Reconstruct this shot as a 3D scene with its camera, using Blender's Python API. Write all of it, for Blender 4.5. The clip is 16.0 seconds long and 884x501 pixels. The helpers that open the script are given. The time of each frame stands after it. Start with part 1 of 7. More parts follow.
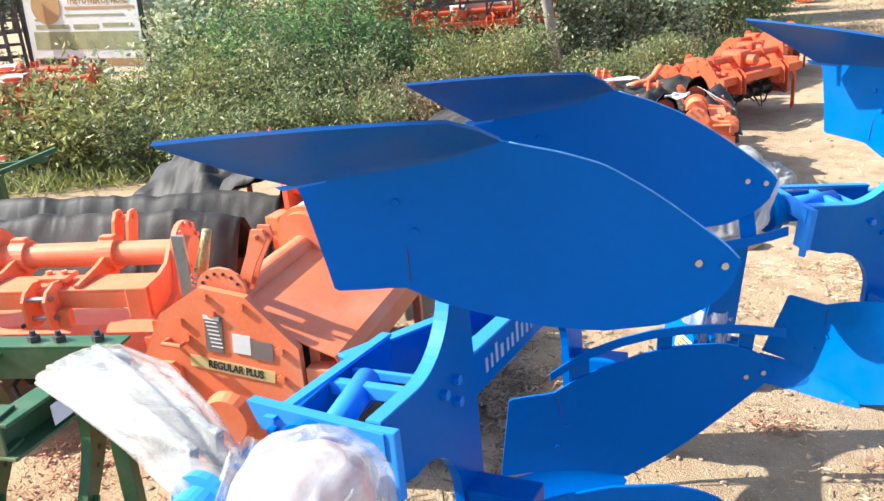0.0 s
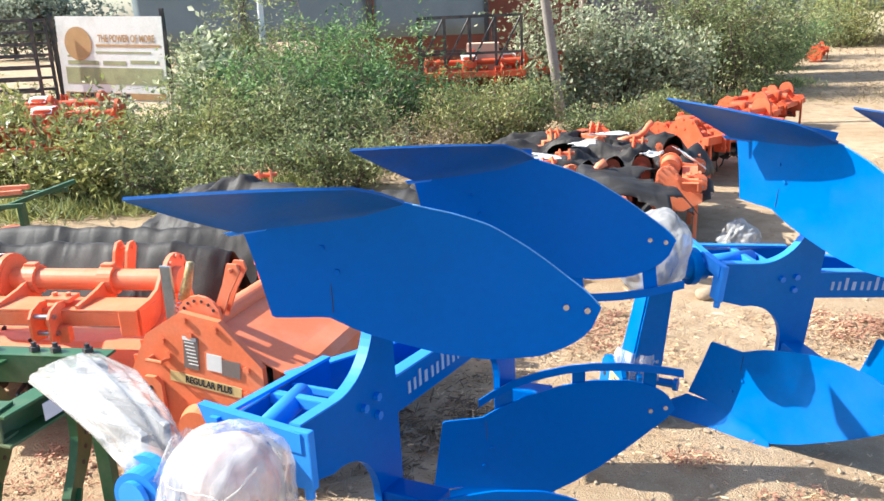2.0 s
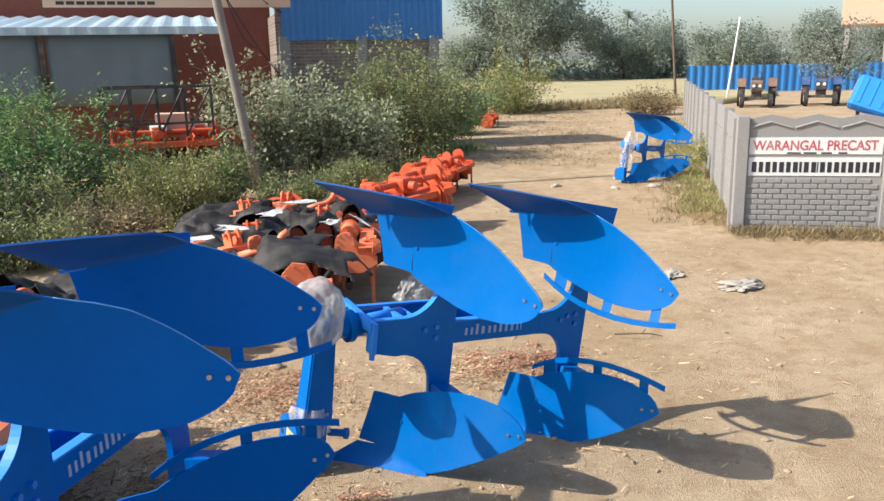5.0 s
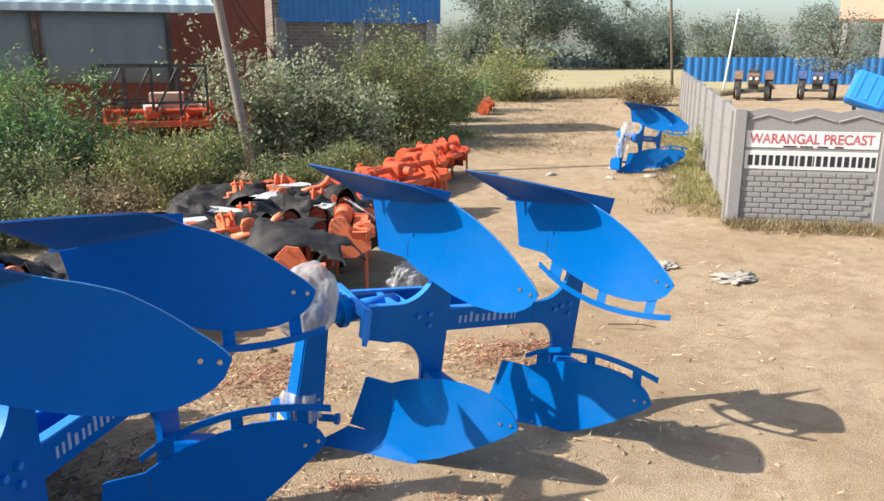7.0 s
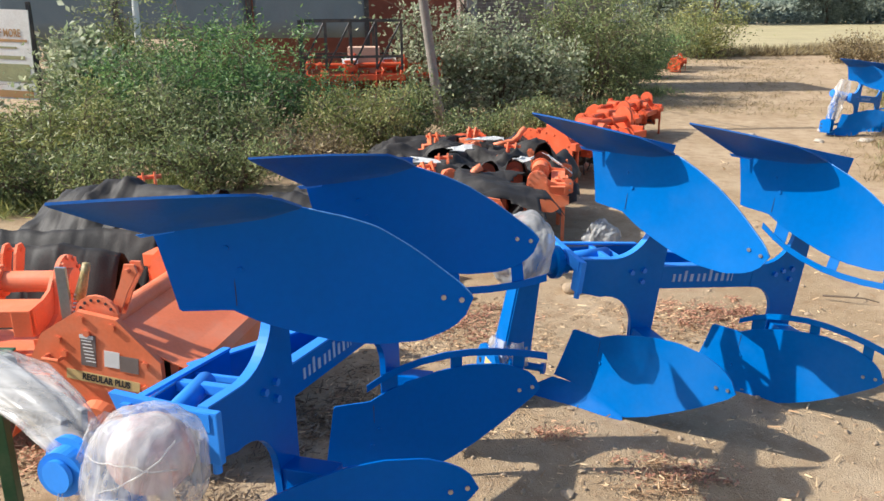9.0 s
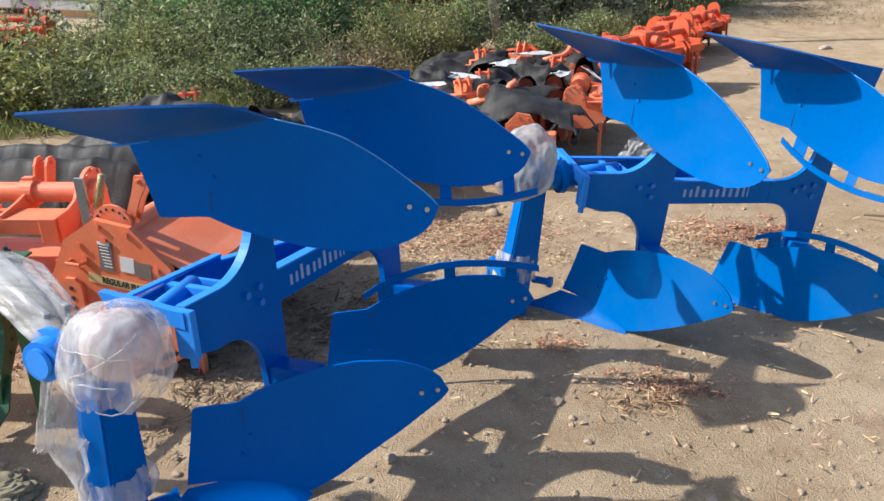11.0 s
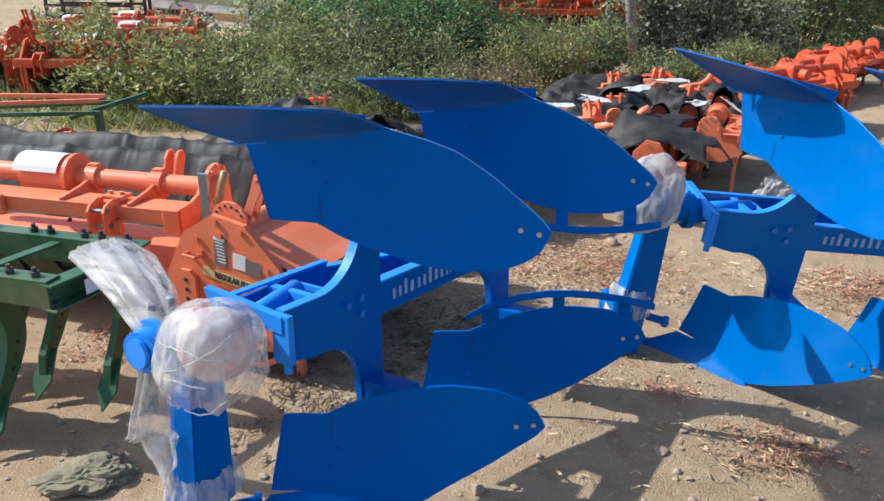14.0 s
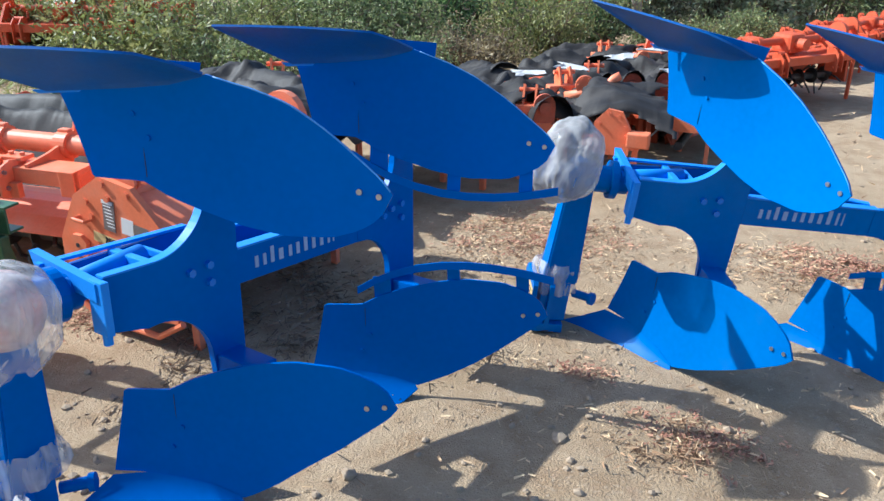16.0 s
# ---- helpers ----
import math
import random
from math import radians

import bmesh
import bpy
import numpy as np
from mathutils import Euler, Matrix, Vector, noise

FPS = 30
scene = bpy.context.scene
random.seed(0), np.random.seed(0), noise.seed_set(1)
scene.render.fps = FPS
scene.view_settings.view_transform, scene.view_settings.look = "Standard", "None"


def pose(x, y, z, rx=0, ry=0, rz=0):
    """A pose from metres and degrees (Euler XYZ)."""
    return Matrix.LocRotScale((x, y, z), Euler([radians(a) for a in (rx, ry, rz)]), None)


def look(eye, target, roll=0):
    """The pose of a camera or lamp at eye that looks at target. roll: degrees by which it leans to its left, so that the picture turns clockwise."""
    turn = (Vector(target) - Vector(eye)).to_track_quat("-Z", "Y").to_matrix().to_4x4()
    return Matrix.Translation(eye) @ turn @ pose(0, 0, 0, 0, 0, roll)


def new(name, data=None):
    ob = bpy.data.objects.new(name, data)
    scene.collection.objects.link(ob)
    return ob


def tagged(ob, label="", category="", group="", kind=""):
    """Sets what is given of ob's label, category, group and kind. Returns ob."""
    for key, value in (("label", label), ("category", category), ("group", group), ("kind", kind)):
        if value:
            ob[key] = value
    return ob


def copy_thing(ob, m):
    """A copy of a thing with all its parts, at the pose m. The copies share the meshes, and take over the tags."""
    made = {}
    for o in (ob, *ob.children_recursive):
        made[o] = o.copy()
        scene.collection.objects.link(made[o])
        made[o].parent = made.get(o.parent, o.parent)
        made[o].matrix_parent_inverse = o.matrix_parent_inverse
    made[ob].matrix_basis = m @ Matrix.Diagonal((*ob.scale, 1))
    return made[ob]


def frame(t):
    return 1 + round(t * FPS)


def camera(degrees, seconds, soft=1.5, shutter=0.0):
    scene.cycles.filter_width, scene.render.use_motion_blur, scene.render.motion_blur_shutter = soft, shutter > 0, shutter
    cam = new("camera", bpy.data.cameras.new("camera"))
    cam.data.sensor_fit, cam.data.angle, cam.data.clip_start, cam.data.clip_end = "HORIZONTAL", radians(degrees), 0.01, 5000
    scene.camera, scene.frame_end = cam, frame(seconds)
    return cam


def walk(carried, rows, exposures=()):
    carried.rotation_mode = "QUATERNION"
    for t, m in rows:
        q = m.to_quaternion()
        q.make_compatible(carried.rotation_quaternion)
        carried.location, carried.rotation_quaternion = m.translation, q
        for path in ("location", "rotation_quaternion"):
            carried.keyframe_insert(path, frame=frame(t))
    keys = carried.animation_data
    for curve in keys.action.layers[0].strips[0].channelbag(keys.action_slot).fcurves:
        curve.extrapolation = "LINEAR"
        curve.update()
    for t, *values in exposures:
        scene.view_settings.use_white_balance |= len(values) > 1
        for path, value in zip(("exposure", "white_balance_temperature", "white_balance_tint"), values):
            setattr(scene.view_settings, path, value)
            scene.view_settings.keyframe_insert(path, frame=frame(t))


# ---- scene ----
cam = camera(58.3, 16.0)
PATH = [
    (0, (0.066, 0.099, 1.791), (-0.041, 1.979, 1.117), -4.5),
    (0.5, (0.273, 0.084, 1.785), (0.097, 1.971, 1.147), -3.3),
    (1, (0.295, -0.041, 1.816), (0.094, 1.857, 1.22), -3.2),
    (1.5, (0.245, -0.149, 1.897), (0.095, 1.769, 1.351), -3.0),
    (2, (0.364, -0.284, 1.92), (0.215, 1.625, 1.341), -2.5),
    (2.5, (0.526, -0.383, 1.898), (0.323, 1.492, 1.233), -2.3),
    (3, (0.512, -0.493, 1.918), (0.414, 1.381, 1.225), -1.6),
    (3.5, (0.495, -0.611, 1.968), (0.699, 1.283, 1.361), -1.1),
    (3.6, (0.494, -0.624, 1.983), (0.783, 1.266, 1.395), -1.3),
    (4, (0.575, -0.664, 2.07), (1.066, 1.208, 1.567), -0.7),
    (4.5, (0.583, -0.666, 2.057), (1.147, 1.2, 1.611), -1.3),
    (6.8, (0.553, -0.609, 2.05), (1.05, 1.261, 1.546), -0.7),
    (7, (0.576, -0.622, 2.048), (1.147, 1.232, 1.561), 0.1),
    (7.5, (0.552, -0.635, 2.032), (1.161, 1.209, 1.552), 1.6),
    (8, (0.516, -0.638, 2.002), (0.994, 1.235, 1.489), 0.6),
    (8.5, (0.418, -0.604, 1.978), (0.699, 1.297, 1.427), -0.1),
    (9, (0.35, -0.586, 2.005), (0.499, 1.321, 1.42), -0.4),
    (9.2, (0.363, -0.594, 1.994), (0.47, 1.318, 1.416), -0.8),
    (11.3, (0.724, -0.693, 1.989), (0.678, 1.132, 1.172), -1.9),
    (11.5, (0.731, -0.704, 1.994), (0.708, 1.112, 1.157), -1.6),
    (12, (0.763, -0.697, 1.982), (0.777, 1.124, 1.155), -0.3),
    (12.5, (0.791, -0.717, 1.98), (0.862, 1.13, 1.216), 1.7),
    (12.9, (0.766, -0.711, 1.994), (0.794, 1.146, 1.252), 2.1),
    (13, (0.758, -0.71, 1.978), (0.749, 1.152, 1.247), 2.0),
    (13.5, (0.703, -0.683, 1.967), (0.456, 1.168, 1.251), 0.7),
    (14, (0.711, -0.552, 1.961), (0.377, 1.282, 1.235), 0.1),
    (14.5, (0.81, -0.542, 1.961), (0.481, 1.288, 1.222), 0.7),
    (15, (1.023, -0.582, 1.963), (0.627, 1.217, 1.184), 0.7),
    (15.5, (1.143, -0.455, 1.889), (0.734, 1.326, 1.078), 0.4),
    (16, (1.215, -0.229, 1.839), (0.816, 1.569, 1.059), 0.2),
]
walk(cam, [(t, look(eye, target, roll)) for t, eye, target, roll in PATH],
     exposures=[(0, 1.34, 5950, 8), (2.5, 1.29, 5900, 8), (3.5, 1.26, 5700, 8), (3.9, 0.64, 6080, 9), (4.5, 0.64, 6130, 9), (7.5, 0.71, 6150, 9), (9, 0.6, 6050, 9), (12, 0.53, 5700, 8), (14.5, 0.50, 5620, 8), (15.5, 0.53, 5530, 7), (16, 0.7, 5260, 6)])

# ---------------- light ----------------
SUN_ELEV, SUN_ROT = radians(39.8), radians(-86.5)
world = bpy.data.worlds.new("sky_world")
scene.world = world
world.use_nodes = True
wn = world.node_tree.nodes
wn.clear()
sky = wn.new("ShaderNodeTexSky")
sky.sky_type = "NISHITA"
sky.sun_disc = False
sky.sun_elevation, sky.sun_rotation = SUN_ELEV, SUN_ROT
sky.dust_density, sky.air_density, sky.ozone_density = 2.0, 1.0, 1.0
bgn = wn.new("ShaderNodeBackground")
bgn.inputs["Strength"].default_value = 0.122
won = wn.new("ShaderNodeOutputWorld")
world.node_tree.links.new(sky.outputs[0], bgn.inputs["Color"])
world.node_tree.links.new(bgn.outputs[0], won.inputs["Surface"])
sun_dir = Vector((math.sin(SUN_ROT) * math.cos(SUN_ELEV), math.cos(SUN_ROT) * math.cos(SUN_ELEV), math.sin(SUN_ELEV)))
sun_data = bpy.data.lights.new("sun", "SUN")
sun_data.energy, sun_data.angle, sun_data.color = 4.5, radians(0.6), (1.0, 0.935, 0.82)
sun_ob = new("sun", sun_data)
sun_ob.matrix_world = look(sun_dir * 40, (0, 0, 0))


# ---------------- materials ----------------
def mat(name, base, rough=0.6, metal=0.0, var=0.15, scale=6.0, fine=60.0, bump=0.0, dirt=None, dirt_amount=0.3, dirt_scale=3.0, spec=0.5, coords="Object", trans=0.0):
    """A surface with colour variation at two scales, a dirt layer and fine relief."""
    m = bpy.data.materials.new(name)
    m.use_nodes = True
    nt = m.node_tree
    n, l = nt.nodes, nt.links
    b = n["Principled BSDF"]
    b.inputs["Roughness"].default_value = rough
    b.inputs["Metallic"].default_value = metal
    b.inputs["Specular IOR Level"].default_value = spec
    tc = n.new("ShaderNodeTexCoord")
    n1 = n.new("ShaderNodeTexNoise")
    n1.inputs["Scale"].default_value, n1.inputs["Detail"].default_value = scale, 4
    n2 = n.new("ShaderNodeTexNoise")
    n2.inputs["Scale"].default_value, n2.inputs["Detail"].default_value = fine, 3
    l.new(tc.outputs[coords], n1.inputs["Vector"])
    l.new(tc.outputs[coords], n2.inputs["Vector"])
    oi = n.new("ShaderNodeObjectInfo")
    add = n.new("ShaderNodeMath")
    add.operation = "ADD"
    l.new(n1.outputs["Fac"], add.inputs[0])
    l.new(n2.outputs["Fac"], add.inputs[1])
    mr = n.new("ShaderNodeMapRange")
    mr.inputs["From Min"].default_value, mr.inputs["From Max"].default_value = 0.6, 1.4
    mr.inputs["To Min"].default_value, mr.inputs["To Max"].default_value = 1 - var, 1 + var
    l.new(add.outputs[0], mr.inputs["Value"])
    vm = n.new("ShaderNodeVectorMath")
    vm.operation = "SCALE"
    vm.inputs[0].default_value = base
    l.new(mr.outputs[0], vm.inputs["Scale"])
    col = vm.outputs[0]
    if dirt:
        n3 = n.new("ShaderNodeTexNoise")
        n3.inputs["Scale"].default_value, n3.inputs["Detail"].default_value, n3.inputs["Roughness"].default_value = dirt_scale, 6, 0.65
        l.new(tc.outputs[coords], n3.inputs["Vector"])
        m3 = n.new("ShaderNodeMapRange")
        m3.inputs["From Min"].default_value, m3.inputs["From Max"].default_value = 0.45, 0.75
        m3.inputs["To Max"].default_value = dirt_amount
        l.new(n3.outputs["Fac"], m3.inputs["Value"])
        mx = n.new("ShaderNodeMix")
        mx.data_type = "RGBA"
        mx.inputs["B"].default_value = (*dirt, 1)
        l.new(m3.outputs[0], mx.inputs["Factor"])
        l.new(col, mx.inputs["A"])
        col = mx.outputs["Result"]
    l.new(col, b.inputs["Base Color"])
    if bump:
        bp = n.new("ShaderNodeBump")
        bp.inputs["Strength"].default_value = bump
        bp.inputs["Distance"].default_value = 0.01
        l.new(n2.outputs["Fac"], bp.inputs["Height"])
        l.new(bp.outputs[0], b.inputs["Normal"])
    if trans:
        tr = n.new("ShaderNodeBsdfTranslucent")
        l.new(col, tr.inputs["Color"])
        ms = n.new("ShaderNodeMixShader")
        ms.inputs["Fac"].default_value = trans
        l.new(b.outputs[0], ms.inputs[1])
        l.new(tr.outputs[0], ms.inputs[2])
        l.new(ms.outputs[0], n["Material Output"].inputs["Surface"])
    return m


def leaf_mat(name, base, tips, trans=0.35, rough=0.5):
    """Leaves that differ from one to the next."""
    m = bpy.data.materials.new(name)
    m.use_nodes = True
    n, l = m.node_tree.nodes, m.node_tree.links
    b = n["Principled BSDF"]
    b.inputs["Roughness"].default_value = rough
    ge = n.new("ShaderNodeNewGeometry")
    tc = n.new("ShaderNodeTexCoord")
    nz = n.new("ShaderNodeTexNoise")
    nz.inputs["Scale"].default_value = 1.6
    l.new(tc.outputs["Object"], nz.inputs["Vector"])
    ad = n.new("ShaderNodeMath")
    ad.operation = "MULTIPLY_ADD"
    ad.inputs[1].default_value = 0.6
    l.new(ge.outputs["Random Per Island"], ad.inputs[0])
    l.new(nz.outputs["Fac"], ad.inputs[2])
    rp = n.new("ShaderNodeValToRGB")
    e = rp.color_ramp.elements
    e[0].position, e[0].color = 0.3, (*[c * 0.6 for c in base], 1)
    e[1].position, e[1].color = 1.1, (*tips, 1)
    mid = rp.color_ramp.elements.new(0.7)
    mid.color = (*base, 1)
    l.new(ad.outputs[0], rp.inputs["Fac"])
    l.new(rp.outputs["Color"], b.inputs["Base Color"])
    tr = n.new("ShaderNodeBsdfTranslucent")
    l.new(rp.outputs["Color"], tr.inputs["Color"])
    ms = n.new("ShaderNodeMixShader")
    ms.inputs["Fac"].default_value = trans
    l.new(b.outputs[0], ms.inputs[1])
    l.new(tr.outputs[0], ms.inputs[2])
    l.new(ms.outputs[0], n["Material Output"].inputs["Surface"])
    return m


DUST = (0.36, 0.27, 0.18)
M_BLUE = mat("blue_paint", (0.001, 0.108, 0.435), 0.33, spec=0.10, var=0.07, scale=2.5, fine=40, dirt=(0.006, 0.116, 0.50), dirt_amount=0.35, dirt_scale=2.2)
# Paler blue: sunlit frame edges put into the colour; hood shell shares it
M_BLUE_EDGE = mat("blue_paint_lit_edge", (0.04, 0.24, 0.74), 0.45, spec=0.2, var=0.06)
# Dusty blue, with the sunlit boards' cyan and haze put into the colour
M_BLUE_DUSTY_LIT = mat("dusty_sunlit_blue_paint", (0.003, 0.134, 0.455), 0.36, spec=0.13, var=0.08, scale=2.5, fine=40, dirt=(0.04, 0.165, 0.46), dirt_amount=0.5, dirt_scale=2.0)
# Upper shares: dusty blue, with the shade on them put into the colour
M_SHARE_SHADED = mat("shaded_share_paint", (0.014, 0.092, 0.31), 0.42, spec=0.20, var=0.15, scale=5, fine=70, dirt=(0.062, 0.098, 0.17), dirt_amount=0.85, dirt_scale=2.6)
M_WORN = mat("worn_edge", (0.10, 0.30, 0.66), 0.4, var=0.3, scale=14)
M_STEEL = mat("bare_steel", (0.42, 0.42, 0.44), 0.35, metal=0.9, var=0.15)
M_BOLT = mat("bolt_blue", (0.01, 0.17, 0.62), 0.35, var=0.1)
M_ORANGE = mat("orange_paint", (0.80, 0.200, 0.082), 0.45, spec=0.3, var=0.08, scale=4, dirt=(0.66, 0.36, 0.24), dirt_amount=0.45, dirt_scale=4)
M_ORANGE_OLD = mat("older_orange_paint", (0.62, 0.100, 0.036), 0.5, spec=0.22, var=0.16, scale=4, dirt=(0.44, 0.18, 0.10), dirt_amount=0.5, dirt_scale=4)
M_DARKMETAL = mat("dark_metal", (0.03, 0.03, 0.03), 0.6, var=0.3, dirt=DUST, dirt_amount=0.4)
M_TARP = mat("black_tarpaulin", (0.038, 0.034, 0.031), 0.6, spec=0.22, var=0.25, scale=3, fine=90, bump=0.15, dirt=(0.15, 0.13, 0.11), dirt_amount=0.6, dirt_scale=2.2)


def add_creases(m, grain, strength, dist):
    """Long sharp wrinkles over a sheet material, its colour lighter on their crests and darker between."""
    n, l = m.node_tree.nodes, m.node_tree.links
    b = n["Principled BSDF"]
    tc = n.new("ShaderNodeTexCoord")
    mp = n.new("ShaderNodeMapping")
    mp.inputs["Scale"].default_value = grain
    mp.inputs["Rotation"].default_value = (0, 0, 0.5)
    l.new(tc.outputs["Object"], mp.inputs["Vector"])
    nz = n.new("ShaderNodeTexNoise")
    nz.noise_type = "RIDGED_MULTIFRACTAL"
    nz.inputs["Scale"].default_value, nz.inputs["Detail"].default_value, nz.inputs["Distortion"].default_value = 1.0, 3, 0.5
    l.new(mp.outputs[0], nz.inputs["Vector"])
    bp = n.new("ShaderNodeBump")
    bp.inputs["Strength"].default_value, bp.inputs["Distance"].default_value = strength, dist
    l.new(nz.outputs["Fac"], bp.inputs["Height"])
    old = b.inputs["Normal"].links[0].from_socket
    l.new(old, bp.inputs["Normal"])
    l.new(bp.outputs[0], b.inputs["Normal"])
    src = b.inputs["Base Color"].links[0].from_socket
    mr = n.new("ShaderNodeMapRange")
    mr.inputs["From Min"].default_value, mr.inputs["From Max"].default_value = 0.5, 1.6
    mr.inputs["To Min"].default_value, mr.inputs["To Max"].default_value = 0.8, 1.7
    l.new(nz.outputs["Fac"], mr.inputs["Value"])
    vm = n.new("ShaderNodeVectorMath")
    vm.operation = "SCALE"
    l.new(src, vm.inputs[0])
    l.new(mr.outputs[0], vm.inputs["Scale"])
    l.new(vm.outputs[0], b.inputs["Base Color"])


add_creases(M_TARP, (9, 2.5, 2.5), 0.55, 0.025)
M_GREEN = mat("green_paint", (0.025, 0.10, 0.032), 0.45, var=0.12, dirt=DUST, dirt_amount=0.35)
M_WHITE = mat("white_paint", (0.78, 0.77, 0.74), 0.5, var=0.05, dirt=(0.45, 0.40, 0.32), dirt_amount=0.3)
M_LABEL = mat("label_white", (0.75, 0.73, 0.68), 0.45, var=0.04)
M_LABELGREY = mat("label_grey", (0.19, 0.15, 0.13), 0.5, var=0.1)
M_YELLOW = mat("label_yellow", (0.66, 0.47, 0.20), 0.5, var=0.10)
M_SCRAP = mat("dusty_white_plastic", (0.58, 0.56, 0.52), 0.5, var=0.15, scale=9)
M_INK = mat("black_ink", (0.025, 0.025, 0.03), 0.6, var=0.1)
M_REDINK = mat("red_ink", (0.46, 0.085, 0.10), 0.6, var=0.25, scale=12, dirt=(0.6, 0.45, 0.44), dirt_amount=0.6, dirt_scale=14)
M_TEXT = mat("pale_lettering", (0.30, 0.40, 0.60), 0.5, var=0.08)
M_WOOD = mat("weathered_wood", (0.25, 0.215, 0.18), 0.85, var=0.25, scale=8, fine=40, bump=0.5)
M_CONCRETE = mat("precast_concrete", (0.30, 0.285, 0.27), 0.9, var=0.14, scale=3, fine=50, bump=0.4, dirt=(0.24, 0.21, 0.18), dirt_amount=0.5)
M_BRICK = mat("brick_wall", (0.24, 0.185, 0.155), 0.9, var=0.25, scale=5, fine=30, bump=0.4)


def add_courses(m, mortar):
    """Brick courses and mortar joints over a wall material."""
    n, l = m.node_tree.nodes, m.node_tree.links
    bs = n["Principled BSDF"]
    src = bs.inputs["Base Color"].links[0].from_socket
    tc = n.new("ShaderNodeTexCoord")
    mp = n.new("ShaderNodeMapping")
    mp.inputs["Rotation"].default_value = (radians(90), 0, 0)
    l.new(tc.outputs["Object"], mp.inputs["Vector"])
    br = n.new("ShaderNodeTexBrick")
    br.inputs["Scale"].default_value = 1.0
    br.inputs["Brick Width"].default_value, br.inputs["Row Height"].default_value, br.inputs["Mortar Size"].default_value = 0.24, 0.085, 0.009
    br.inputs["Color1"].default_value, br.inputs["Color2"].default_value = (1, 1, 1, 1), (0.72, 0.72, 0.72, 1)
    br.inputs["Mortar"].default_value = (*mortar, 1)
    l.new(mp.outputs[0], br.inputs["Vector"])
    mx = n.new("ShaderNodeMix")
    mx.data_type, mx.blend_type = "RGBA", "MULTIPLY"
    mx.inputs["Factor"].default_value = 1.0
    l.new(src, mx.inputs["A"])
    l.new(br.outputs["Color"], mx.inputs["B"])
    l.new(mx.outputs["Result"], bs.inputs["Base Color"])


add_courses(M_BRICK, (1.25, 1.35, 1.35))
M_REDBOARD = mat("dark_red_wall", (0.22, 0.075, 0.055), 0.8, var=0.15)
M_CURTAIN = mat("grey_shade_cloth", (0.165, 0.20, 0.21), 0.85, var=0.12, scale=2)
M_BLUESHEET = mat("blue_sheet_metal", (0.035, 0.19, 0.48), 0.45, var=0.1)
M_ROOFSHEET = mat("pale_roof_sheet", (0.42, 0.52, 0.56), 0.4, var=0.1)
M_PEACH = mat("peach_board", (0.62, 0.40, 0.28), 0.7, var=0.06)
M_BOARD = mat("pale_board", (0.33, 0.26, 0.17), 0.85, var=0.25, scale=7, fine=60, bump=0.5)
M_BARK = mat("bark", (0.14, 0.10, 0.07), 0.9, var=0.3, bump=0.6)
M_STRAW = mat("straw", (0.48, 0.36, 0.20), 0.85, var=0.35, scale=20)
M_CLOTH = mat("pale_sack", (0.44, 0.38, 0.31), 0.8, var=0.12, bump=0.4)
M_GREYBAG = mat("grey_wrap", (0.34, 0.33, 0.32), 0.4, var=0.25, scale=12, bump=0.6)
M_PINK = mat("pinkish_packing", (0.52, 0.44, 0.43), 0.4, var=0.35, scale=9, dirt=(0.6, 0.13, 0.10), dirt_amount=0.7, dirt_scale=6)
M_OLIVECLOTH = mat("olive_cloth", (0.24, 0.20, 0.12), 0.9, var=0.25, scale=10, fine=160, bump=0.25)
M_RUBBER = mat("rubber", (0.025, 0.025, 0.026), 0.8, var=0.2, dirt=DUST, dirt_amount=0.5)
M_PEBBLE = mat("pebble", (0.37, 0.275, 0.18), 0.9, var=0.25)
L_DARK = leaf_mat("leaf_feathery", (0.075, 0.165, 0.055), (0.25, 0.38, 0.12), 0.4)
L_PALE = leaf_mat("leaf_milkweed", (0.28, 0.33, 0.18), (0.56, 0.57, 0.38), 0.45)
L_LIGHT = leaf_mat("leaf_weed", (0.22, 0.25, 0.075), (0.44, 0.42, 0.15))
L_MID = leaf_mat("leaf_shrub", (0.17, 0.22, 0.085), (0.38, 0.40, 0.16), 0.4)
L_DRY = leaf_mat("leaf_dry", (0.22, 0.16, 0.085), (0.42, 0.33, 0.16))
# Far foliage: aerial haze is put into these pale grey-green leaf colours
L_TREE = leaf_mat("leaf_hazed_tree", (0.23, 0.27, 0.215), (0.36, 0.40, 0.31), 0.5, 0.8)
L_FIELD = leaf_mat("field_grass", (0.36, 0.28, 0.10), (0.52, 0.43, 0.17))


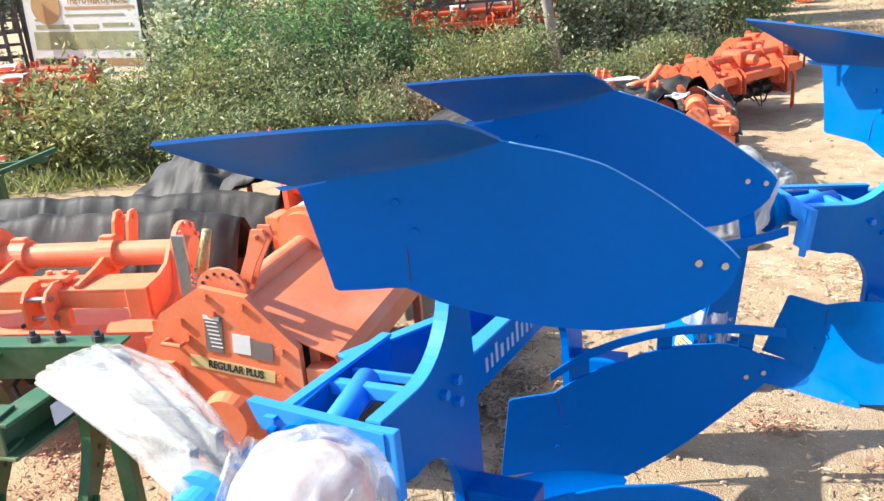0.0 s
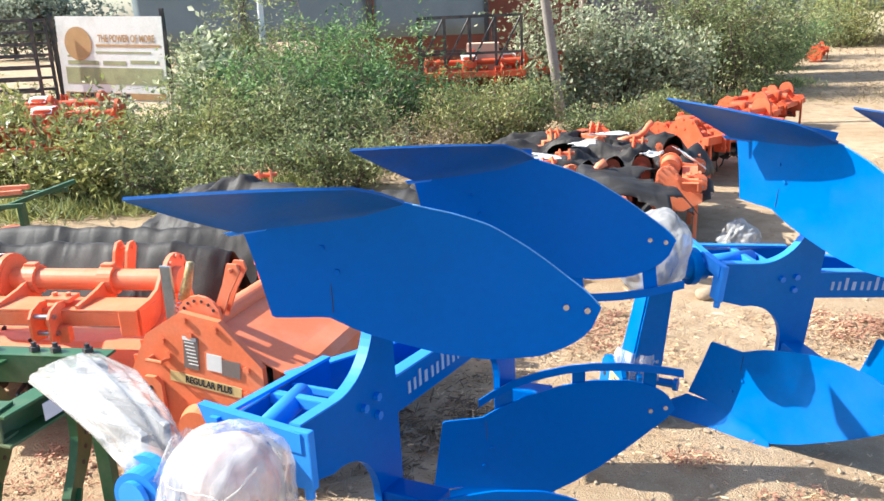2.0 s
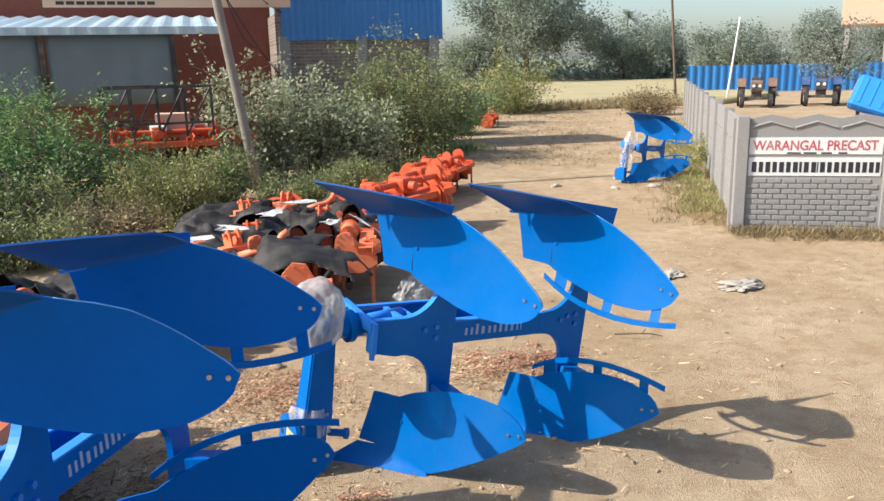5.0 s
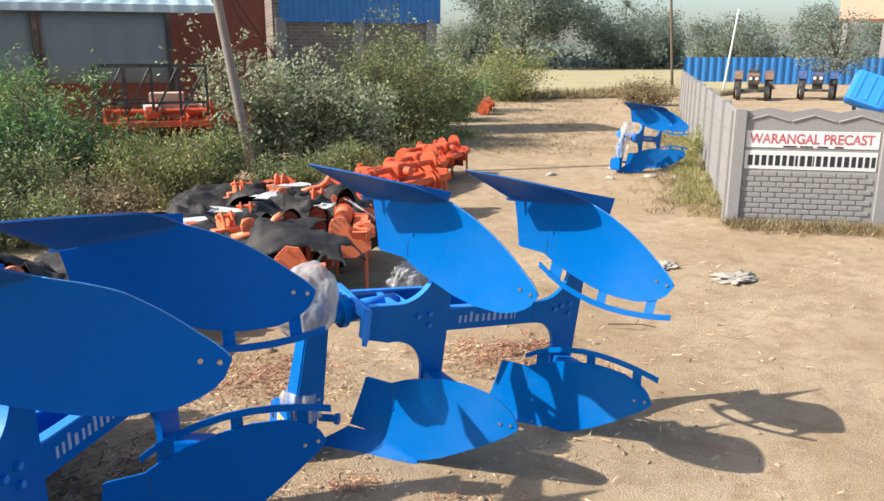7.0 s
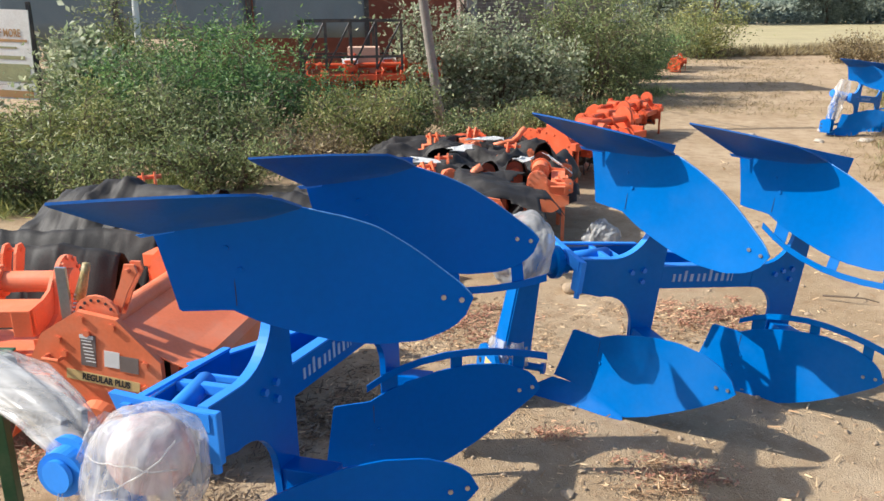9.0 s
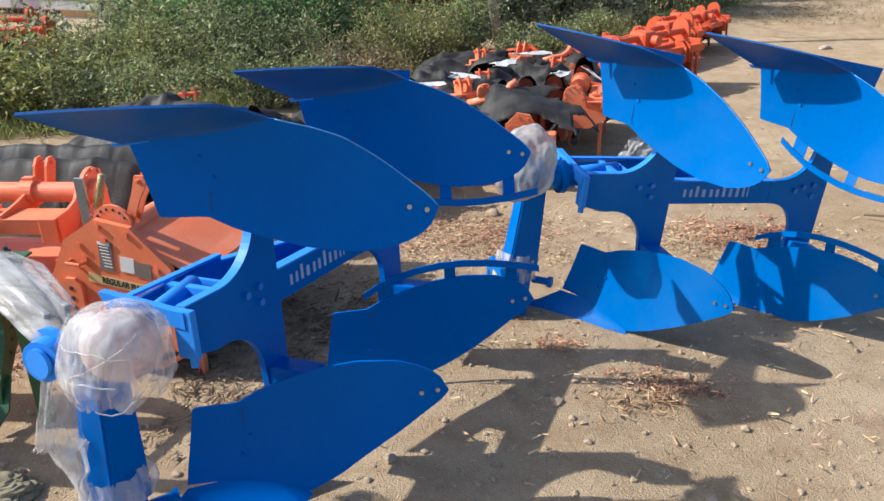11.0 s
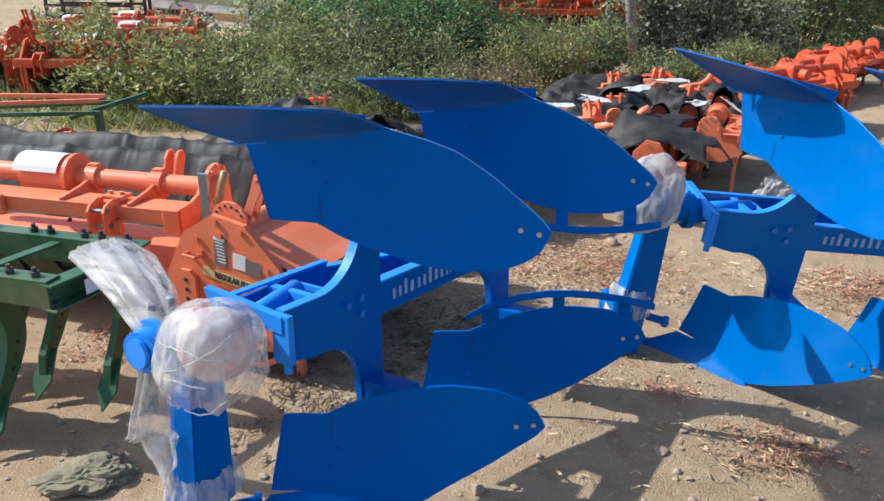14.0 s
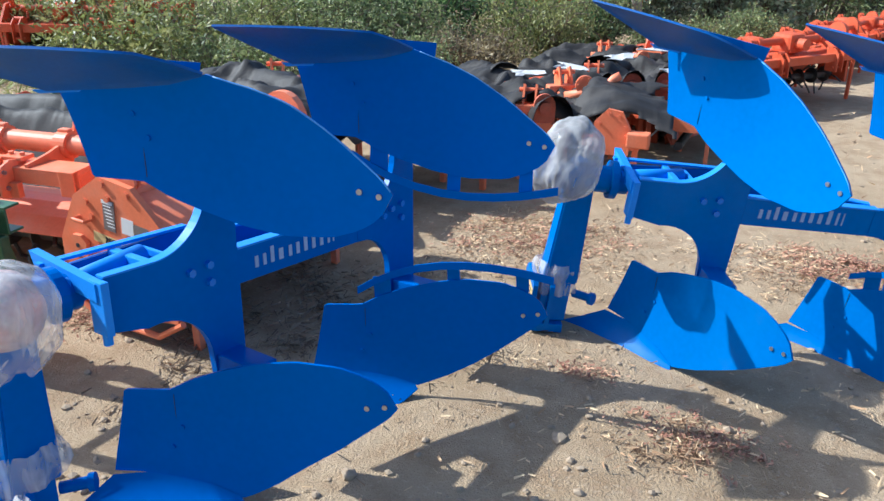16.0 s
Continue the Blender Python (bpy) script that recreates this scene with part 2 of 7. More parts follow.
def film_material(name, base, lo, hi, rough=0.2, grain=(18, 18, 3)):
    """Plastic film: thin, glossy, see-through to milky in its folds."""
    m = bpy.data.materials.new(name)
    m.use_nodes = True
    n, l = m.node_tree.nodes, m.node_tree.links
    b = n["Principled BSDF"]
    b.inputs["Base Color"].default_value = (*base, 1)
    b.inputs["Roughness"].default_value = rough
    b.inputs["Specular IOR Level"].default_value = 0.45
    tc = n.new("ShaderNodeTexCoord")
    mp = n.new("ShaderNodeMapping")
    mp.inputs["Scale"].default_value = grain
    nz = n.new("ShaderNodeTexNoise")
    nz.inputs["Scale"].default_value, nz.inputs["Detail"].default_value, nz.inputs["Distortion"].default_value = 1.0, 6, 1.2
    l.new(tc.outputs["Object"], mp.inputs["Vector"])
    l.new(mp.outputs[0], nz.inputs["Vector"])
    bp = n.new("ShaderNodeBump")
    bp.inputs["Strength"].default_value, bp.inputs["Distance"].default_value = 0.40, 0.010
    l.new(nz.outputs["Fac"], bp.inputs["Height"])
    l.new(bp.outputs[0], b.inputs["Normal"])
    tr = n.new("ShaderNodeBsdfTransparent")
    mr = n.new("ShaderNodeMapRange")
    mr.inputs["From Min"].default_value, mr.inputs["From Max"].default_value = 0.3, 0.7
    mr.inputs["To Min"].default_value, mr.inputs["To Max"].default_value = lo, hi
    l.new(nz.outputs["Fac"], mr.inputs["Value"])
    ms = n.new("ShaderNodeMixShader")
    l.new(mr.outputs[0], ms.inputs["Fac"])
    l.new(tr.outputs[0], ms.inputs[1])
    l.new(b.outputs[0], ms.inputs[2])
    l.new(ms.outputs[0], n["Material Output"].inputs["Surface"])
    return m


M_FILM = film_material("stretch_film", (0.78, 0.75, 0.71), 0.10, 0.58, 0.18, (16, 16, 4))
M_TANWRAP = mat("tan_wrap", (0.36, 0.27, 0.11), 0.35, var=0.35, scale=30, fine=120, bump=0.5)
M_FILM_ARM = film_material("stretch_film_arm", (0.66, 0.63, 0.58), 0.12, 0.68, 0.2, (14, 3, 14))
M_BAG = film_material("milky_film", (0.46, 0.45, 0.43), 0.38, 0.90, 0.35, (8, 8, 3))


# ---------------- mesh helpers ----------------
def part(name, bm, material, parent=None, label="", smooth=False):
    """Links a bmesh as one mesh object under its thing."""
    me = bpy.data.meshes.new(name)
    bmesh.ops.recalc_face_normals(bm, faces=bm.faces)
    bm.to_mesh(me)
    bm.free()
    if smooth:
        me.polygons.foreach_set("use_smooth", [True] * len(me.polygons))
    me.materials.append(material)
    ob = new(name, me)
    if parent is not None:
        ob.parent = parent
    if label:
        ob["label"] = label
    return ob


def thing(name, m, label, category, group=""):
    """An Empty at the thing's base."""
    ob = new(name)
    ob.empty_display_size = 0.1
    ob.matrix_world = m
    return tagged(ob, label, category, group)


def box(bm, size, m=None, bevel=0.0):
    g = bmesh.ops.create_cube(bm, size=1.0, matrix=(m or Matrix()) @ Matrix.Diagonal((*size, 1)))
    if bevel:
        es = list({e for v in g["verts"] for e in v.link_edges})
        bmesh.ops.bevel(bm, geom=es, offset=bevel, segments=2, affect="EDGES", profile=0.6)
    return bm


def boxat(bm, lo, hi, bevel=0.0):
    c = [(a + b) / 2 for a, b in zip(lo, hi)]
    return box(bm, [abs(b - a) for a, b in zip(lo, hi)], Matrix.Translation(c), bevel)


def rod(bm, a, b, r, seg=12, r2=None):
    a, b = Vector(a), Vector(b)
    d = b - a
    m = Matrix.Translation((a + b) / 2) @ d.to_track_quat("Z", "Y").to_matrix().to_4x4()
    bmesh.ops.create_cone(bm, cap_ends=True, segments=seg, radius1=r, radius2=r if r2 is None else r2, depth=d.length, matrix=m)
    return bm


def pipe(bm, pts, r, seg=8, r_end=None):
    """A tube along points."""
    pts = [Vector(p) for p in pts]
    rings = []
    for i, p in enumerate(pts):
        t = (pts[min(i + 1, len(pts) - 1)] - pts[max(i - 1, 0)]).normalized()
        q = t.to_track_quat("Z", "Y")
        rr = r if r_end is None else r + (r_end - r) * i / (len(pts) - 1)
        rings.append([bm.verts.new(p + q @ Vector((rr * math.cos(a), rr * math.sin(a), 0))) for a in (k * math.tau / seg for k in range(seg))])
    for a, b in zip(rings, rings[1:]):
        for k in range(seg):
            bm.faces.new((a[k], a[(k + 1) % seg], b[(k + 1) % seg], b[k]))
    bm.faces.new(rings[0][::-1])
    bm.faces.new(rings[-1])
    return bm


def plate(bm, outline, thick, m):
    """A flat outline (x, y) drawn out by thick along z, placed by m."""
    lo = [bm.verts.new(m @ Vector((x, y, -thick / 2))) for x, y in outline]
    hi = [bm.verts.new(m @ Vector((x, y, thick / 2))) for x, y in outline]
    bm.faces.new(lo[::-1])
    bm.faces.new(hi)
    k = len(lo)
    for i in range(k):
        bm.faces.new((lo[i], lo[(i + 1) % k], hi[(i + 1) % k], hi[i]))
    return bm


XZ = Matrix(((1, 0, 0, 0), (0, 0, -1, 0), (0, 1, 0, 0), (0, 0, 0, 1)))  # outline (x, z), thickness along y
YZ = Matrix(((0, 0, 1, 0), (1, 0, 0, 0), (0, 1, 0, 0), (0, 0, 0, 1)))   # outline (y, z), thickness along x


def sheet(bm, rows, thick, nrm):
    """A grid of points given row by row, made solid along nrm."""
    n = Vector(nrm).normalized() * thick
    f = [[bm.verts.new(Vector(p)) for p in r] for r in rows]
    b = [[bm.verts.new(Vector(p) + n) for p in r] for r in rows]
    R, C = len(rows), len(rows[0])
    for i in range(R - 1):
        for j in range(C - 1):
            bm.faces.new((f[i][j], f[i][j + 1], f[i + 1][j + 1], f[i + 1][j]))
            bm.faces.new((b[i][j], b[i + 1][j], b[i + 1][j + 1], b[i][j + 1]))
    for i in range(R - 1):
        bm.faces.new((f[i][0], f[i + 1][0], b[i + 1][0], b[i][0]))
        bm.faces.new((f[i][-1], b[i][-1], b[i + 1][-1], f[i + 1][-1]))
    for j in range(C - 1):
        bm.faces.new((f[0][j], b[0][j], b[0][j + 1], f[0][j + 1]))
        bm.faces.new((f[-1][j], f[-1][j + 1], b[-1][j + 1], b[-1][j]))
    return bm


def text_mesh(name, body, size, m, material, parent=None, label="", bold=0.0, width=None):
    """Lettering in the built-in font, as a mesh."""
    cu = bpy.data.curves.new(name, "FONT")
    cu.body, cu.size, cu.align_x, cu.align_y, cu.extrude, cu.offset = body, size, "CENTER", "CENTER", 0.0008, bold
    ob = new(name, cu)
    dg = bpy.context.evaluated_depsgraph_get()
    me = bpy.data.meshes.new_from_object(ob.evaluated_get(dg))
    bpy.data.objects.remove(ob)
    sx = 1.0
    if width:
        xs = [v.co.x for v in me.vertices]
        sx = width / (max(xs) - min(xs))
    me.transform(m @ Matrix.Diagonal((sx, 1, 1, 1)))
    me.materials.append(material)
    out = new(name, me)
    if parent is not None:
        out.parent = parent
    if label:
        out["label"] = label
    return out


def interp(table, u):
    for (a, za), (b, zb) in zip(table, table[1:]):
        if u <= b:
            k = (u - a) / (b - a)
            return za + (zb - za) * max(k, 0)
    return table[-1][1]


def ground_z(x, y):
    """Height of the yard: nearly level, falling a little towards the path, with soft unevenness."""
    z = -0.05 * min(max(x - 1.2, 0), 2.0)
    r = math.hypot(x - 0.8, y - 2.5)
    z += 0.012 * noise.noise((x * 1.3, y * 1.3, 0.3)) + 0.006 * noise.noise((x * 5, y * 5, 4.0))
    if r > 6:
        z += 0.05 * noise.noise((x * 0.25, y * 0.25, 2.0)) * min((r - 6) / 10, 1)
    return z


# ---------------- ground ----------------
def ground_material():
    m = bpy.data.materials.new("yard_soil")
    m.use_nodes = True
    n, l = m.node_tree.nodes, m.node_tree.links
    b = n["Principled BSDF"]
    b.inputs["Roughness"].default_value = 0.95
    b.inputs["Specular IOR Level"].default_value = 0.15
    tc = n.new("ShaderNodeTexCoord")

    def nz(scale, detail=5, rough=0.6):
        k = n.new("ShaderNodeTexNoise")
        k.inputs["Scale"].default_value, k.inputs["Detail"].default_value, k.inputs["Roughness"].default_value = scale, detail, rough
        l.new(tc.outputs["Object"], k.inputs["Vector"])
        return k.outputs["Fac"]

    def ramp(fac, a, b2):
        k = n.new("ShaderNodeMapRange")
        k.inputs["From Min"].default_value, k.inputs["From Max"].default_value = a, b2
        l.new(fac, k.inputs["Value"])
        return k.outputs[0]

    def mix(f, a, b2):
        k = n.new("ShaderNodeMix")
        k.data_type = "RGBA"
        l.new(f, k.inputs["Factor"])
        for s, v in (("A", a), ("B", b2)):
            if isinstance(v, tuple):
                k.inputs[s].default_value = (*v, 1)
            else:
                l.new(v, k.inputs[s])
        return k.outputs["Result"]

    c = mix(ramp(nz(0.7), 0.35, 0.65), (0.385, 0.272, 0.158), (0.50, 0.371, 0.237))
    c = mix(ramp(nz(6, 6), 0.45, 0.8), c, (0.298, 0.191, 0.104))
    c = mix(ramp(nz(60, 4), 0.55, 0.8), c, (0.57, 0.439, 0.30))
    c = mix(ramp(nz(2.3, 6), 0.62, 0.75), c, (0.35, 0.225, 0.148))
    l.new(c, b.inputs["Base Color"])
    bp = n.new("ShaderNodeBump")
    bp.inputs["Strength"].default_value, bp.inputs["Distance"].default_value = 0.7, 0.02
    ad = n.new("ShaderNodeMath")
    ad.operation = "ADD"
    l.new(nz(25, 8, 0.7), ad.inputs[0])
    l.new(nz(110, 4, 0.6), ad.inputs[1])
    l.new(ad.outputs[0], bp.inputs["Height"])
    l.new(bp.outputs[0], b.inputs["Normal"])
    return m


M_SOIL = ground_material()


def ground():
    def axis(lo, hi, c, fine, far):
        v, out, step = 0.0, [0.0], fine
        while v < far:
            step = fine if v < 4 else step * 1.18
            v += step
            out.append(v)
        return [c - t for t in out[:0:-1]] + [c + t for t in out]
    xs, ys = axis(0, 0, 1.0, 0.07, 2500), axis(0, 0, 2.5, 0.07, 2500)
    verts = [(x, y, ground_z(x, y)) for y in ys for x in xs]
    w = len(xs)
    faces = [(j * w + i, j * w + i + 1, (j + 1) * w + i + 1, (j + 1) * w + i) for j in range(len(ys) - 1) for i in range(w - 1)]
    me = bpy.data.meshes.new("ground")
    me.from_pydata(verts, [], faces)
    me.polygons.foreach_set("use_smooth", [True] * len(me.polygons))
    me.materials.append(M_SOIL)
    return tagged(new("ground", me), "dry brown dusty earth yard and track", "ground", kind="structure")


ground()

# ---------------- ploughs ----------------
SPACING = 0.9015
UD, ND = Vector((0.4512, -0.8924, 0)), Vector((0.8924, 0.4512, 0))


def at_unz(u, n, z):
    return UD * u + ND * n + Vector((0, 0, z))


WING = [(-0.86, 0.356), (-0.811, 0.350), (-0.653, 0.341), (-0.57, 0.295), (-0.48, 0.262), (-0.35, 0.222), (-0.22, 0.201), (-0.08, 0.205), (0.0, 0.230), (0.05, 0.259), (0.08, 0.292), (0.095, 0.332)]
TOP = [(-0.86, 0.621), (-0.74, 0.620), (-0.63, 0.630), (-0.53, 0.642), (-0.42, 0.676), (-0.3, 0.626), (-0.2, 0.572), (-0.1, 0.505), (-0.05, 0.467), (0.0, 0.426), (0.05, 0.386), (0.08, 0.358), (0.095, 0.335)]


def bow(u, z):
    return 0.10 * (1 + u / 0.65) * (z - 0.34) - 0.3 * (z - 0.34) ** 2 - 0.05 * u * (u + 0.72)


def moldboard(plough, sgn, dx, wide, slat, settle=0.0, swell=0.0):
    """One plough body: curved moldboard, share with its point, heel plate, and on the rear bodies a slatted strip."""
    def w(u, n, z):
        k = min(max((z - 0.56) / 0.12, 0), 1)
        z -= settle * k * k * (3 - 2 * k)
        p = at_unz(u, n, z)
        return Vector((p.x + dx, p.y, sgn * p.z))

    us = [-0.86 + 0.955 * (i / 30) ** 0.85 for i in range(31)]
    rows = []
    for i in range(15):
        r = []
        for u in us:
            lo, hi = interp(WING, u), interp(TOP, u)
            hi += swell * max(0.0, math.sin(math.pi * min(max((u + 0.42) / 0.5, 0), 1)))
            if u < -0.653:   # straight shin step
                lo = max(lo, 0.344)
            z = lo + (hi - lo) * i / 14
            shin = min(u + 0.86, 0.06) / 0.06
            uu = u + (1 - shin) * 0.049 * (0.627 - z) / 0.27 * (1 if z < 0.627 else 0)
            r.append(w(uu, bow(uu, z), z))
        rows.append(r)
    bm = bmesh.new()
    sheet(bm, rows, 0.010, ND)
    mb = part("moldboard", bm, M_BLUE, plough, smooth=True)
    md = mb.modifiers.new("edge", "EDGE_SPLIT")
    md.split_angle = radians(40)
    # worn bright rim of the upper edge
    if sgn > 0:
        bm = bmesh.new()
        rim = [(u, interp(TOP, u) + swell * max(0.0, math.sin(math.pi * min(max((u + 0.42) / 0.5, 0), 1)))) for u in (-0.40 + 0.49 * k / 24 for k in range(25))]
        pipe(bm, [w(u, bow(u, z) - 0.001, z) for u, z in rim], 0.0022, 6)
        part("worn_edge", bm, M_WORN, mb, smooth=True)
    # seam between share plate and moldboard
    bm = bmesh.new()
    boxat(bm, (-0.0007, -0.001, -0.045), (0.0007, 0.001, 0.045))
    seam = part("seam", bm, M_INK, mb)
    seam.matrix_local = Matrix.Translation(w(-0.64, bow(-0.64, 0.40) - 0.001, 0.40))
    # bolts
    for u, z in ((0.0, 0.339), (0.057, 0.328), (-0.62, 0.47), (-0.655, 0.54)):
        bm = bmesh.new()
        c = w(u, bow(u, z) - 0.003, z)
        rod(bm, c - ND * 0.003, c + ND * 0.004, 0.0085 if u > -0.3 else 0.008, 14)
        part("bolt", bm, M_STEEL if u > -0.3 else M_BLUE, mb)
    # share: a long blade whose cutting edge runs forward from the moldboard
    edge = [(-1.035, -0.334, 0.764), (-0.90, -0.305, 0.762), (-0.75, -0.270, 0.757), (-0.63, -0.230, 0.749), (-0.53, -0.185, 0.739), (-0.47, -0.115, 0.712), (-0.42, -0.035, 0.676)]
    foot = [(-1.030, -0.325, 0.758), (-0.94, -0.205, 0.688), (-0.851, -0.096, 0.621), (-0.74, None, 0.619), (-0.63, None, 0.628), (-0.53, None, 0.640), (-0.43, None, 0.668)]
    if sgn < 0:   # the lower share stands steeper
        edge = [(u, nn * 0.62, z + 0.012) for u, nn, z in edge]
        foot = [(u, None if nn is None else nn * 0.62, z) for u, nn, z in foot]
    rows = []
    for (u, nn, z), (u2, n2, z2) in zip(edge, foot):
        n3 = (bow(u2, z2) if n2 is None else n2) - 0.002
        rise = min(0.38 * (z - z2), 0.09)
        ctl = (u2 + 0.25 * (u - u2) * rise / 0.09, n3 + rise * (0.10 * (1 + u2 / 0.65) - 0.6 * (z2 - 0.34)), z2 + rise)
        r = []
        for k in range(9):
            q = k / 8
            pt = [(1 - q) ** 2 * s0 + 2 * q * (1 - q) * s1 + q * q * s2 for s0, s1, s2 in zip((u, nn, z), ctl, (u2, n3, z2))]
            r.append(w(*pt))
        rows.append(r)
    bm = bmesh.new()
    sheet(bm, rows, 0.010, (0.5, 0.25, 0.5 * sgn))
    # upper share's shade is in its material; the lower takes plain blue
    sh = part("share", bm, M_SHARE_SHADED if sgn > 0 else M_BLUE, plough, "dull blue plough share with a long point", smooth=True)
    em = sh.modifiers.new("edge", "EDGE_SPLIT")
    em.split_angle = radians(40)
    # sunlit edge at the shin, added as a small paler piece
    if sgn > 0:
        bm = bmesh.new()
        sheet(bm, [[w(-0.885, -0.115, 0.628), w(-0.79, -0.030, 0.622)], [w(-0.875, -0.100, 0.612), w(-0.80, -0.028, 0.608)]], 0.006, (0.3, -0.9, 0))
        part("shin_tip", bm, M_BLUE_EDGE, mb)
    # heel plate behind the share
    ku, kn, kz = (-0.400, 0.317, 0.677) if wide else (-0.522, 0.166, 0.689)
    k1, k2 = w(ku, kn, kz), w(ku - 0.01, kn - 0.03, kz - 0.13)
    q1, q2 = w(-0.80, -0.20, 0.748) if sgn > 0 else w(-0.76, -0.05, 0.735), w(-0.70, 0.02, 0.60)
    bm = bmesh.new()
    sheet(bm, [[q1.lerp(k1, i / 4) for i in range(5)], [q2.lerp(k2, i / 4) for i in range(5)]], 0.008, (0.3, 0.9, 0))
    part("heel_plate", bm, M_BLUE, plough)
    # bracket from the leg to the moldboard
    bm = bmesh.new()
    boxat(bm, (dx - 0.10, 0.40, sgn * 0.34 - 0.05), (dx - 0.0, 0.60, sgn * 0.34 + 0.05), 0.006)
    rod(bm, (dx - 0.05, 0.5, sgn * 0.38), w(-0.2, bow(-0.2, 0.36) + 0.012, 0.36), 0.014)
    part("bracket", bm, M_BLUE, plough)
    if slat:
        # an outer bowed bar held off the wing edge by short rungs
        bm = bmesh.new()
        outer = [(-0.665, 0.262), (-0.60, 0.222), (-0.52, 0.182), (-0.42, 0.150), (-0.32, 0.130), (-0.22, 0.122), (-0.12, 0.124), (-0.02, 0.134), (0.06, 0.148), (0.115, 0.160)]
        rows = [[w(u, bow(u, z) - 0.012, z) for u, z in outer], [w(u, bow(u, z) - 0.012, z + 0.030) for u, z in outer]]
        sheet(bm, rows, 0.008, ND)
        for u0, u1 in ((-0.60, -0.53), (-0.30, -0.25), (-0.03, 0.02)):
            z0, z1 = interp(outer, (u0 + u1) / 2) + 0.01, interp(WING, (u0 + u1) / 2) + 0.03
            sheet(bm, [[w(u0, bow(u0, z0) - 0.007, z0), w(u1, bow(u1, z0) - 0.007, z0)], [w(u0, bow(u0, z1) + 0.011, z1), w(u1, bow(u1, z1) + 0.011, z1)]], 0.006, ND)
        part("slatted_strip", bm, M_BLUE, plough)


def arc2(c, r, a0, a1, k):
    return [(c[0] + r * math.cos(radians(a0 + (a1 - a0) * i / k)), c[1] + r * math.sin(radians(a0 + (a1 - a0) * i / k))) for i in range(k + 1)]


def plough(m, label, ground_drop, letters, settle=(0.0, 0.0), swell=0.0, sink=0.0):
    p = thing("reversible_plough", m, label, "plough", "reversible ploughs")
    FY = 0.60
    # front frame plate: beam with the first leg
    out = [(0.02, -0.40), (0.02, 0.38), (-0.07, 0.38)] + arc2((-0.30, 0.30), 0.215, 0, -88, 9)[1:] + [(-0.46, 0.085), (-0.46, -0.085)] + arc2((-0.30, -0.30), 0.19, 100, 0, 9) + [(-0.10, -0.40)]
    bm = bmesh.new()
    plate(bm, out, 0.028, Matrix.Translation((0, FY, 0)) @ XZ)
    part("leg", bm, M_BLUE, p)
    # beam between the legs
    bm = bmesh.new()
    boxat(bm, (0.02, FY - 0.012, -0.075), (SPACING - 0.06, FY + 0.012, 0.045), 0.003)
    beam = part("beam", bm, M_BLUE, p)
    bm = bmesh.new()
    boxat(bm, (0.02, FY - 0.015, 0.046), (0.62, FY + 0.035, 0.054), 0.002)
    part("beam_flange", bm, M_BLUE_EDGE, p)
    out = [(SPACING + 0.04, -0.40), (SPACING + 0.05, 0.38), (SPACING - 0.06, 0.38)] + arc2((SPACING - 0.25, 0.235), 0.18, 0, -88, 8) + [(SPACING - 0.30, 0.05), (SPACING - 0.30, -0.075)] + arc2((SPACING - 0.28, -0.24), 0.165, 90, 0, 8) + [(SPACING - 0.12, -0.40)]
    bm = bmesh.new()
    plate(bm, out, 0.028, Matrix.Translation((0, FY, 0)) @ XZ)
    part("leg", bm, M_BLUE, p)
    # rim of the curved frame, in the sunlit edge colour
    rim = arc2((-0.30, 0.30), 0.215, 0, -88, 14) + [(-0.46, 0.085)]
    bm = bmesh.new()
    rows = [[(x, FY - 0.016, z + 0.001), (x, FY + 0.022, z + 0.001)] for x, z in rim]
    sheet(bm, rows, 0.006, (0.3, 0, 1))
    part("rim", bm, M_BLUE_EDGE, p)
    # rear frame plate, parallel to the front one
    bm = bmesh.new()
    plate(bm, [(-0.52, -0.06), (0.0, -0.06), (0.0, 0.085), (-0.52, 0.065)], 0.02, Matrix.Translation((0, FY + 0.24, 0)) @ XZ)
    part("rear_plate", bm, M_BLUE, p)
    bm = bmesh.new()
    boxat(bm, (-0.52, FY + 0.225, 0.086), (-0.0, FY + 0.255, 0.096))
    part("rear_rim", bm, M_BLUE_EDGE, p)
    # diagonal beam closing in on the main beam, with a gusset between them
    a, b = Vector((-0.10, FY + 0.33, 0)), Vector((0.60, FY + 0.045, 0))
    d = b - a
    q = Matrix.Translation((a + b) / 2) @ Matrix.Rotation(math.atan2(d.y, d.x), 4, "Z")
    bm = bmesh.new()
    box(bm, (d.length, 0.016, 0.125), q @ Matrix.Translation((0, 0, -0.012)), 0.003)
    diag = part("diagonal_beam", bm, M_BLUE, p)
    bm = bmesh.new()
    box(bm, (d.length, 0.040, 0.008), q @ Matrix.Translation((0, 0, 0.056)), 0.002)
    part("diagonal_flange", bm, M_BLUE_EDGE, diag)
    bm = bmesh.new()
    plate(bm, [(0.16, FY + 0.014), (0.58, FY + 0.014), (0.16, FY + 0.19)], 0.010, Matrix.Translation((0, 0, -0.03)))
    part("gusset", bm, M_BLUE, p)
    # cross members and the turn-over cylinder
    bm = bmesh.new()
    boxat(bm, (-0.30, FY + 0.02, 0.05), (-0.27, FY + 0.23, 0.085), 0.004)
    boxat(bm, (-0.20, FY + 0.02, 0.05), (-0.185, FY + 0.23, 0.075), 0.004)
    part("cross_member", bm, M_BLUE_EDGE, p)
    bm = bmesh.new()
    rod(bm, (-0.52, FY + 0.10, 0.05), (-0.22, FY + 0.17, 0.06), 0.034, 20)
    part("turnover_cylinder", bm, M_BLUE_EDGE, p, smooth=True)
    # flange plate at the pivot
    bm = bmesh.new()
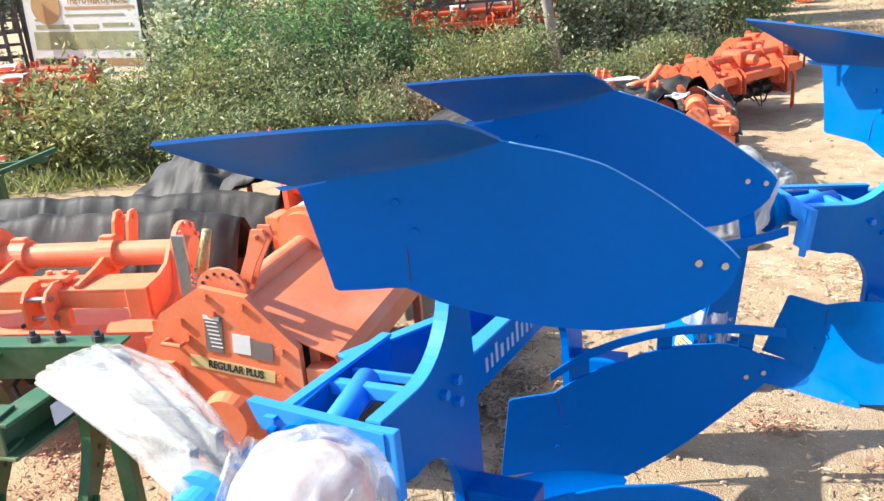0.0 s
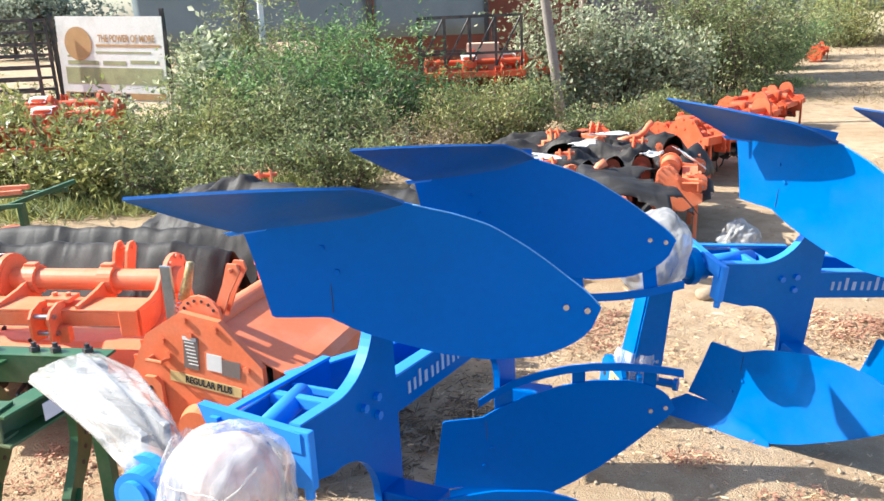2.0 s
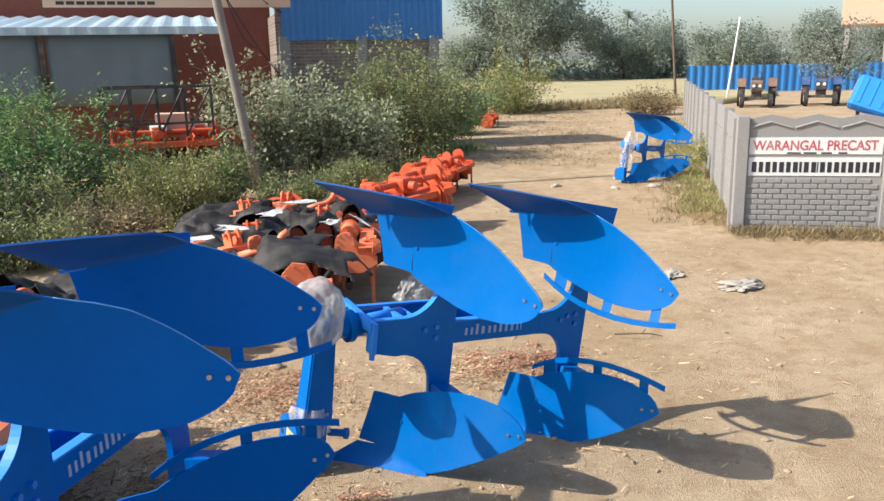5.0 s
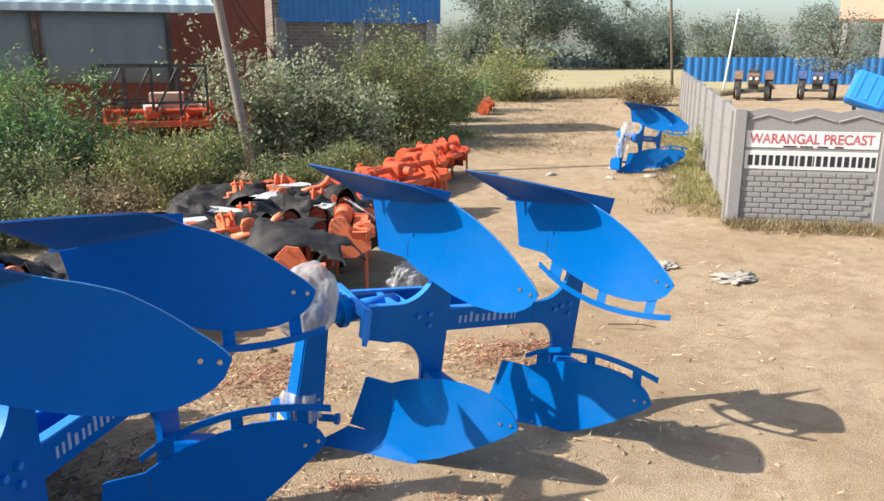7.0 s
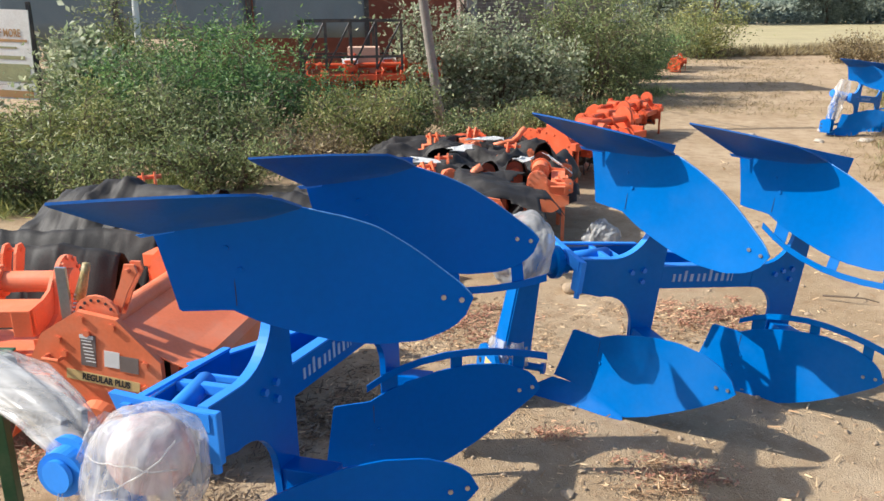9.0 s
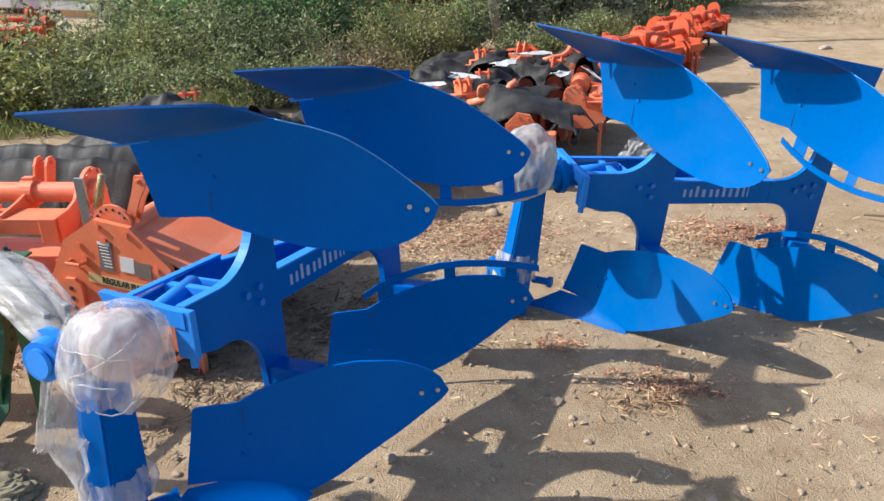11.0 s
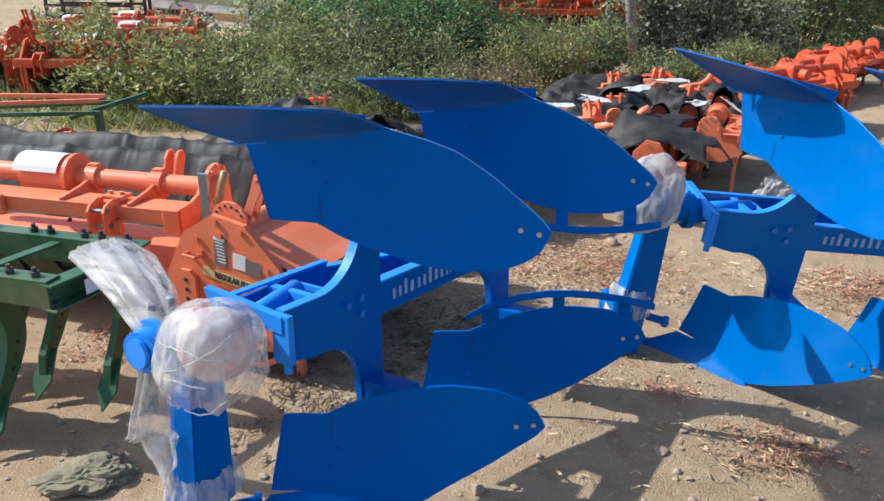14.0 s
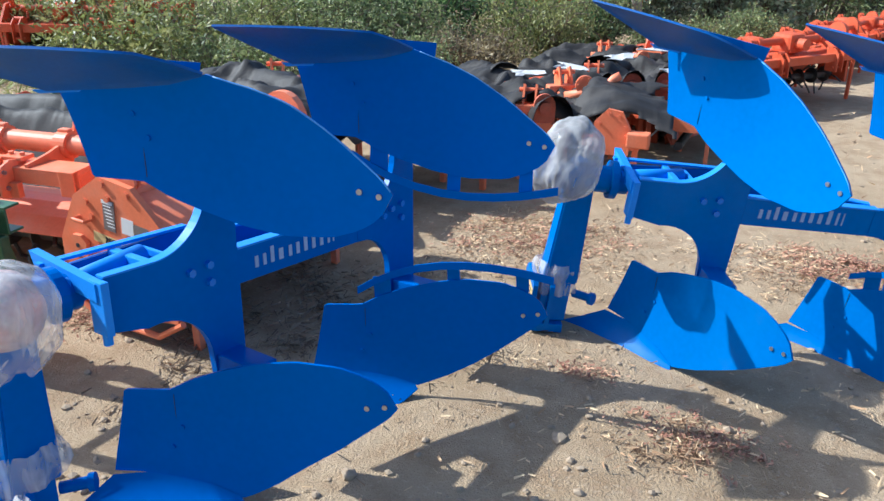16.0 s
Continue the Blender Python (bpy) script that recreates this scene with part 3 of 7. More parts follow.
    plate(bm, [(FY - 0.05, 0.035), (FY + 0.28, 0.055), (FY + 0.31, 0.120), (FY - 0.05, 0.09)], 0.030, Matrix.Translation((-0.49, 0, 0)) @ YZ)
    part("flange", bm, M_BLUE_EDGE, p)
    bm = bmesh.new()
    boxat(bm, (-0.50, FY - 0.075, -0.07), (-0.475, FY + 0.0, 0.095), 0.004)
    rod(bm, (-0.487, FY - 0.05, -0.10), (-0.487, FY - 0.05, -0.06), 0.014)
    part("stop_block", bm, M_BLUE_EDGE, p)
    # pivot shaft and headstock
    bm = bmesh.new()
    rod(bm, (-0.80, FY + 0.12, 0.03), (-0.48, FY + 0.12, 0.03), 0.06, 28)
    rod(bm, (-0.56, FY + 0.12, 0.03), (-0.53, FY + 0.12, 0.03), 0.085, 28)
    part("pivot_shaft", bm, M_BLUE, p, smooth=False)
    bm = bmesh.new()
    foot = -ground_drop + 0.25
    lo = [(-0.765, 0.705), (-0.605, 0.705), (-0.605, 0.845), (-0.765, 0.845)]
    hi = [(-0.73, 0.70), (-0.62, 0.70), (-0.62, 0.80), (-0.73, 0.80)]
    v0 = [bm.verts.new((x, y, foot)) for x, y in lo]
    v1 = [bm.verts.new((x, y, 0.10)) for x, y in hi]
    bm.faces.new(v0[::-1])
    bm.faces.new(v1)
    for i in range(4):
        bm.faces.new((v0[i], v0[(i + 1) % 4], v1[(i + 1) % 4], v1[i]))
    bmesh.ops.bevel(bm, geom=bm.edges[:], offset=0.008, segments=2, affect="EDGES")
    part("headstock_post", bm, M_BLUE, p)
    bm = bmesh.new()
    for x0 in (-0.80, -0.72):
        plate(bm, [(0.68, foot - 0.21), (0.90, foot - 0.21), (0.92, foot - 0.19), (0.92, foot - 0.03), (0.90, foot + 0.0), (0.87, foot + 0.02), (0.71, foot + 0.02), (0.68, foot - 0.01)], 0.022, Matrix.Translation((x0, 0, 0)) @ YZ)
    boxat(bm, (-0.765, 0.71, foot - 0.20), (-0.63, 0.86, foot + 0.01), 0.006)
    boxat(bm, (-0.80, 0.68, -ground_drop), (-0.64, 0.90, foot - 0.205), 0.006)
    fp = part("foot_bracket", bm, M_BLUE, p)
    for hy, hz in ((0.875, foot - 0.08), (0.875, foot - 0.15)):
        bm = bmesh.new()
        rod(bm, (-0.8125, hy, hz), (-0.8100, hy, hz), 0.016, 16)
        part("pin_hole", bm, M_INK, fp)
    bm = bmesh.new()
    rod(bm, (-0.60, 0.76, foot - 0.07), (-0.53, 0.70, foot - 0.06), 0.020, 16)
    rod(bm, (-0.535, 0.70, foot - 0.06), (-0.52, 0.687, foot - 0.058), 0.030, 16)
    part("hitch_pin", bm, M_BLUE, fp)
    bm = bmesh.new()
    rod(bm, (-0.875, 0.735, 0.065), (-0.82, 0.745, 0.065), 0.062, 28)
    rod(bm, (-0.888, 0.735, 0.065), (-0.875, 0.735, 0.065), 0.044, 24)
    rod(bm, (-0.83, 0.745, 0.065), (-0.81, 0.745, 0.065), 0.082, 24)
    part("end_cap", bm, M_BLUE_EDGE, p)
    # bolts on the frame plate
    for x, z in ((-0.17, 0.02), (-0.10, 0.03), (-0.10, -0.03), (SPACING - 0.10, 0.02), (SPACING - 0.04, 0.03), (SPACING - 0.04, -0.03), (SPACING - 0.15, 0.0)):
        bm = bmesh.new()
        rod(bm, (x, FY - 0.030, z), (x, FY - 0.012, z), 0.014, 6)
        part("bolt", bm, M_BOLT, p)
    # unreadable maker's mark as bars
    if letters:
        x = 0.09
        for wdt, h in ((.030, .05), (.028, .05), (.032, .072), (.040, .05), (.030, .05), (.032, .052), (.034, .078), (.034, .054), (.034, .078), (.022, .07), (.012, .07)):
            bm = bmesh.new()
            boxat(bm, (x, FY - 0.0150, -0.036), (x + wdt * 0.50, FY - 0.0125, -0.036 + h * 0.82))
            part("maker_mark", bm, M_TEXT, beam)
            x += wdt + 0.006
    for sgn in (1, -1):
        moldboard(p, sgn, 0.0, False, False, settle[0] if sgn > 0 else sink, swell if sgn > 0 else 0.0)
        moldboard(p, sgn, SPACING, True, True, settle[1] if sgn > 0 else 0.0)
    return p


def from_axes(o, x, y, z):
    return Matrix(((x[0], y[0], z[0], o[0]), (x[1], y[1], z[1], o[1]), (x[2], y[2], z[2], o[2]), (0, 0, 0, 1)))


PLOUGH_1 = from_axes((0, 0, 0), (0.418, 0.907, -0.061), (-0.908, 0.415, -0.052), (-0.022, 0.077, 0.997)).to_quaternion().to_matrix().to_4x4()
PLOUGH_1.translation = (0.545, 1.736, 0.792)
PLOUGH_2 = from_axes((0, 0, 0), (0.963, 0.250, -0.105), (-0.246, 0.968, 0.049), (0.114, -0.021, 0.993)).to_quaternion().to_matrix().to_4x4()
PLOUGH_2.translation = (1.918, 2.639, 0.643)
plough_a = plough(PLOUGH_1, "bright blue two-furrow reversible plough standing on dry earth", 0.79, True, (0.022, 0.008), 0.008, -0.028)
plough_b = plough(PLOUGH_2, "bright blue two-furrow reversible plough beside covered rotary tillers", 0.75, True, sink=-0.016)

far_plough = copy_thing(plough_b, pose(8.70, 11.95, 0.50, 0, 6, 32) @ Matrix.Scale(0.80, 4))
tagged(far_plough, "blue reversible plough parked beside the precast wall")


# ---------------- rotary tillers ----------------
def tiller(name, m, label, W=1.6, detail=True, low=False, plain=False):
    """A rotary tiller: x along the rotor, -y towards its hitch, side plate at x = 0."""
    t = thing(name, m, label, "rotary tiller", "rotary tillers")
    # octagonal side plate
    top = 0.055 if plain else 0.0
    out = [(-0.32, 0.16), (0.16, 0.10), (0.36, 0.22), (0.35, 0.46), (0.22, 0.74 - top), (0.04, 0.85 - top), (-0.14, 0.82 - top), (-0.32, 0.58)]
    bm = bmesh.new()
    plate(bm, out, 0.03, Matrix.Translation((-0.015, 0, 0)) @ YZ)
    sp = part("side_plate", bm, M_ORANGE, t)
    bm = bmesh.new()
    bmesh.ops.create_cone(bm, cap_ends=True, segments=24, radius1=0.11, radius2=0.09, depth=0.05, matrix=Matrix.Translation((-0.05, 0.0, 0.28)) @ Matrix.Rotation(radians(-90), 4, "Y"))
    part("bearing_cap", bm, M_ORANGE, sp)
    for y, z in ((-0.25, 0.57), (-0.12, 0.79 - top), (0.02, 0.82 - top), (0.14, 0.72 - top), (0.0, 0.70), (0.12, 0.60), (-0.24, 0.46), (0.26, 0.44), (0.26, 0.30), (-0.02, 0.20), (0.10, 0.18)):
        bm = bmesh.new()
        rod(bm, (-0.042, y, z), (-0.028, y, z), 0.016, 6)
        part("bolt", bm, M_ORANGE, sp)
    # arched gear case on the other end
    arch = [(-0.22, 0.20), (0.20, 0.20), (0.22, 0.55)] + [(0.02 + 0.14 * math.cos(a), 0.80 + 0.14 * math.sin(a)) for a in (k * math.pi / 10 for k in range(11))] + [(-0.13, 0.70), (-0.20, 0.62)]
    bm = bmesh.new()
    plate(bm, arch, 0.05, Matrix.Translation((W + 0.025, 0, 0)) @ YZ)
    plate(bm, [(0.02 + 0.10 * math.cos(a), 0.78 + 0.10 * math.sin(a)) for a in (k * math.tau / 20 for k in range(20))], 0.10, Matrix.Translation((W + 0.06, 0, 0)) @ YZ)
    boxat(bm, (W - 0.04, -0.36, 0.50), (W + 0.0, -0.14, 0.68), 0.006)
    part("gear_case", bm, M_ORANGE, t)
    # curved hood
    prof = []
    for i in range(13):
        a = radians(138 - i * 11.8)
        prof.append((0.33 * math.cos(a) * 1.05, 0.28 + 0.34 * math.sin(a)))
    if plain:
        prof = [(0.34, 0.20), (0.36, 0.34), (0.30, 0.50), (0.20, 0.62), (0.06, 0.70), (-0.06, 0.70), (-0.20, 0.645), (-0.36, 0.575), (-0.44, 0.545), (-0.46, 0.50)]
    bm = bmesh.new()
    rows = [[(x, y, z) for y, z in prof] for x in (0.0, W * 0.33, W * 0.66, W)]
    sheet(bm, rows, 0.006, (0, 0, -1))
    part("hood", bm, M_ORANGE, t, smooth=False)
    # rear levelling board
    bm = bmesh.new()
    rows = [[(x, 0.30 + 0.20 * k, 0.45 - 0.32 * k ** 1.4) for k in (0, 0.25, 0.5, 0.75, 1)] for x in (0.02, W * 0.5, W - 0.02)]
    sheet(bm, rows, 0.006, (0, 0, -1))
    part("levelling_board", bm, M_ORANGE, t)
    # main tube and front box beam
    bm = bmesh.new()
    rod(bm, (0.0, -0.02, 0.76 - top), (W, -0.02, 0.76 - top), 0.048, 24)
    part("main_tube", bm, M_ORANGE, t, smooth=False)
    if not plain:
        bm = bmesh.new()
        boxat(bm, (-0.06, -0.40, 0.52), (W + 0.02, -0.31, 0.62), 0.008)
        part("front_beam", bm, M_ORANGE, t)
    for x in (W - 0.12,) if plain else (0.28, W - 0.45):
        bm = bmesh.new()
        for dx in (-0.05, 0.05):
            plate(bm, [(-0.45, 0.40), (-0.28, 0.40), (-0.27, 0.66), (-0.38, 0.69), (-0.45, 0.62)], 0.014, Matrix.Translation((x + dx, 0, 0)) @ YZ)
        rod(bm, (x - 0.08, -0.40, 0.45), (x + 0.08, -0.40, 0.45), 0.016, 10)
        rod(bm, (x - 0.06, -0.33, 0.67), (x + 0.06, -0.33, 0.67), 0.03, 14)
        part("hitch_clamp", bm, M_ORANGE, t)
    for x in () if plain else (0.22, W - 0.38):
        bm = bmesh.new()
        rod(bm, (x - 0.03, -0.02, 0.76), (x + 0.03, -0.02, 0.76), 0.066, 20)
        pipe(bm, [(x, -0.06, 0.74), (x + 0.04, -0.14, 0.66), (x - 0.08, -0.30, 0.60)], 0.020)
        part("tube_collar", bm, M_ORANGE, t)
    # centre gearbox with the upper hitch
    if not plain:
        bm = bmesh.new()
        box(bm, (0.26, 0.30, 0.24), Matrix.Translation((W * 0.45, -0.02, 0.74)), 0.05)
        rod(bm, (W * 0.45, -0.30, 0.74), (W * 0.45, -0.1, 0.74), 0.07, 18)
        part("gearbox", bm, M_ORANGE, t)
    if plain:
        # centre gearbox drum under a white sheet, and a bracket box at the plate's hitch side
        bm = bmesh.new()
        rod(bm, (0.66, -0.02, 0.735), (0.96, -0.02, 0.735), 0.115, 28)
        rod(bm, (0.70, -0.02, 0.735), (0.73, -0.02, 0.735), 0.135, 28)
        boxat(bm, (0.72, -0.20, 0.66), (0.92, -0.06, 0.80), 0.012)
        part("gearbox", bm, M_ORANGE, t)
        bm = bmesh.new()
        rows = [[(x, -0.02 + 0.128 * math.cos(a), 0.735 + 0.128 * math.sin(a)) for a in (radians(50 + 14 * k) for k in range(10))] for x in (0.76, 0.86, 0.97)]
        sheet(bm, rows, 0.003, (0, -0.3, 1))
        part("gearbox_cover", bm, M_LABEL, t, "white plastic sheet over the gearbox")
        bm = bmesh.new()
        boxat(bm, (-0.02, -0.46, 0.30), (0.05, -0.33, 0.50), 0.006)
        rod(bm, (0.0, -0.40, 0.35), (0.02, -0.40, 0.35), 0.03, 14)
        boxat(bm, (0.05, -0.45, 0.40), (W, -0.36, 0.49), 0.006)
        part("front_bracket", bm, M_ORANGE, t)
    bm = bmesh.new()
    low = low or plain
    for dx in () if low else (-0.04, 0.04):
        plate(bm, [(0.13, 0.60), (0.21, 0.60), (0.285, 0.84), (0.265, 0.885), (0.215, 0.885), (0.20, 0.84)], 0.016, Matrix.Translation((W * 0.58 + dx, 0.0, 0)) @ YZ)
    if not low:
        rod(bm, (W * 0.58 - 0.06, 0.24, 0.855), (W * 0.58 + 0.06, 0.24, 0.855), 0.013, 10)
        part("top_hitch", bm, M_ORANGE, t)
    if detail and not plain:
        bm = bmesh.new()
        sheet(bm, [[(W * 0.45 - 0.15, -0.17, 0.80), (W * 0.45 - 0.15, -0.10, 0.875), (W * 0.45 - 0.15, 0.12, 0.875)], [(W * 0.45 + 0.13, -0.17, 0.80), (W * 0.45 + 0.13, -0.10, 0.875), (W * 0.45 + 0.13, 0.12, 0.875)]], 0.004, (0, -0.2, 1))
        part("gearbox_cover", bm, M_LABEL, t, "white plastic sheet over the gearbox")
    if detail:
        # adjusting lever and spring beside the plate
        bm = bmesh.new()
        for dx in (0.0, 0.05):
            plate(bm, [(-0.05, 0.74), (-0.10, 0.74), (-0.155, 0.86), (-0.21, 0.95), (-0.20, 0.985), (-0.155, 0.985), (-0.125, 0.90)], 0.012, Matrix.Translation((0.06 + dx, 0, 0)) @ YZ)
        rod(bm, (0.03, -0.175, 0.96), (0.14, -0.175, 0.96), 0.010, 10)
        rod(bm, (0.03, -0.09, 0.79), (0.14, -0.09, 0.79), 0.016, 10)
        part("adjusting_lever", bm, M_ORANGE, t)
        bm = bmesh.new()
        pipe(bm, [(0.10 + 0.018 * math.cos(a), 0.15 - 0.0010 * a + 0.018 * math.sin(a), 0.67 + 0.0033 * a) for a in (k * 0.6 for k in range(84))], 0.005, 5)
        spring = part("spring", bm, M_STEEL, t)
        bm = bmesh.new()
        pipe(bm, [(0.10, 0.105, 0.80), (0.102, 0.085, 0.86), (0.098, 0.065, 0.92), (0.10, 0.050, 0.965)], 0.028, 14, 0.016)
        for v in bm.verts:
            v.co += Vector((0.012 * noise.noise(v.co * 30), 0.012 * noise.noise(v.co * 30 + Vector((5, 0, 0))), 0))
        part("wrapped_head", bm, M_TANWRAP, spring, "tan film wrapped round the spring head", smooth=True)
        bm = bmesh.new()
        boxat(bm, (0.07, 0.135, 0.55), (0.085, 0.185, 0.95), 0.002)
        part("height_bar", bm, M_STEEL, t, "bare steel flat bar")
        bm = bmesh.new()
        pipe(bm, [(-0.02, 0.36, 0.35), (-0.02, 0.33, 0.16), (-0.02, 0.20, 0.07), (-0.02, -0.18, 0.06), (-0.02, -0.34, 0.16)], 0.016, 8)
        part("skid", bm, M_ORANGE, t)
        bm = bmesh.new()
        plate(bm, [(-0.10, 0.72)] + [(-0.02 + 0.10 * math.cos(a), 0.765 + 0.085 * math.sin(a)) for a in (k * math.pi / 8 for k in range(8, -1, -1))], 0.016, Matrix.Translation((0.03, 0.0, 0)) @ YZ)
        quad = part("quadrant", bm, M_ORANGE, t)
        for k in range(1, 7):
            a = math.pi * k / 7
            c = Vector((0.0, -0.02 + 0.078 * math.cos(a), 0.765 + 0.064 * math.sin(a)))
            bm = bmesh.new()
            rod(bm, c + Vector((0.0195, 0, 0)), c + Vector((0.0225, 0, 0)), 0.007, 10)
            part("pin_hole", bm, M_INK, quad)
    # rotor with bent blades
    bm = bmesh.new()
    rod(bm, (0.02, 0, 0.28), (W - 0.02, 0, 0.28), 0.045, 16)
    for i in range(7):
        x = 0.14 + i * (W - 0.28) / 6
        rod(bm, (x - 0.006, 0, 0.28), (x + 0.006, 0, 0.28), 0.10, 16)
        for k in range(4):
            a = k * math.pi / 2 + i * 0.5
            pipe(bm, [(x + 0.01, 0.09 * math.cos(a), 0.28 + 0.09 * math.sin(a)), (x + 0.01, 0.18 * math.cos(a + 0.2), 0.28 + 0.18 * math.sin(a + 0.2)), (x + 0.07, 0.24 * math.cos(a + 0.45), 0.28 + 0.24 * math.sin(a + 0.45))], 0.012, 5)
    part("rotor", bm, M_DARKMETAL, t, "dark steel rotor with bent blades")
    # stand legs
    for x in (0.06, W - 0.06):
        bm = bmesh.new()
        boxat(bm, (x - 0.018, -0.36, 0.0), (x + 0.018, -0.32, 0.55), 0.004)
        part("stand_leg", bm, M_ORANGE, t)
    return t


def plan_pose(x, y, dirx, diry, z=0.0):
    return pose(x, y, z, 0, 0, math.degrees(math.atan2(diry, dirx)))


t_near = tiller("rotary_tiller", plan_pose(-0.90, 2.66, 0.25, 0.97, 0.0), "orange rotary tiller with labelled octagonal side plate beside blue plough", 1.22, True, False, True)
bm = bmesh.new()
plate(bm, [(0.16, 0.30), (0.27, 0.30), (0.27, 0.47), (0.24, 0.50), (0.19, 0.50), (0.16, 0.47)], 0.02, Matrix.Translation((-0.045, 0, 0)) @ YZ)
foot_br = part("foot_bracket", bm, M_ORANGE, t_near)
for z in (0.35, 0.40, 0.45):
    bm = bmesh.new()
    rod(bm, (-0.058, 0.215, z), (-0.054, 0.215, z), 0.011, 12)
    part("pin_hole", bm, M_INK, foot_br)
bm = bmesh.new()
pipe(bm, [(-0.03, 0.20, 0.585), (-0.07, 0.20, 0.585), (-0.07, 0.13, 0.58), (-0.03, 0.13, 0.58)], 0.009, 8)
part("grab_handle", bm, M_ORANGE, t_near)
# labels on its side plate, seen from outside
side = [c for c in t_near.children if c.name.startswith("side_plate")][0]
FACE = Matrix(((0, 0, -1, -0.0335), (-1, 0, 0, 0), (0, 1, 0, 0), (0, 0, 0, 1)))   # x to the right of the plate, y up
for (cx, cy, sx, sy), mt, nm in (((-0.005, 0.62, 0.07, 0.145), M_LABELGREY, "warning_label"), ((-0.005, 0.683, 0.063, 0.016), M_LABEL, "warning_heading"), ((0.10, 0.585, 0.07, 0.075), M_LABEL, "white_label"), ((0.178, 0.565, 0.085, 0.072), M_LABELGREY, "spec_label")):
    bm = bmesh.new()
    box(bm, (sx, sy, 0.002), FACE @ Matrix.Translation((cx, cy, 0.0 if nm != "warning_heading" else 0.0015)) @ Matrix.Rotation(radians(-6), 4, "Z"))
    part(nm, bm, mt, side)
bm = bmesh.new()
box(bm, (0.34, 0.046, 0.002), FACE @ Matrix.Translation((0.045, 0.485, 0)) @ Matrix.Rotation(radians(-8), 4, "Z"))
strip = part("name_strip", bm, M_YELLOW, side)
text_mesh("lettering", "REGULAR PLUS", 0.042, FACE @ Matrix.Translation((0.06, 0.483, 0.002)) @ Matrix.Rotation(radians(-8), 4, "Z"), M_INK, strip, bold=0.0012, width=0.22)
for i in range(7):
    bm = bmesh.new()
    box(bm, (0.045, 0.004, 0.002), FACE @ Matrix.Translation((-0.008 + 0.0016 * i, 0.665 - i * 0.016, 0.0015)) @ Matrix.Rotation(radians(-6), 4, "Z"))
    part("label_line", bm, M_LABEL, side)

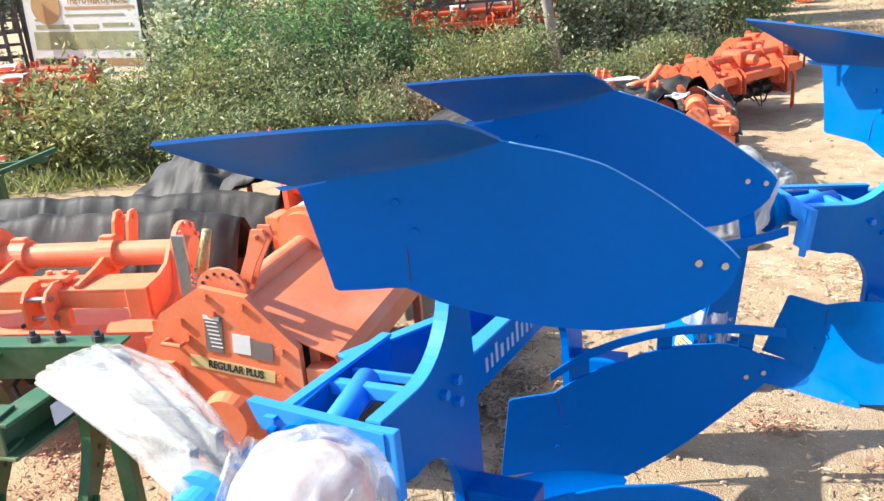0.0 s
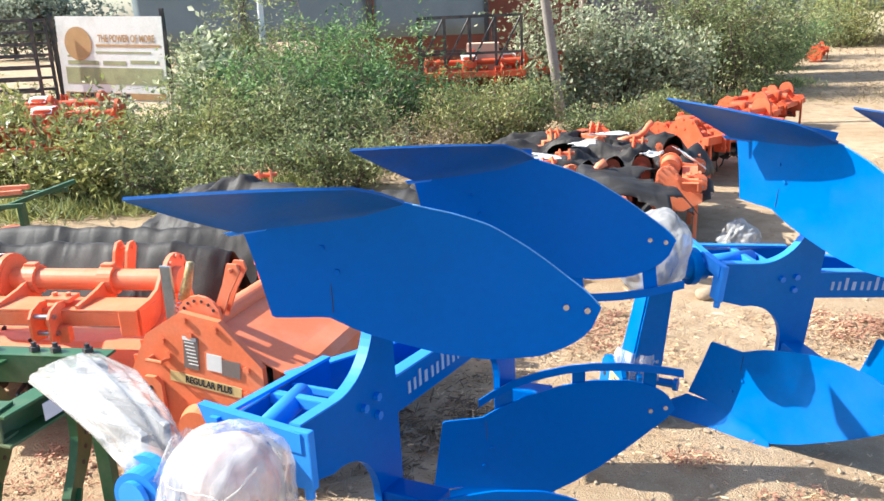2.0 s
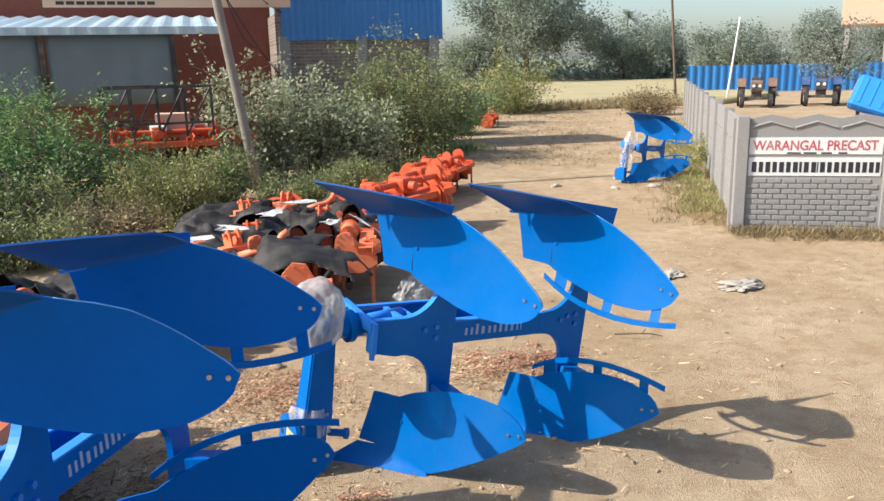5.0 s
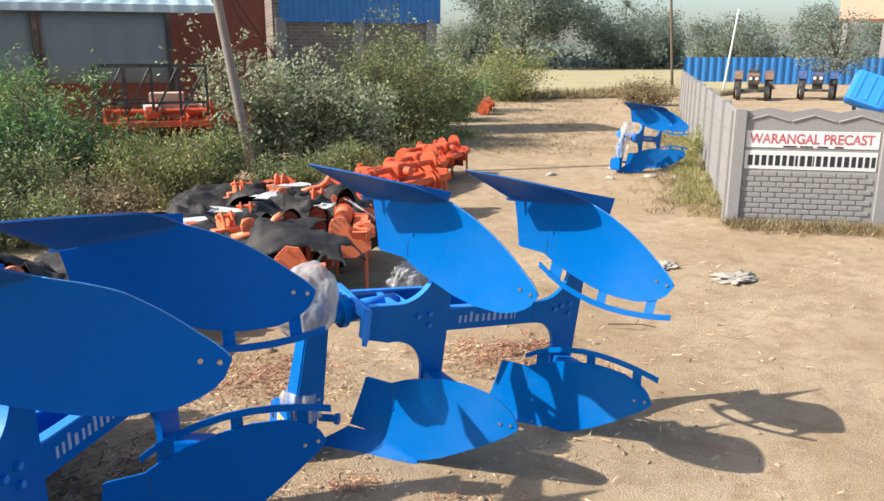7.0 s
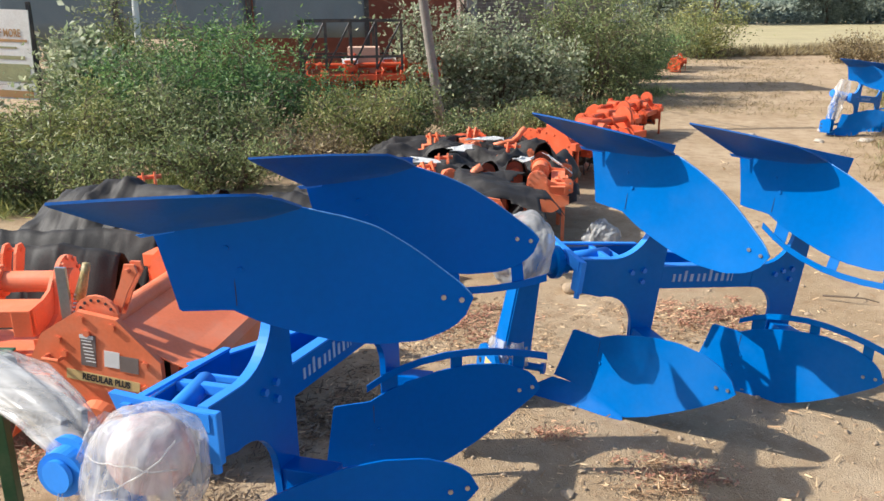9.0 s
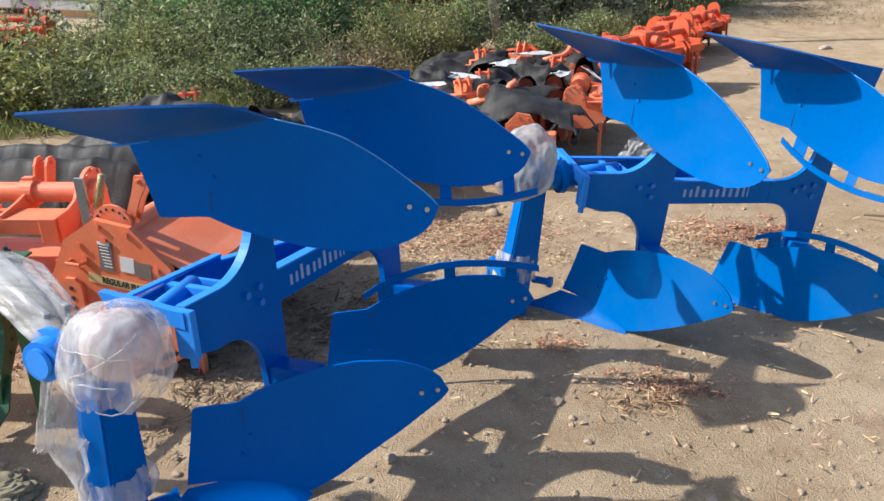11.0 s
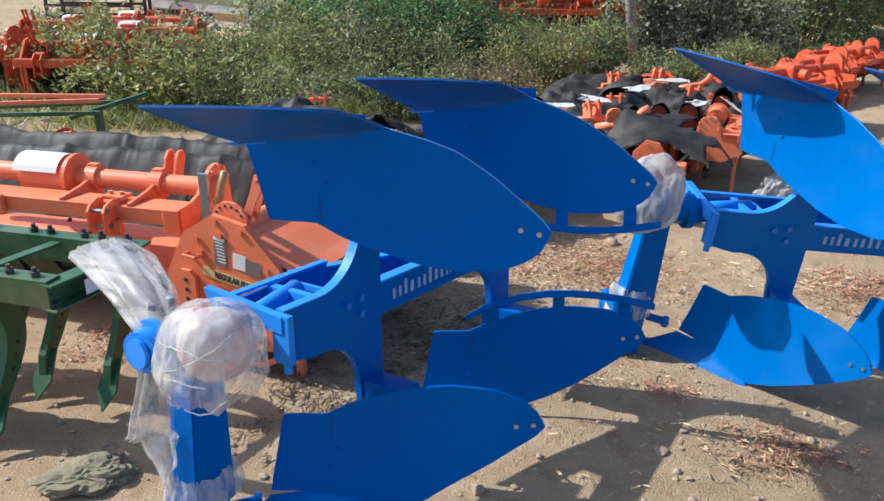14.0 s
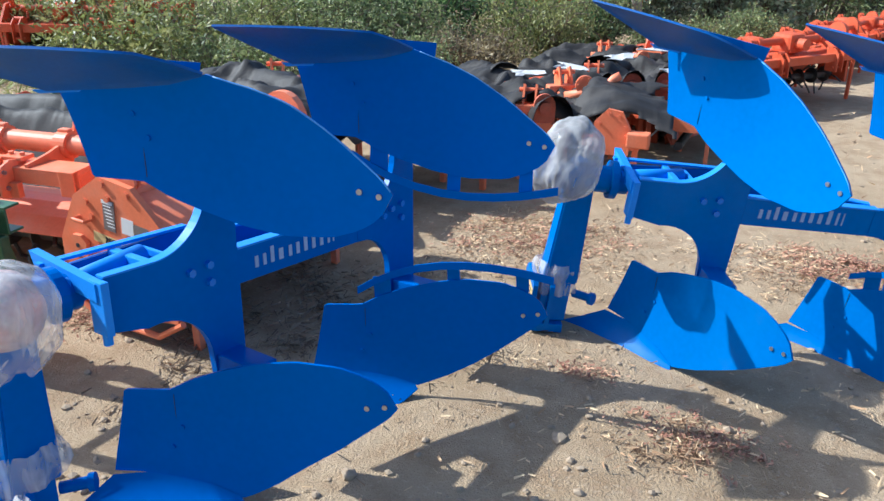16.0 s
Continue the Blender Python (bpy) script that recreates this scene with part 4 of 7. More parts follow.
def open_tiller(m, label, W=1.62, near_arch=False):
    """A rotary tiller with a bare main tube: x along the rotor, -y towards its hitch."""
    t = thing("rotary_tiller", m, label, "rotary tiller", "rotary tillers")
    xa = 0.0 if near_arch else W
    out = 1 if xa else -1
    # arched end plate falling in a curve to the front beam
    arch = [(-0.34, 0.54), (-0.28, 0.51), (-0.16, 0.44), (0.14, 0.44), (0.20, 0.52), (0.15, 0.68)] + [(0.02 + 0.115 * math.cos(a), 0.80 + 0.115 * math.sin(a)) for a in (k * math.pi / 10 for k in range(11))] + [(-0.105, 0.74), (-0.13, 0.67), (-0.18, 0.645), (-0.26, 0.635), (-0.34, 0.63)]
    bm = bmesh.new()
    plate(bm, arch, 0.022, Matrix.Translation((xa, 0, 0)) @ YZ)
    ep = part("end_plate", bm, M_ORANGE, t)
    if not near_arch:
        bm = bmesh.new()
        rod(bm, (xa - 0.01, 0.0, 0.79), (xa + out * 0.05, 0.0, 0.79), 0.065, 24)
        part("gear_cover", bm, M_ORANGE, ep)
    for k in range(7):
        a = radians(-20 + k * 36)
        bm = bmesh.new()
        rod(bm, (xa + out * 0.010, 0.02 + 0.10 * math.cos(a), 0.80 + 0.10 * math.sin(a)), (xa + out * 0.024, 0.02 + 0.10 * math.cos(a), 0.80 + 0.10 * math.sin(a)), 0.012, 6)
        part("bolt", bm, M_ORANGE, ep)
    bm = bmesh.new()
    plate(bm, [(-0.33, 0.64), (-0.24, 0.62), (-0.10, 0.66), (0.0, 0.74), (-0.02, 0.86), (-0.08, 0.84), (-0.13, 0.79), (-0.20, 0.770), (-0.33, 0.765)], 0.016, Matrix.Translation((W - 0.02 if not near_arch else 0.02, 0, 0)) @ YZ)
    part("end_web", bm, M_ORANGE, t)
    bm = bmesh.new()
    plate(bm, [(-0.26, 0.20), (0.22, 0.16), (0.26, 0.42), (0.12, 0.66), (-0.12, 0.66), (-0.26, 0.50)], 0.022, Matrix.Translation((W - xa, 0, 0)) @ YZ)
    part("side_plate", bm, M_ORANGE, t)
    bm = bmesh.new()
    rod(bm, (0.0, 0.0, 0.79), (W, 0.0, 0.79), 0.052, 28)
    part("main_tube", bm, M_ORANGE, t, smooth=False)
    # front beam: flat flange over a web
    bm = bmesh.new()
    boxat(bm, (-0.05, -0.295, 0.735), (W - 0.01, -0.13, 0.748), 0.003)
    boxat(bm, (-0.05, -0.295, 0.670), (W - 0.01, -0.281, 0.735), 0.003)
    boxat(bm, (W - 0.10, -0.335, 0.640), (W - 0.012, -0.30, 0.765), 0.006)
    part("front_beam", bm, M_ORANGE, t)
    for x in (0.25, W - 0.45):
        bm = bmesh.new()
        for dx, grow in ((-0.045, 0.0), (0.045, 0.012)):
            plate(bm, [(-0.375, 0.625 - grow), (-0.30, 0.610 - grow), (-0.285, 0.62 - grow), (-0.25, 0.775), (-0.30, 0.785), (-0.36, 0.765), (-0.385, 0.735), (-0.385, 0.64 - grow)], 0.012, Matrix.Translation((x + dx, 0, 0)) @ YZ)
        boxat(bm, (x - 0.045, -0.26, 0.765), (x + 0.075, -0.17, 0.785), 0.004)
        boxat(bm, (x + 0.02, -0.335, 0.605), (x + 0.10, -0.30, 0.68), 0.004)
        clamp = part("hitch_clamp", bm, M_ORANGE, t)
        for y, z in ((-0.352, 0.735), (-0.345, 0.655)):
            bm = bmesh.new()
            rod(bm, (x - 0.062, y, z), (x + 0.062, y, z), 0.011, 10)
            part("hitch_pin", bm, M_STEEL, clamp)
        for dx in (-0.02, 0.045):
            bm = bmesh.new()
            rod(bm, (x + dx, -0.215, 0.78), (x + dx, -0.215, 0.80), 0.013, 6)
            part("bolt", bm, M_ORANGE, clamp)
    for x in (0.90, W - 0.32):
        bm = bmesh.new()
        rod(bm, (x - 0.035, 0, 0.79), (x + 0.035, 0, 0.79), 0.070, 22)
        boxat(bm, (x - 0.03, -0.02, 0.84), (x + 0.03, 0.02, 0.872), 0.004)
        part("tube_collar", bm, M_ORANGE, t)
        bm = bmesh.new()
        plate(bm, [(-0.02, 0.83), (-0.07, 0.80), (-0.13, 0.785), (-0.20, 0.775), (-0.29, 0.765), (-0.29, 0.70), (-0.10, 0.66), (0.02, 0.70)], 0.016, Matrix.Translation((x, 0, 0)) @ YZ)
        part("strut", bm, M_ORANGE, t)
    bm = bmesh.new()
    boxat(bm, (0.36, -0.33, 0.65), (0.56, -0.30, 0.76), 0.008)
    part("bracket_box", bm, M_ORANGE, t)
    # gearbox drum under a white sheet
    bm = bmesh.new()
    rod(bm, (0.48, 0.0, 0.79), (0.80, 0.0, 0.79), 0.105, 28)
    rod(bm, (0.77, 0.0, 0.79), (0.795, 0.0, 0.79), 0.125, 28)
    part("gearbox", bm, M_ORANGE, t)
    if not near_arch:
        bm = bmesh.new()
        rows = [[(x, 0.120 * math.cos(a), 0.79 + 0.120 * math.sin(a)) for a in (radians(55 + 15 * k) for k in range(8))] for x in (0.46, 0.60, 0.74)]
        sheet(bm, rows, 0.003, (0, -0.3, 1))
        part("gearbox_cover", bm, M_LABEL, t, "white plastic sheet over the gearbox")
    # hood deck behind the beam and its curved back
    bm = bmesh.new()
    prof = [(-0.27, 0.40), (-0.18, 0.46), (-0.08, 0.50), (0.0, 0.51), (0.12, 0.49), (0.22, 0.42), (0.30, 0.32), (0.40, 0.20)]
    sheet(bm, [[(x, y, z) for y, z in prof] for x in (0.01, W * 0.5, W - 0.01)], 0.006, (0, 0, -1))
    part("hood", bm, M_DARKMETAL if near_arch else M_ORANGE, t)
    bm = bmesh.new()
    for dx in (-0.032, 0.032):
        plate(bm, [(0.05, 0.76), (0.12, 0.74), (0.19, 0.90), (0.17, 0.935), (0.13, 0.935), (0.10, 0.90)], 0.014, Matrix.Translation((W - 0.31 + dx, 0.0, 0)) @ YZ)
    rod(bm, (W - 0.355, 0.15, 0.905), (W - 0.265, 0.15, 0.905), 0.011, 10)
    part("top_hitch", bm, M_ORANGE, t)
    bm = bmesh.new()
    rod(bm, (0.02, 0, 0.28), (W - 0.02, 0, 0.28), 0.045, 16)
    for i in range(0 if near_arch else 7):
        x = 0.14 + i * (W - 0.28) / 6
        rod(bm, (x - 0.006, 0, 0.28), (x + 0.006, 0, 0.28), 0.10, 16)
        for k in range(4):
            a = k * math.pi / 2 + i * 0.5
            pipe(bm, [(x + 0.01, 0.09 * math.cos(a), 0.28 + 0.09 * math.sin(a)), (x + 0.01, 0.18 * math.cos(a + 0.2), 0.28 + 0.18 * math.sin(a + 0.2)), (x + 0.07, 0.24 * math.cos(a + 0.45), 0.28 + 0.24 * math.sin(a + 0.45))], 0.012, 5)
    part("rotor", bm, M_DARKMETAL, t, "dark steel rotor with bent blades")
    for x in (0.06, W - 0.06):
        bm = bmesh.new()
        boxat(bm, (x - 0.020, -0.30, 0.0), (x + 0.020, -0.26, 0.54), 0.004)
        part("stand_leg", bm, M_ORANGE, t)
    return t


open_tiller(plan_pose(-2.80, 3.30, 0.995, -0.08, -0.035), "orange rotary tiller with bare main tube beside black tarpaulin", 1.62)
open_tiller(plan_pose(1.70, 5.98, 0.22, 0.975, -0.02) @ Matrix.Scale(0.76, 4), "orange rotary tiller partly under black tarpaulin", 1.6, True)
t_low = tiller("rotary_tiller", plan_pose(0.75, 7.6, -0.45, -0.89, -0.16) @ Matrix.Scale(0.72, 4), "orange rotary tiller hidden under black tarpaulin", 1.5, False, True)
for x, y, a, s in ((-2.4, 5.25, -22, 0.80), (-4.0, 5.9, -22, 0.80), (1.85, 7.6, -117, 0.72), (2.3, 9.2, -105, 0.78), (1.75, 10.6, -130, 0.80), (2.5, 10.4, -117, 0.80)):
    co = copy_thing(t_low, pose(x, y, ground_z(x, y) - 0.12, 0, 0, a) @ Matrix.Scale(s, 4))
    tagged(co, "orange rotary tiller mostly hidden under black tarpaulin")
t_row = tiller("rotary_tiller", pose(2.45, 8.75, ground_z(2.45, 8.75), 0, 0, 40) @ Matrix.Scale(0.86, 4), "orange rotary tiller standing uncovered along the dirt track", 1.7, False)
tagged(t_row, group="tillers along the track")
t_base = tiller("rotary_tiller", pose(-6.6, 10.2, ground_z(-6.6, 10.2), 0, 0, 10), "orange rotary tiller among the weeds behind the yard", 1.7, True)
tagged(t_base, group="tillers behind the bushes")
for x, y, a, s in ((2.30, 9.45, 44, 0.82), (3.35, 10.75, 48, 0.86), (4.25, 11.95, 54, 0.86), (3.9, 12.3, 40, 0.8)):
    co = copy_thing(t_row, pose(x, y, ground_z(x, y), 0, 0, a) @ Matrix.Scale(s, 4))
    tagged(co, "orange rotary tiller standing uncovered along the dirt track", group="tillers along the track")
for x, y, a in ((-8.0, 10.9, 15), (-6.2, 8.6, 5), (-8.4, 9.2, -10), (-0.9, 14.2, 5), (-0.2, 14.5, 12), (-7.6, 12.0, 0)):
    co = copy_thing(t_base, pose(x, y, ground_z(x, y) + (0.25 if y > 13 else 0), 0, 0, a))
    tagged(co, "orange rotary tiller among the weeds behind the yard", group="tillers behind the bushes")


def repaint(t, old, paint):
    """Gives every part of a machine in one paint another."""
    for p in [t] + list(t.children_recursive):
        if p.type == "MESH" and p.data.materials[0] == old:
            p.data.materials[0] = paint


for t in (t_low, t_row, t_base):
    repaint(t, M_ORANGE, M_ORANGE_OLD)
for t in (plough_b, far_plough):
    repaint(t, M_BLUE, M_BLUE_DUSTY_LIT)


# ---------------- tarpaulins ----------------
co = copy_thing(t_base, pose(10.0, 25.2, ground_z(10.0, 25.2), 0, 0, 60) @ Matrix.Scale(0.6, 4))
tagged(co, "small orange tiller at the far end of the hedge", group="tillers behind the bushes")


def seg_dist(p, a, b):
    ax, ay, bx, by = a[0], a[1], b[0], b[1]
    dx, dy = bx - ax, by - ay
    k = ((p[0] - ax) * dx + (p[1] - ay) * dy) / max(dx * dx + dy * dy, 1e-6)
    k = min(max(k, 0), 1)
    return math.hypot(p[0] - ax - dx * k, p[1] - ay - dy * k), a[2] + (b[2] - a[2]) * k


def drape(cx, cy, yaw, lx, ly, ridges, seed, label, floor=0.42, slope=0.55, wave=0.022, holes=(), crumple=0.0):
    """A sheet stretched over ridges (x, y, z) to (x, y, z): taut falls, long folds, a ragged border and torn holes."""
    st = 0.03
    nx, ny = int(lx / st), int(ly / st)
    m = pose(cx, cy, 0, 0, 0, yaw)
    ang = seed * 1.3
    ca, sa = math.cos(ang), math.sin(ang)
    bm = bmesh.new()
    grid = {}
    for j in range(ny + 1):
        for i in range(nx + 1):
            x, y = lx * (i / nx - 0.5), ly * (j / ny - 0.5)
            edge = min(min(i, nx - i), min(j, ny - j)) * st
            if edge < 0.10 + 0.16 * noise.noise((x * 1.9, y * 1.9, seed)):
                continue
            q = m @ Vector((x, y, 0))
            acc = 0.0
            for a, b in ridges:
                d, h = seg_dist(q, a, b)
                acc += math.exp((h - slope * math.sqrt(d * d + 0.0016)) / 0.045)
            z = 0.045 * math.log(acc + math.exp(floor / 0.045))
            u, v = (q.x * ca + q.y * sa), (-q.x * sa + q.y * ca)
            v2 = v + 0.25 * noise.noise((u * 0.8, v * 0.8, seed))
            fold = 1 - abs(noise.noise((u * 1.1 + seed, v2 * 5.0, 0.5))) * 2.4
            z += wave * (fold - 0.4) + 0.35 * wave * noise.noise((u * 6, v2 * 14, seed))
            z += 0.05 * noise.noise((q.x * 1.1, q.y * 1.1, seed + 2))
            if crumple:
                wq = q + Vector((0.3 * noise.noise((q.x * 1.6, q.y * 1.6, seed)), 0.3 * noise.noise((q.x * 1.6, q.y * 1.6, seed + 4)), 0))
                z += crumple * (0.55 - 2.0 * abs(noise.noise((wq.x * 1.9 + seed, wq.y * 1.9, 0)))) + 0.4 * crumple * (0.5 - 2.0 * abs(noise.noise((wq.x * 4.6, wq.y * 4.6 + seed, 0))))
                z += 0.5 * crumple * (0.4 - 1.6 * abs(noise.noise((wq.x * 3.1 + 7, wq.y * 9.0 + seed, 2)))) + 0.3 * crumple * (0.4 - 1.6 * abs(noise.noise((wq.x * 12 + seed, wq.y * 7.0, 5))))
            if edge < 0.22:
                z -= (0.22 - edge) * (0.6 + 0.9 * noise.noise((q.x * 2.4, q.y * 2.4, seed + 7)))
            if any(math.hypot((q.x - hx) / hr, (q.y - hy) / (hr * 0.8)) + 0.3 * noise.noise((q.x * 9, q.y * 9, 1)) < 1 for hx, hy, hr in holes):
                continue
            w = 0.03 * noise.noise((q.x * 3, q.y * 3, seed + 31))
            grid[i, j] = bm.verts.new((q.x - cx + w, q.y - cy - w, max(z, 0.03)))
    for (i, j), v in grid.items():
        if (i + 1, j) in grid and (i, j + 1) in grid and (i + 1, j + 1) in grid:
            bm.faces.new((v, grid[i + 1, j], grid[i + 1, j + 1], grid[i, j + 1]))
    bmesh.ops.delete(bm, geom=[v for v in bm.verts if not v.link_faces], context="VERTS")
    ob = part("tarpaulin", bm, M_TARP, smooth=True)
    sm = ob.modifiers.new("thick", "SOLIDIFY")
    sm.thickness = 0.004
    ob.matrix_world = Matrix.Translation((cx, cy, 0))
    return tagged(ob, label, "tarpaulin", "tarpaulins over machines")


drape(-2.75, 4.22, -6, 3.5, 1.50, [((-4.4, 4.10, 0.78), (-2.6, 3.98, 0.80)), ((-2.6, 3.98, 0.80), (-1.1, 3.90, 0.79)), ((-4.2, 4.75, 0.72), (-1.0, 4.40, 0.74))], 3, "dusty black tarpaulin stretched over a row of tillers", 0.25, 1.7, 0.016, (), 0.02)
drape(-1.25, 5.15, -20, 2.3, 1.5, [((-2.2, 5.6, 0.66), (-1.6, 5.2, 0.76)), ((-1.5, 5.3, 0.80), (-0.7, 4.8, 0.76)), ((-1.1, 4.5, 0.82), (-0.75, 4.3, 0.80))], 8, "black tarpaulin sagging between hidden machine parts", 0.42, 0.55, 0.05, ((-0.62, 4.75, 0.13), (-1.45, 5.75, 0.12)), 0.07)
drape(-0.25, 5.35, -15, 1.3, 1.5, [((-0.5, 5.7, 0.60), (0.2, 5.3, 0.62)), ((-0.3, 5.0, 0.62), (0.3, 4.9, 0.58))], 43, "grey dusty tarpaulin flap with a torn corner", 0.40, 0.5, 0.04, ((0.15, 5.2, 0.10),), 0.06)
drape(1.20, 7.50, -6, 2.3, 2.1, [((0.2, 6.75, 0.51), (2.1, 6.85, 0.53)), ((0.3, 7.45, 0.50), (2.0, 7.5, 0.53)), ((0.4, 8.2, 0.47), (2.1, 8.2, 0.50))], 14, "torn black tarpaulin with orange parts poking through", 0.34, 0.45, 0.055, ((1.05, 7.05, 0.10), (1.72, 7.75, 0.16), (0.62, 7.9, 0.12), (1.35, 8.25, 0.12)), 0.10)
drape(0.62, 6.05, 12, 1.2, 1.3, [((0.15, 6.45, 0.56), (0.9, 6.35, 0.60)), ((0.35, 5.75, 0.58), (0.8, 5.65, 0.60))], 11, "crumpled black tarpaulin with torn holes over orange machines", 0.40, 0.6, 0.05, ((0.86, 6.35, 0.12), (0.60, 5.55, 0.11)), 0.06)
drape(1.36, 5.86, -3, 1.15, 1.10, [((0.95, 6.22, 0.68), (1.50, 6.20, 0.67)), ((0.98, 6.2, 0.68), (1.42, 5.25, 0.60))], 29, "black tarpaulin stretched down beside an orange tiller", 0.38, 0.30, 0.022, ((1.75, 5.45, 0.16), (1.76, 5.95, 0.24)), 0.03)
drape(2.05, 7.0, 65, 1.1, 0.8, [((1.95, 6.65, 0.66), (2.25, 7.4, 0.70))], 37, "heavy black tarpaulin falling over the side of a tiller", 0.06, 1.3, 0.025, (), 0.05)
drape(1.25, 9.2, -12, 2.3, 1.5, [((0.5, 9.0, 0.40), (2.3, 8.8, 0.44)), ((0.6, 9.7, 0.38), (2.1, 9.5, 0.40))], 17, "black tarpaulin rumpled over stored machines", 0.24, 0.5, 0.045, ((2.0, 9.2, 0.18), (1.0, 9.1, 0.12), (1.5, 9.5, 0.15)), 0.08)
drape(0.0, 7.3, -20, 1.3, 1.9, [((-0.3, 7.9, 0.46), (0.3, 6.6, 0.54))], 23, "faded black tarpaulin over machines beside weeds", 0.26, 0.5, 0.035, (), 0.08)


def tarp_tent(x, y, z, yaw, w, h, depth, lean=0.0):
    """A fold of tarpaulin standing open like a small arched tent, closing towards its back."""
    bm = bmesh.new()
    rows = []
    for j in range(9):
        v = j / 8
        r = []
        for i in range(13):
            a = math.pi * i / 12
            k = (1 - 0.85 * v ** 1.3) * (1 + 0.10 * noise.noise((i * 0.5 + x * 7, j * 0.4, y * 3)))
            r.append((w / 2 * math.cos(a) * (1 + 0.5 * v) + lean * v, depth * v, h * max(math.sin(a), 0) ** 0.75 * k - 0.02 * v))
        rows.append(r)
    sheet(bm, rows, 0.004, (0, 0.2, -1))
    ob = part("tarpaulin", bm, M_TARP, smooth=True)
    ob.matrix_world = pose(x, y, z, 0, 0, yaw)
    return tagged(ob, "fold of black tarpaulin standing open over a machine end", "tarpaulin", "tarpaulins over machines")


# Deep red end plates: shade under the tarpaulin folds put into the paint
M_SHADED_RED = mat("shaded_red_paint", (0.52, 0.105, 0.045), 0.6, var=0.2, scale=8, dirt=(0.30, 0.14, 0.09), dirt_amount=0.5, dirt_scale=6)


def machine_ends(x, y, z, yaw, kind):
    """What shows of a covered tiller: a low beam on legs with an end plate, a flanged tube or a hitch bracket on it."""
    t = thing("rotary_tiller", pose(x, y, ground_z(x, y), 0, 0, yaw), "orange rotary tiller with its end showing through torn tarpaulin", "rotary tiller", "rotary tillers")
    bm = bmesh.new()
    boxat(bm, (-0.20, 0.06, z - 0.16), (0.20, 0.14, z - 0.08), 0.008)
    for sx in (-0.17, 0.17):
        boxat(bm, (sx - 0.02, 0.08, 0.0), (sx + 0.02, 0.12, z - 0.12), 0.004)
    part("stand", bm, M_ORANGE, t)
    bm = bmesh.new()
    if kind == "plate":
        plate(bm, [(-0.075, z - 0.14), (0.075, z - 0.14), (0.08, z + 0.02)] + [(0.08 * math.cos(a), z + 0.04 + 0.09 * math.sin(a)) for a in (math.pi * k / 10 for k in range(11))] + [(-0.08, z + 0.02)], 0.03, Matrix.Translation((0, 0.08, 0)) @ XZ)
        rod(bm, (0, 0.03, z + 0.03), (0, 0.08, z + 0.03), 0.045, 16)
        part("end_plate", bm, M_SHADED_RED, t)
    elif kind == "octagon":
        plate(bm, [(-0.13, z - 0.20), (0.13, z - 0.20), (0.14, z - 0.02), (0.07, z + 0.11), (-0.03, z + 0.125), (-0.12, z + 0.03)], 0.026, Matrix.Translation((0, 0.06, 0)) @ XZ)
        boxat(bm, (0.12, -0.02, z - 0.12), (0.27, 0.10, z - 0.02), 0.01)
        op = part("side_plate", bm, M_ORANGE, t)
        for bx, bz in ((-0.02, 0.095), (0.05, 0.08), (0.095, 0.005), (0.105, -0.06), (-0.085, 0.02), (-0.10, -0.10)):
            bm = bmesh.new()
            rod(bm, (bx, 0.035, z + bz), (bx, 0.047, z + bz), 0.011, 6)
            part("bolt", bm, M_ORANGE, op)
    elif kind == "flange":
        rod(bm, (0, -0.02, z), (0, 0.16, z), 0.036, 16)
        rod(bm, (0, -0.03, z), (0, 0.0, z), 0.075, 20)
        fl = part("flanged_tube", bm, M_ORANGE, t)
        for k in range(6):
            bm = bmesh.new()
            a = k * math.tau / 6
            rod(bm, (0.055 * math.cos(a), -0.042, z + 0.055 * math.sin(a)), (0.055 * math.cos(a), -0.03, z + 0.055 * math.sin(a)), 0.011, 6)
            part("bolt", bm, M_ORANGE, fl)
    elif kind == "hook":
        pipe(bm, [(-0.22, 0.06, z - 0.06), (-0.10, 0.03, z - 0.03), (0.02, 0.02, z - 0.02), (0.10, 0.02, z + 0.03), (0.15, 0.02, z + 0.10), (0.20, 0.03, z + 0.13)], 0.035, 12)
        part("bent_tube", bm, M_ORANGE, t, smooth=True)
    else:
        for dx in (-0.05, 0.04):
            plate(bm, [(-0.08, z - 0.14), (0.08, z - 0.14), (0.10, z + 0.02), (0.05, z + 0.10), (0.0, z + 0.12), (-0.05, z + 0.03)], 0.016, Matrix.Translation((dx, 0.10, 0)) @ YZ)
        rod(bm, (-0.09, 0.13, z + 0.07), (0.09, 0.13, z + 0.07), 0.018, 12)
        boxat(bm, (-0.16, 0.02, z - 0.10), (0.18, 0.12, z - 0.02), 0.012)
        part("hitch_bracket", bm, M_ORANGE, t)
    return t


for x, y, z, yaw, w, h, dp in ((1.33, 6.42, 0.44, 6, 0.22, 0.25, 0.55), (1.59, 6.52, 0.44, -4, 0.20, 0.28, 0.5), (1.88, 6.72, 0.50, -12, 0.20, 0.30, 0.6), (0.78, 5.42, 0.42, 16, 0.30, 0.24, 0.6), (1.12, 6.50, 0.46, 12, 0.16, 0.18, 0.45), (0.20, 6.95, 0.44, 20, 0.30, 0.18, 0.7), (1.02, 7.75, 0.44, -8, 0.36, 0.15, 0.6), (-0.88, 4.05, 0.52, 4, 0.24, 0.34, 0.6)):
    tarp_tent(x, y, z, yaw, w, h, dp, 0.06)
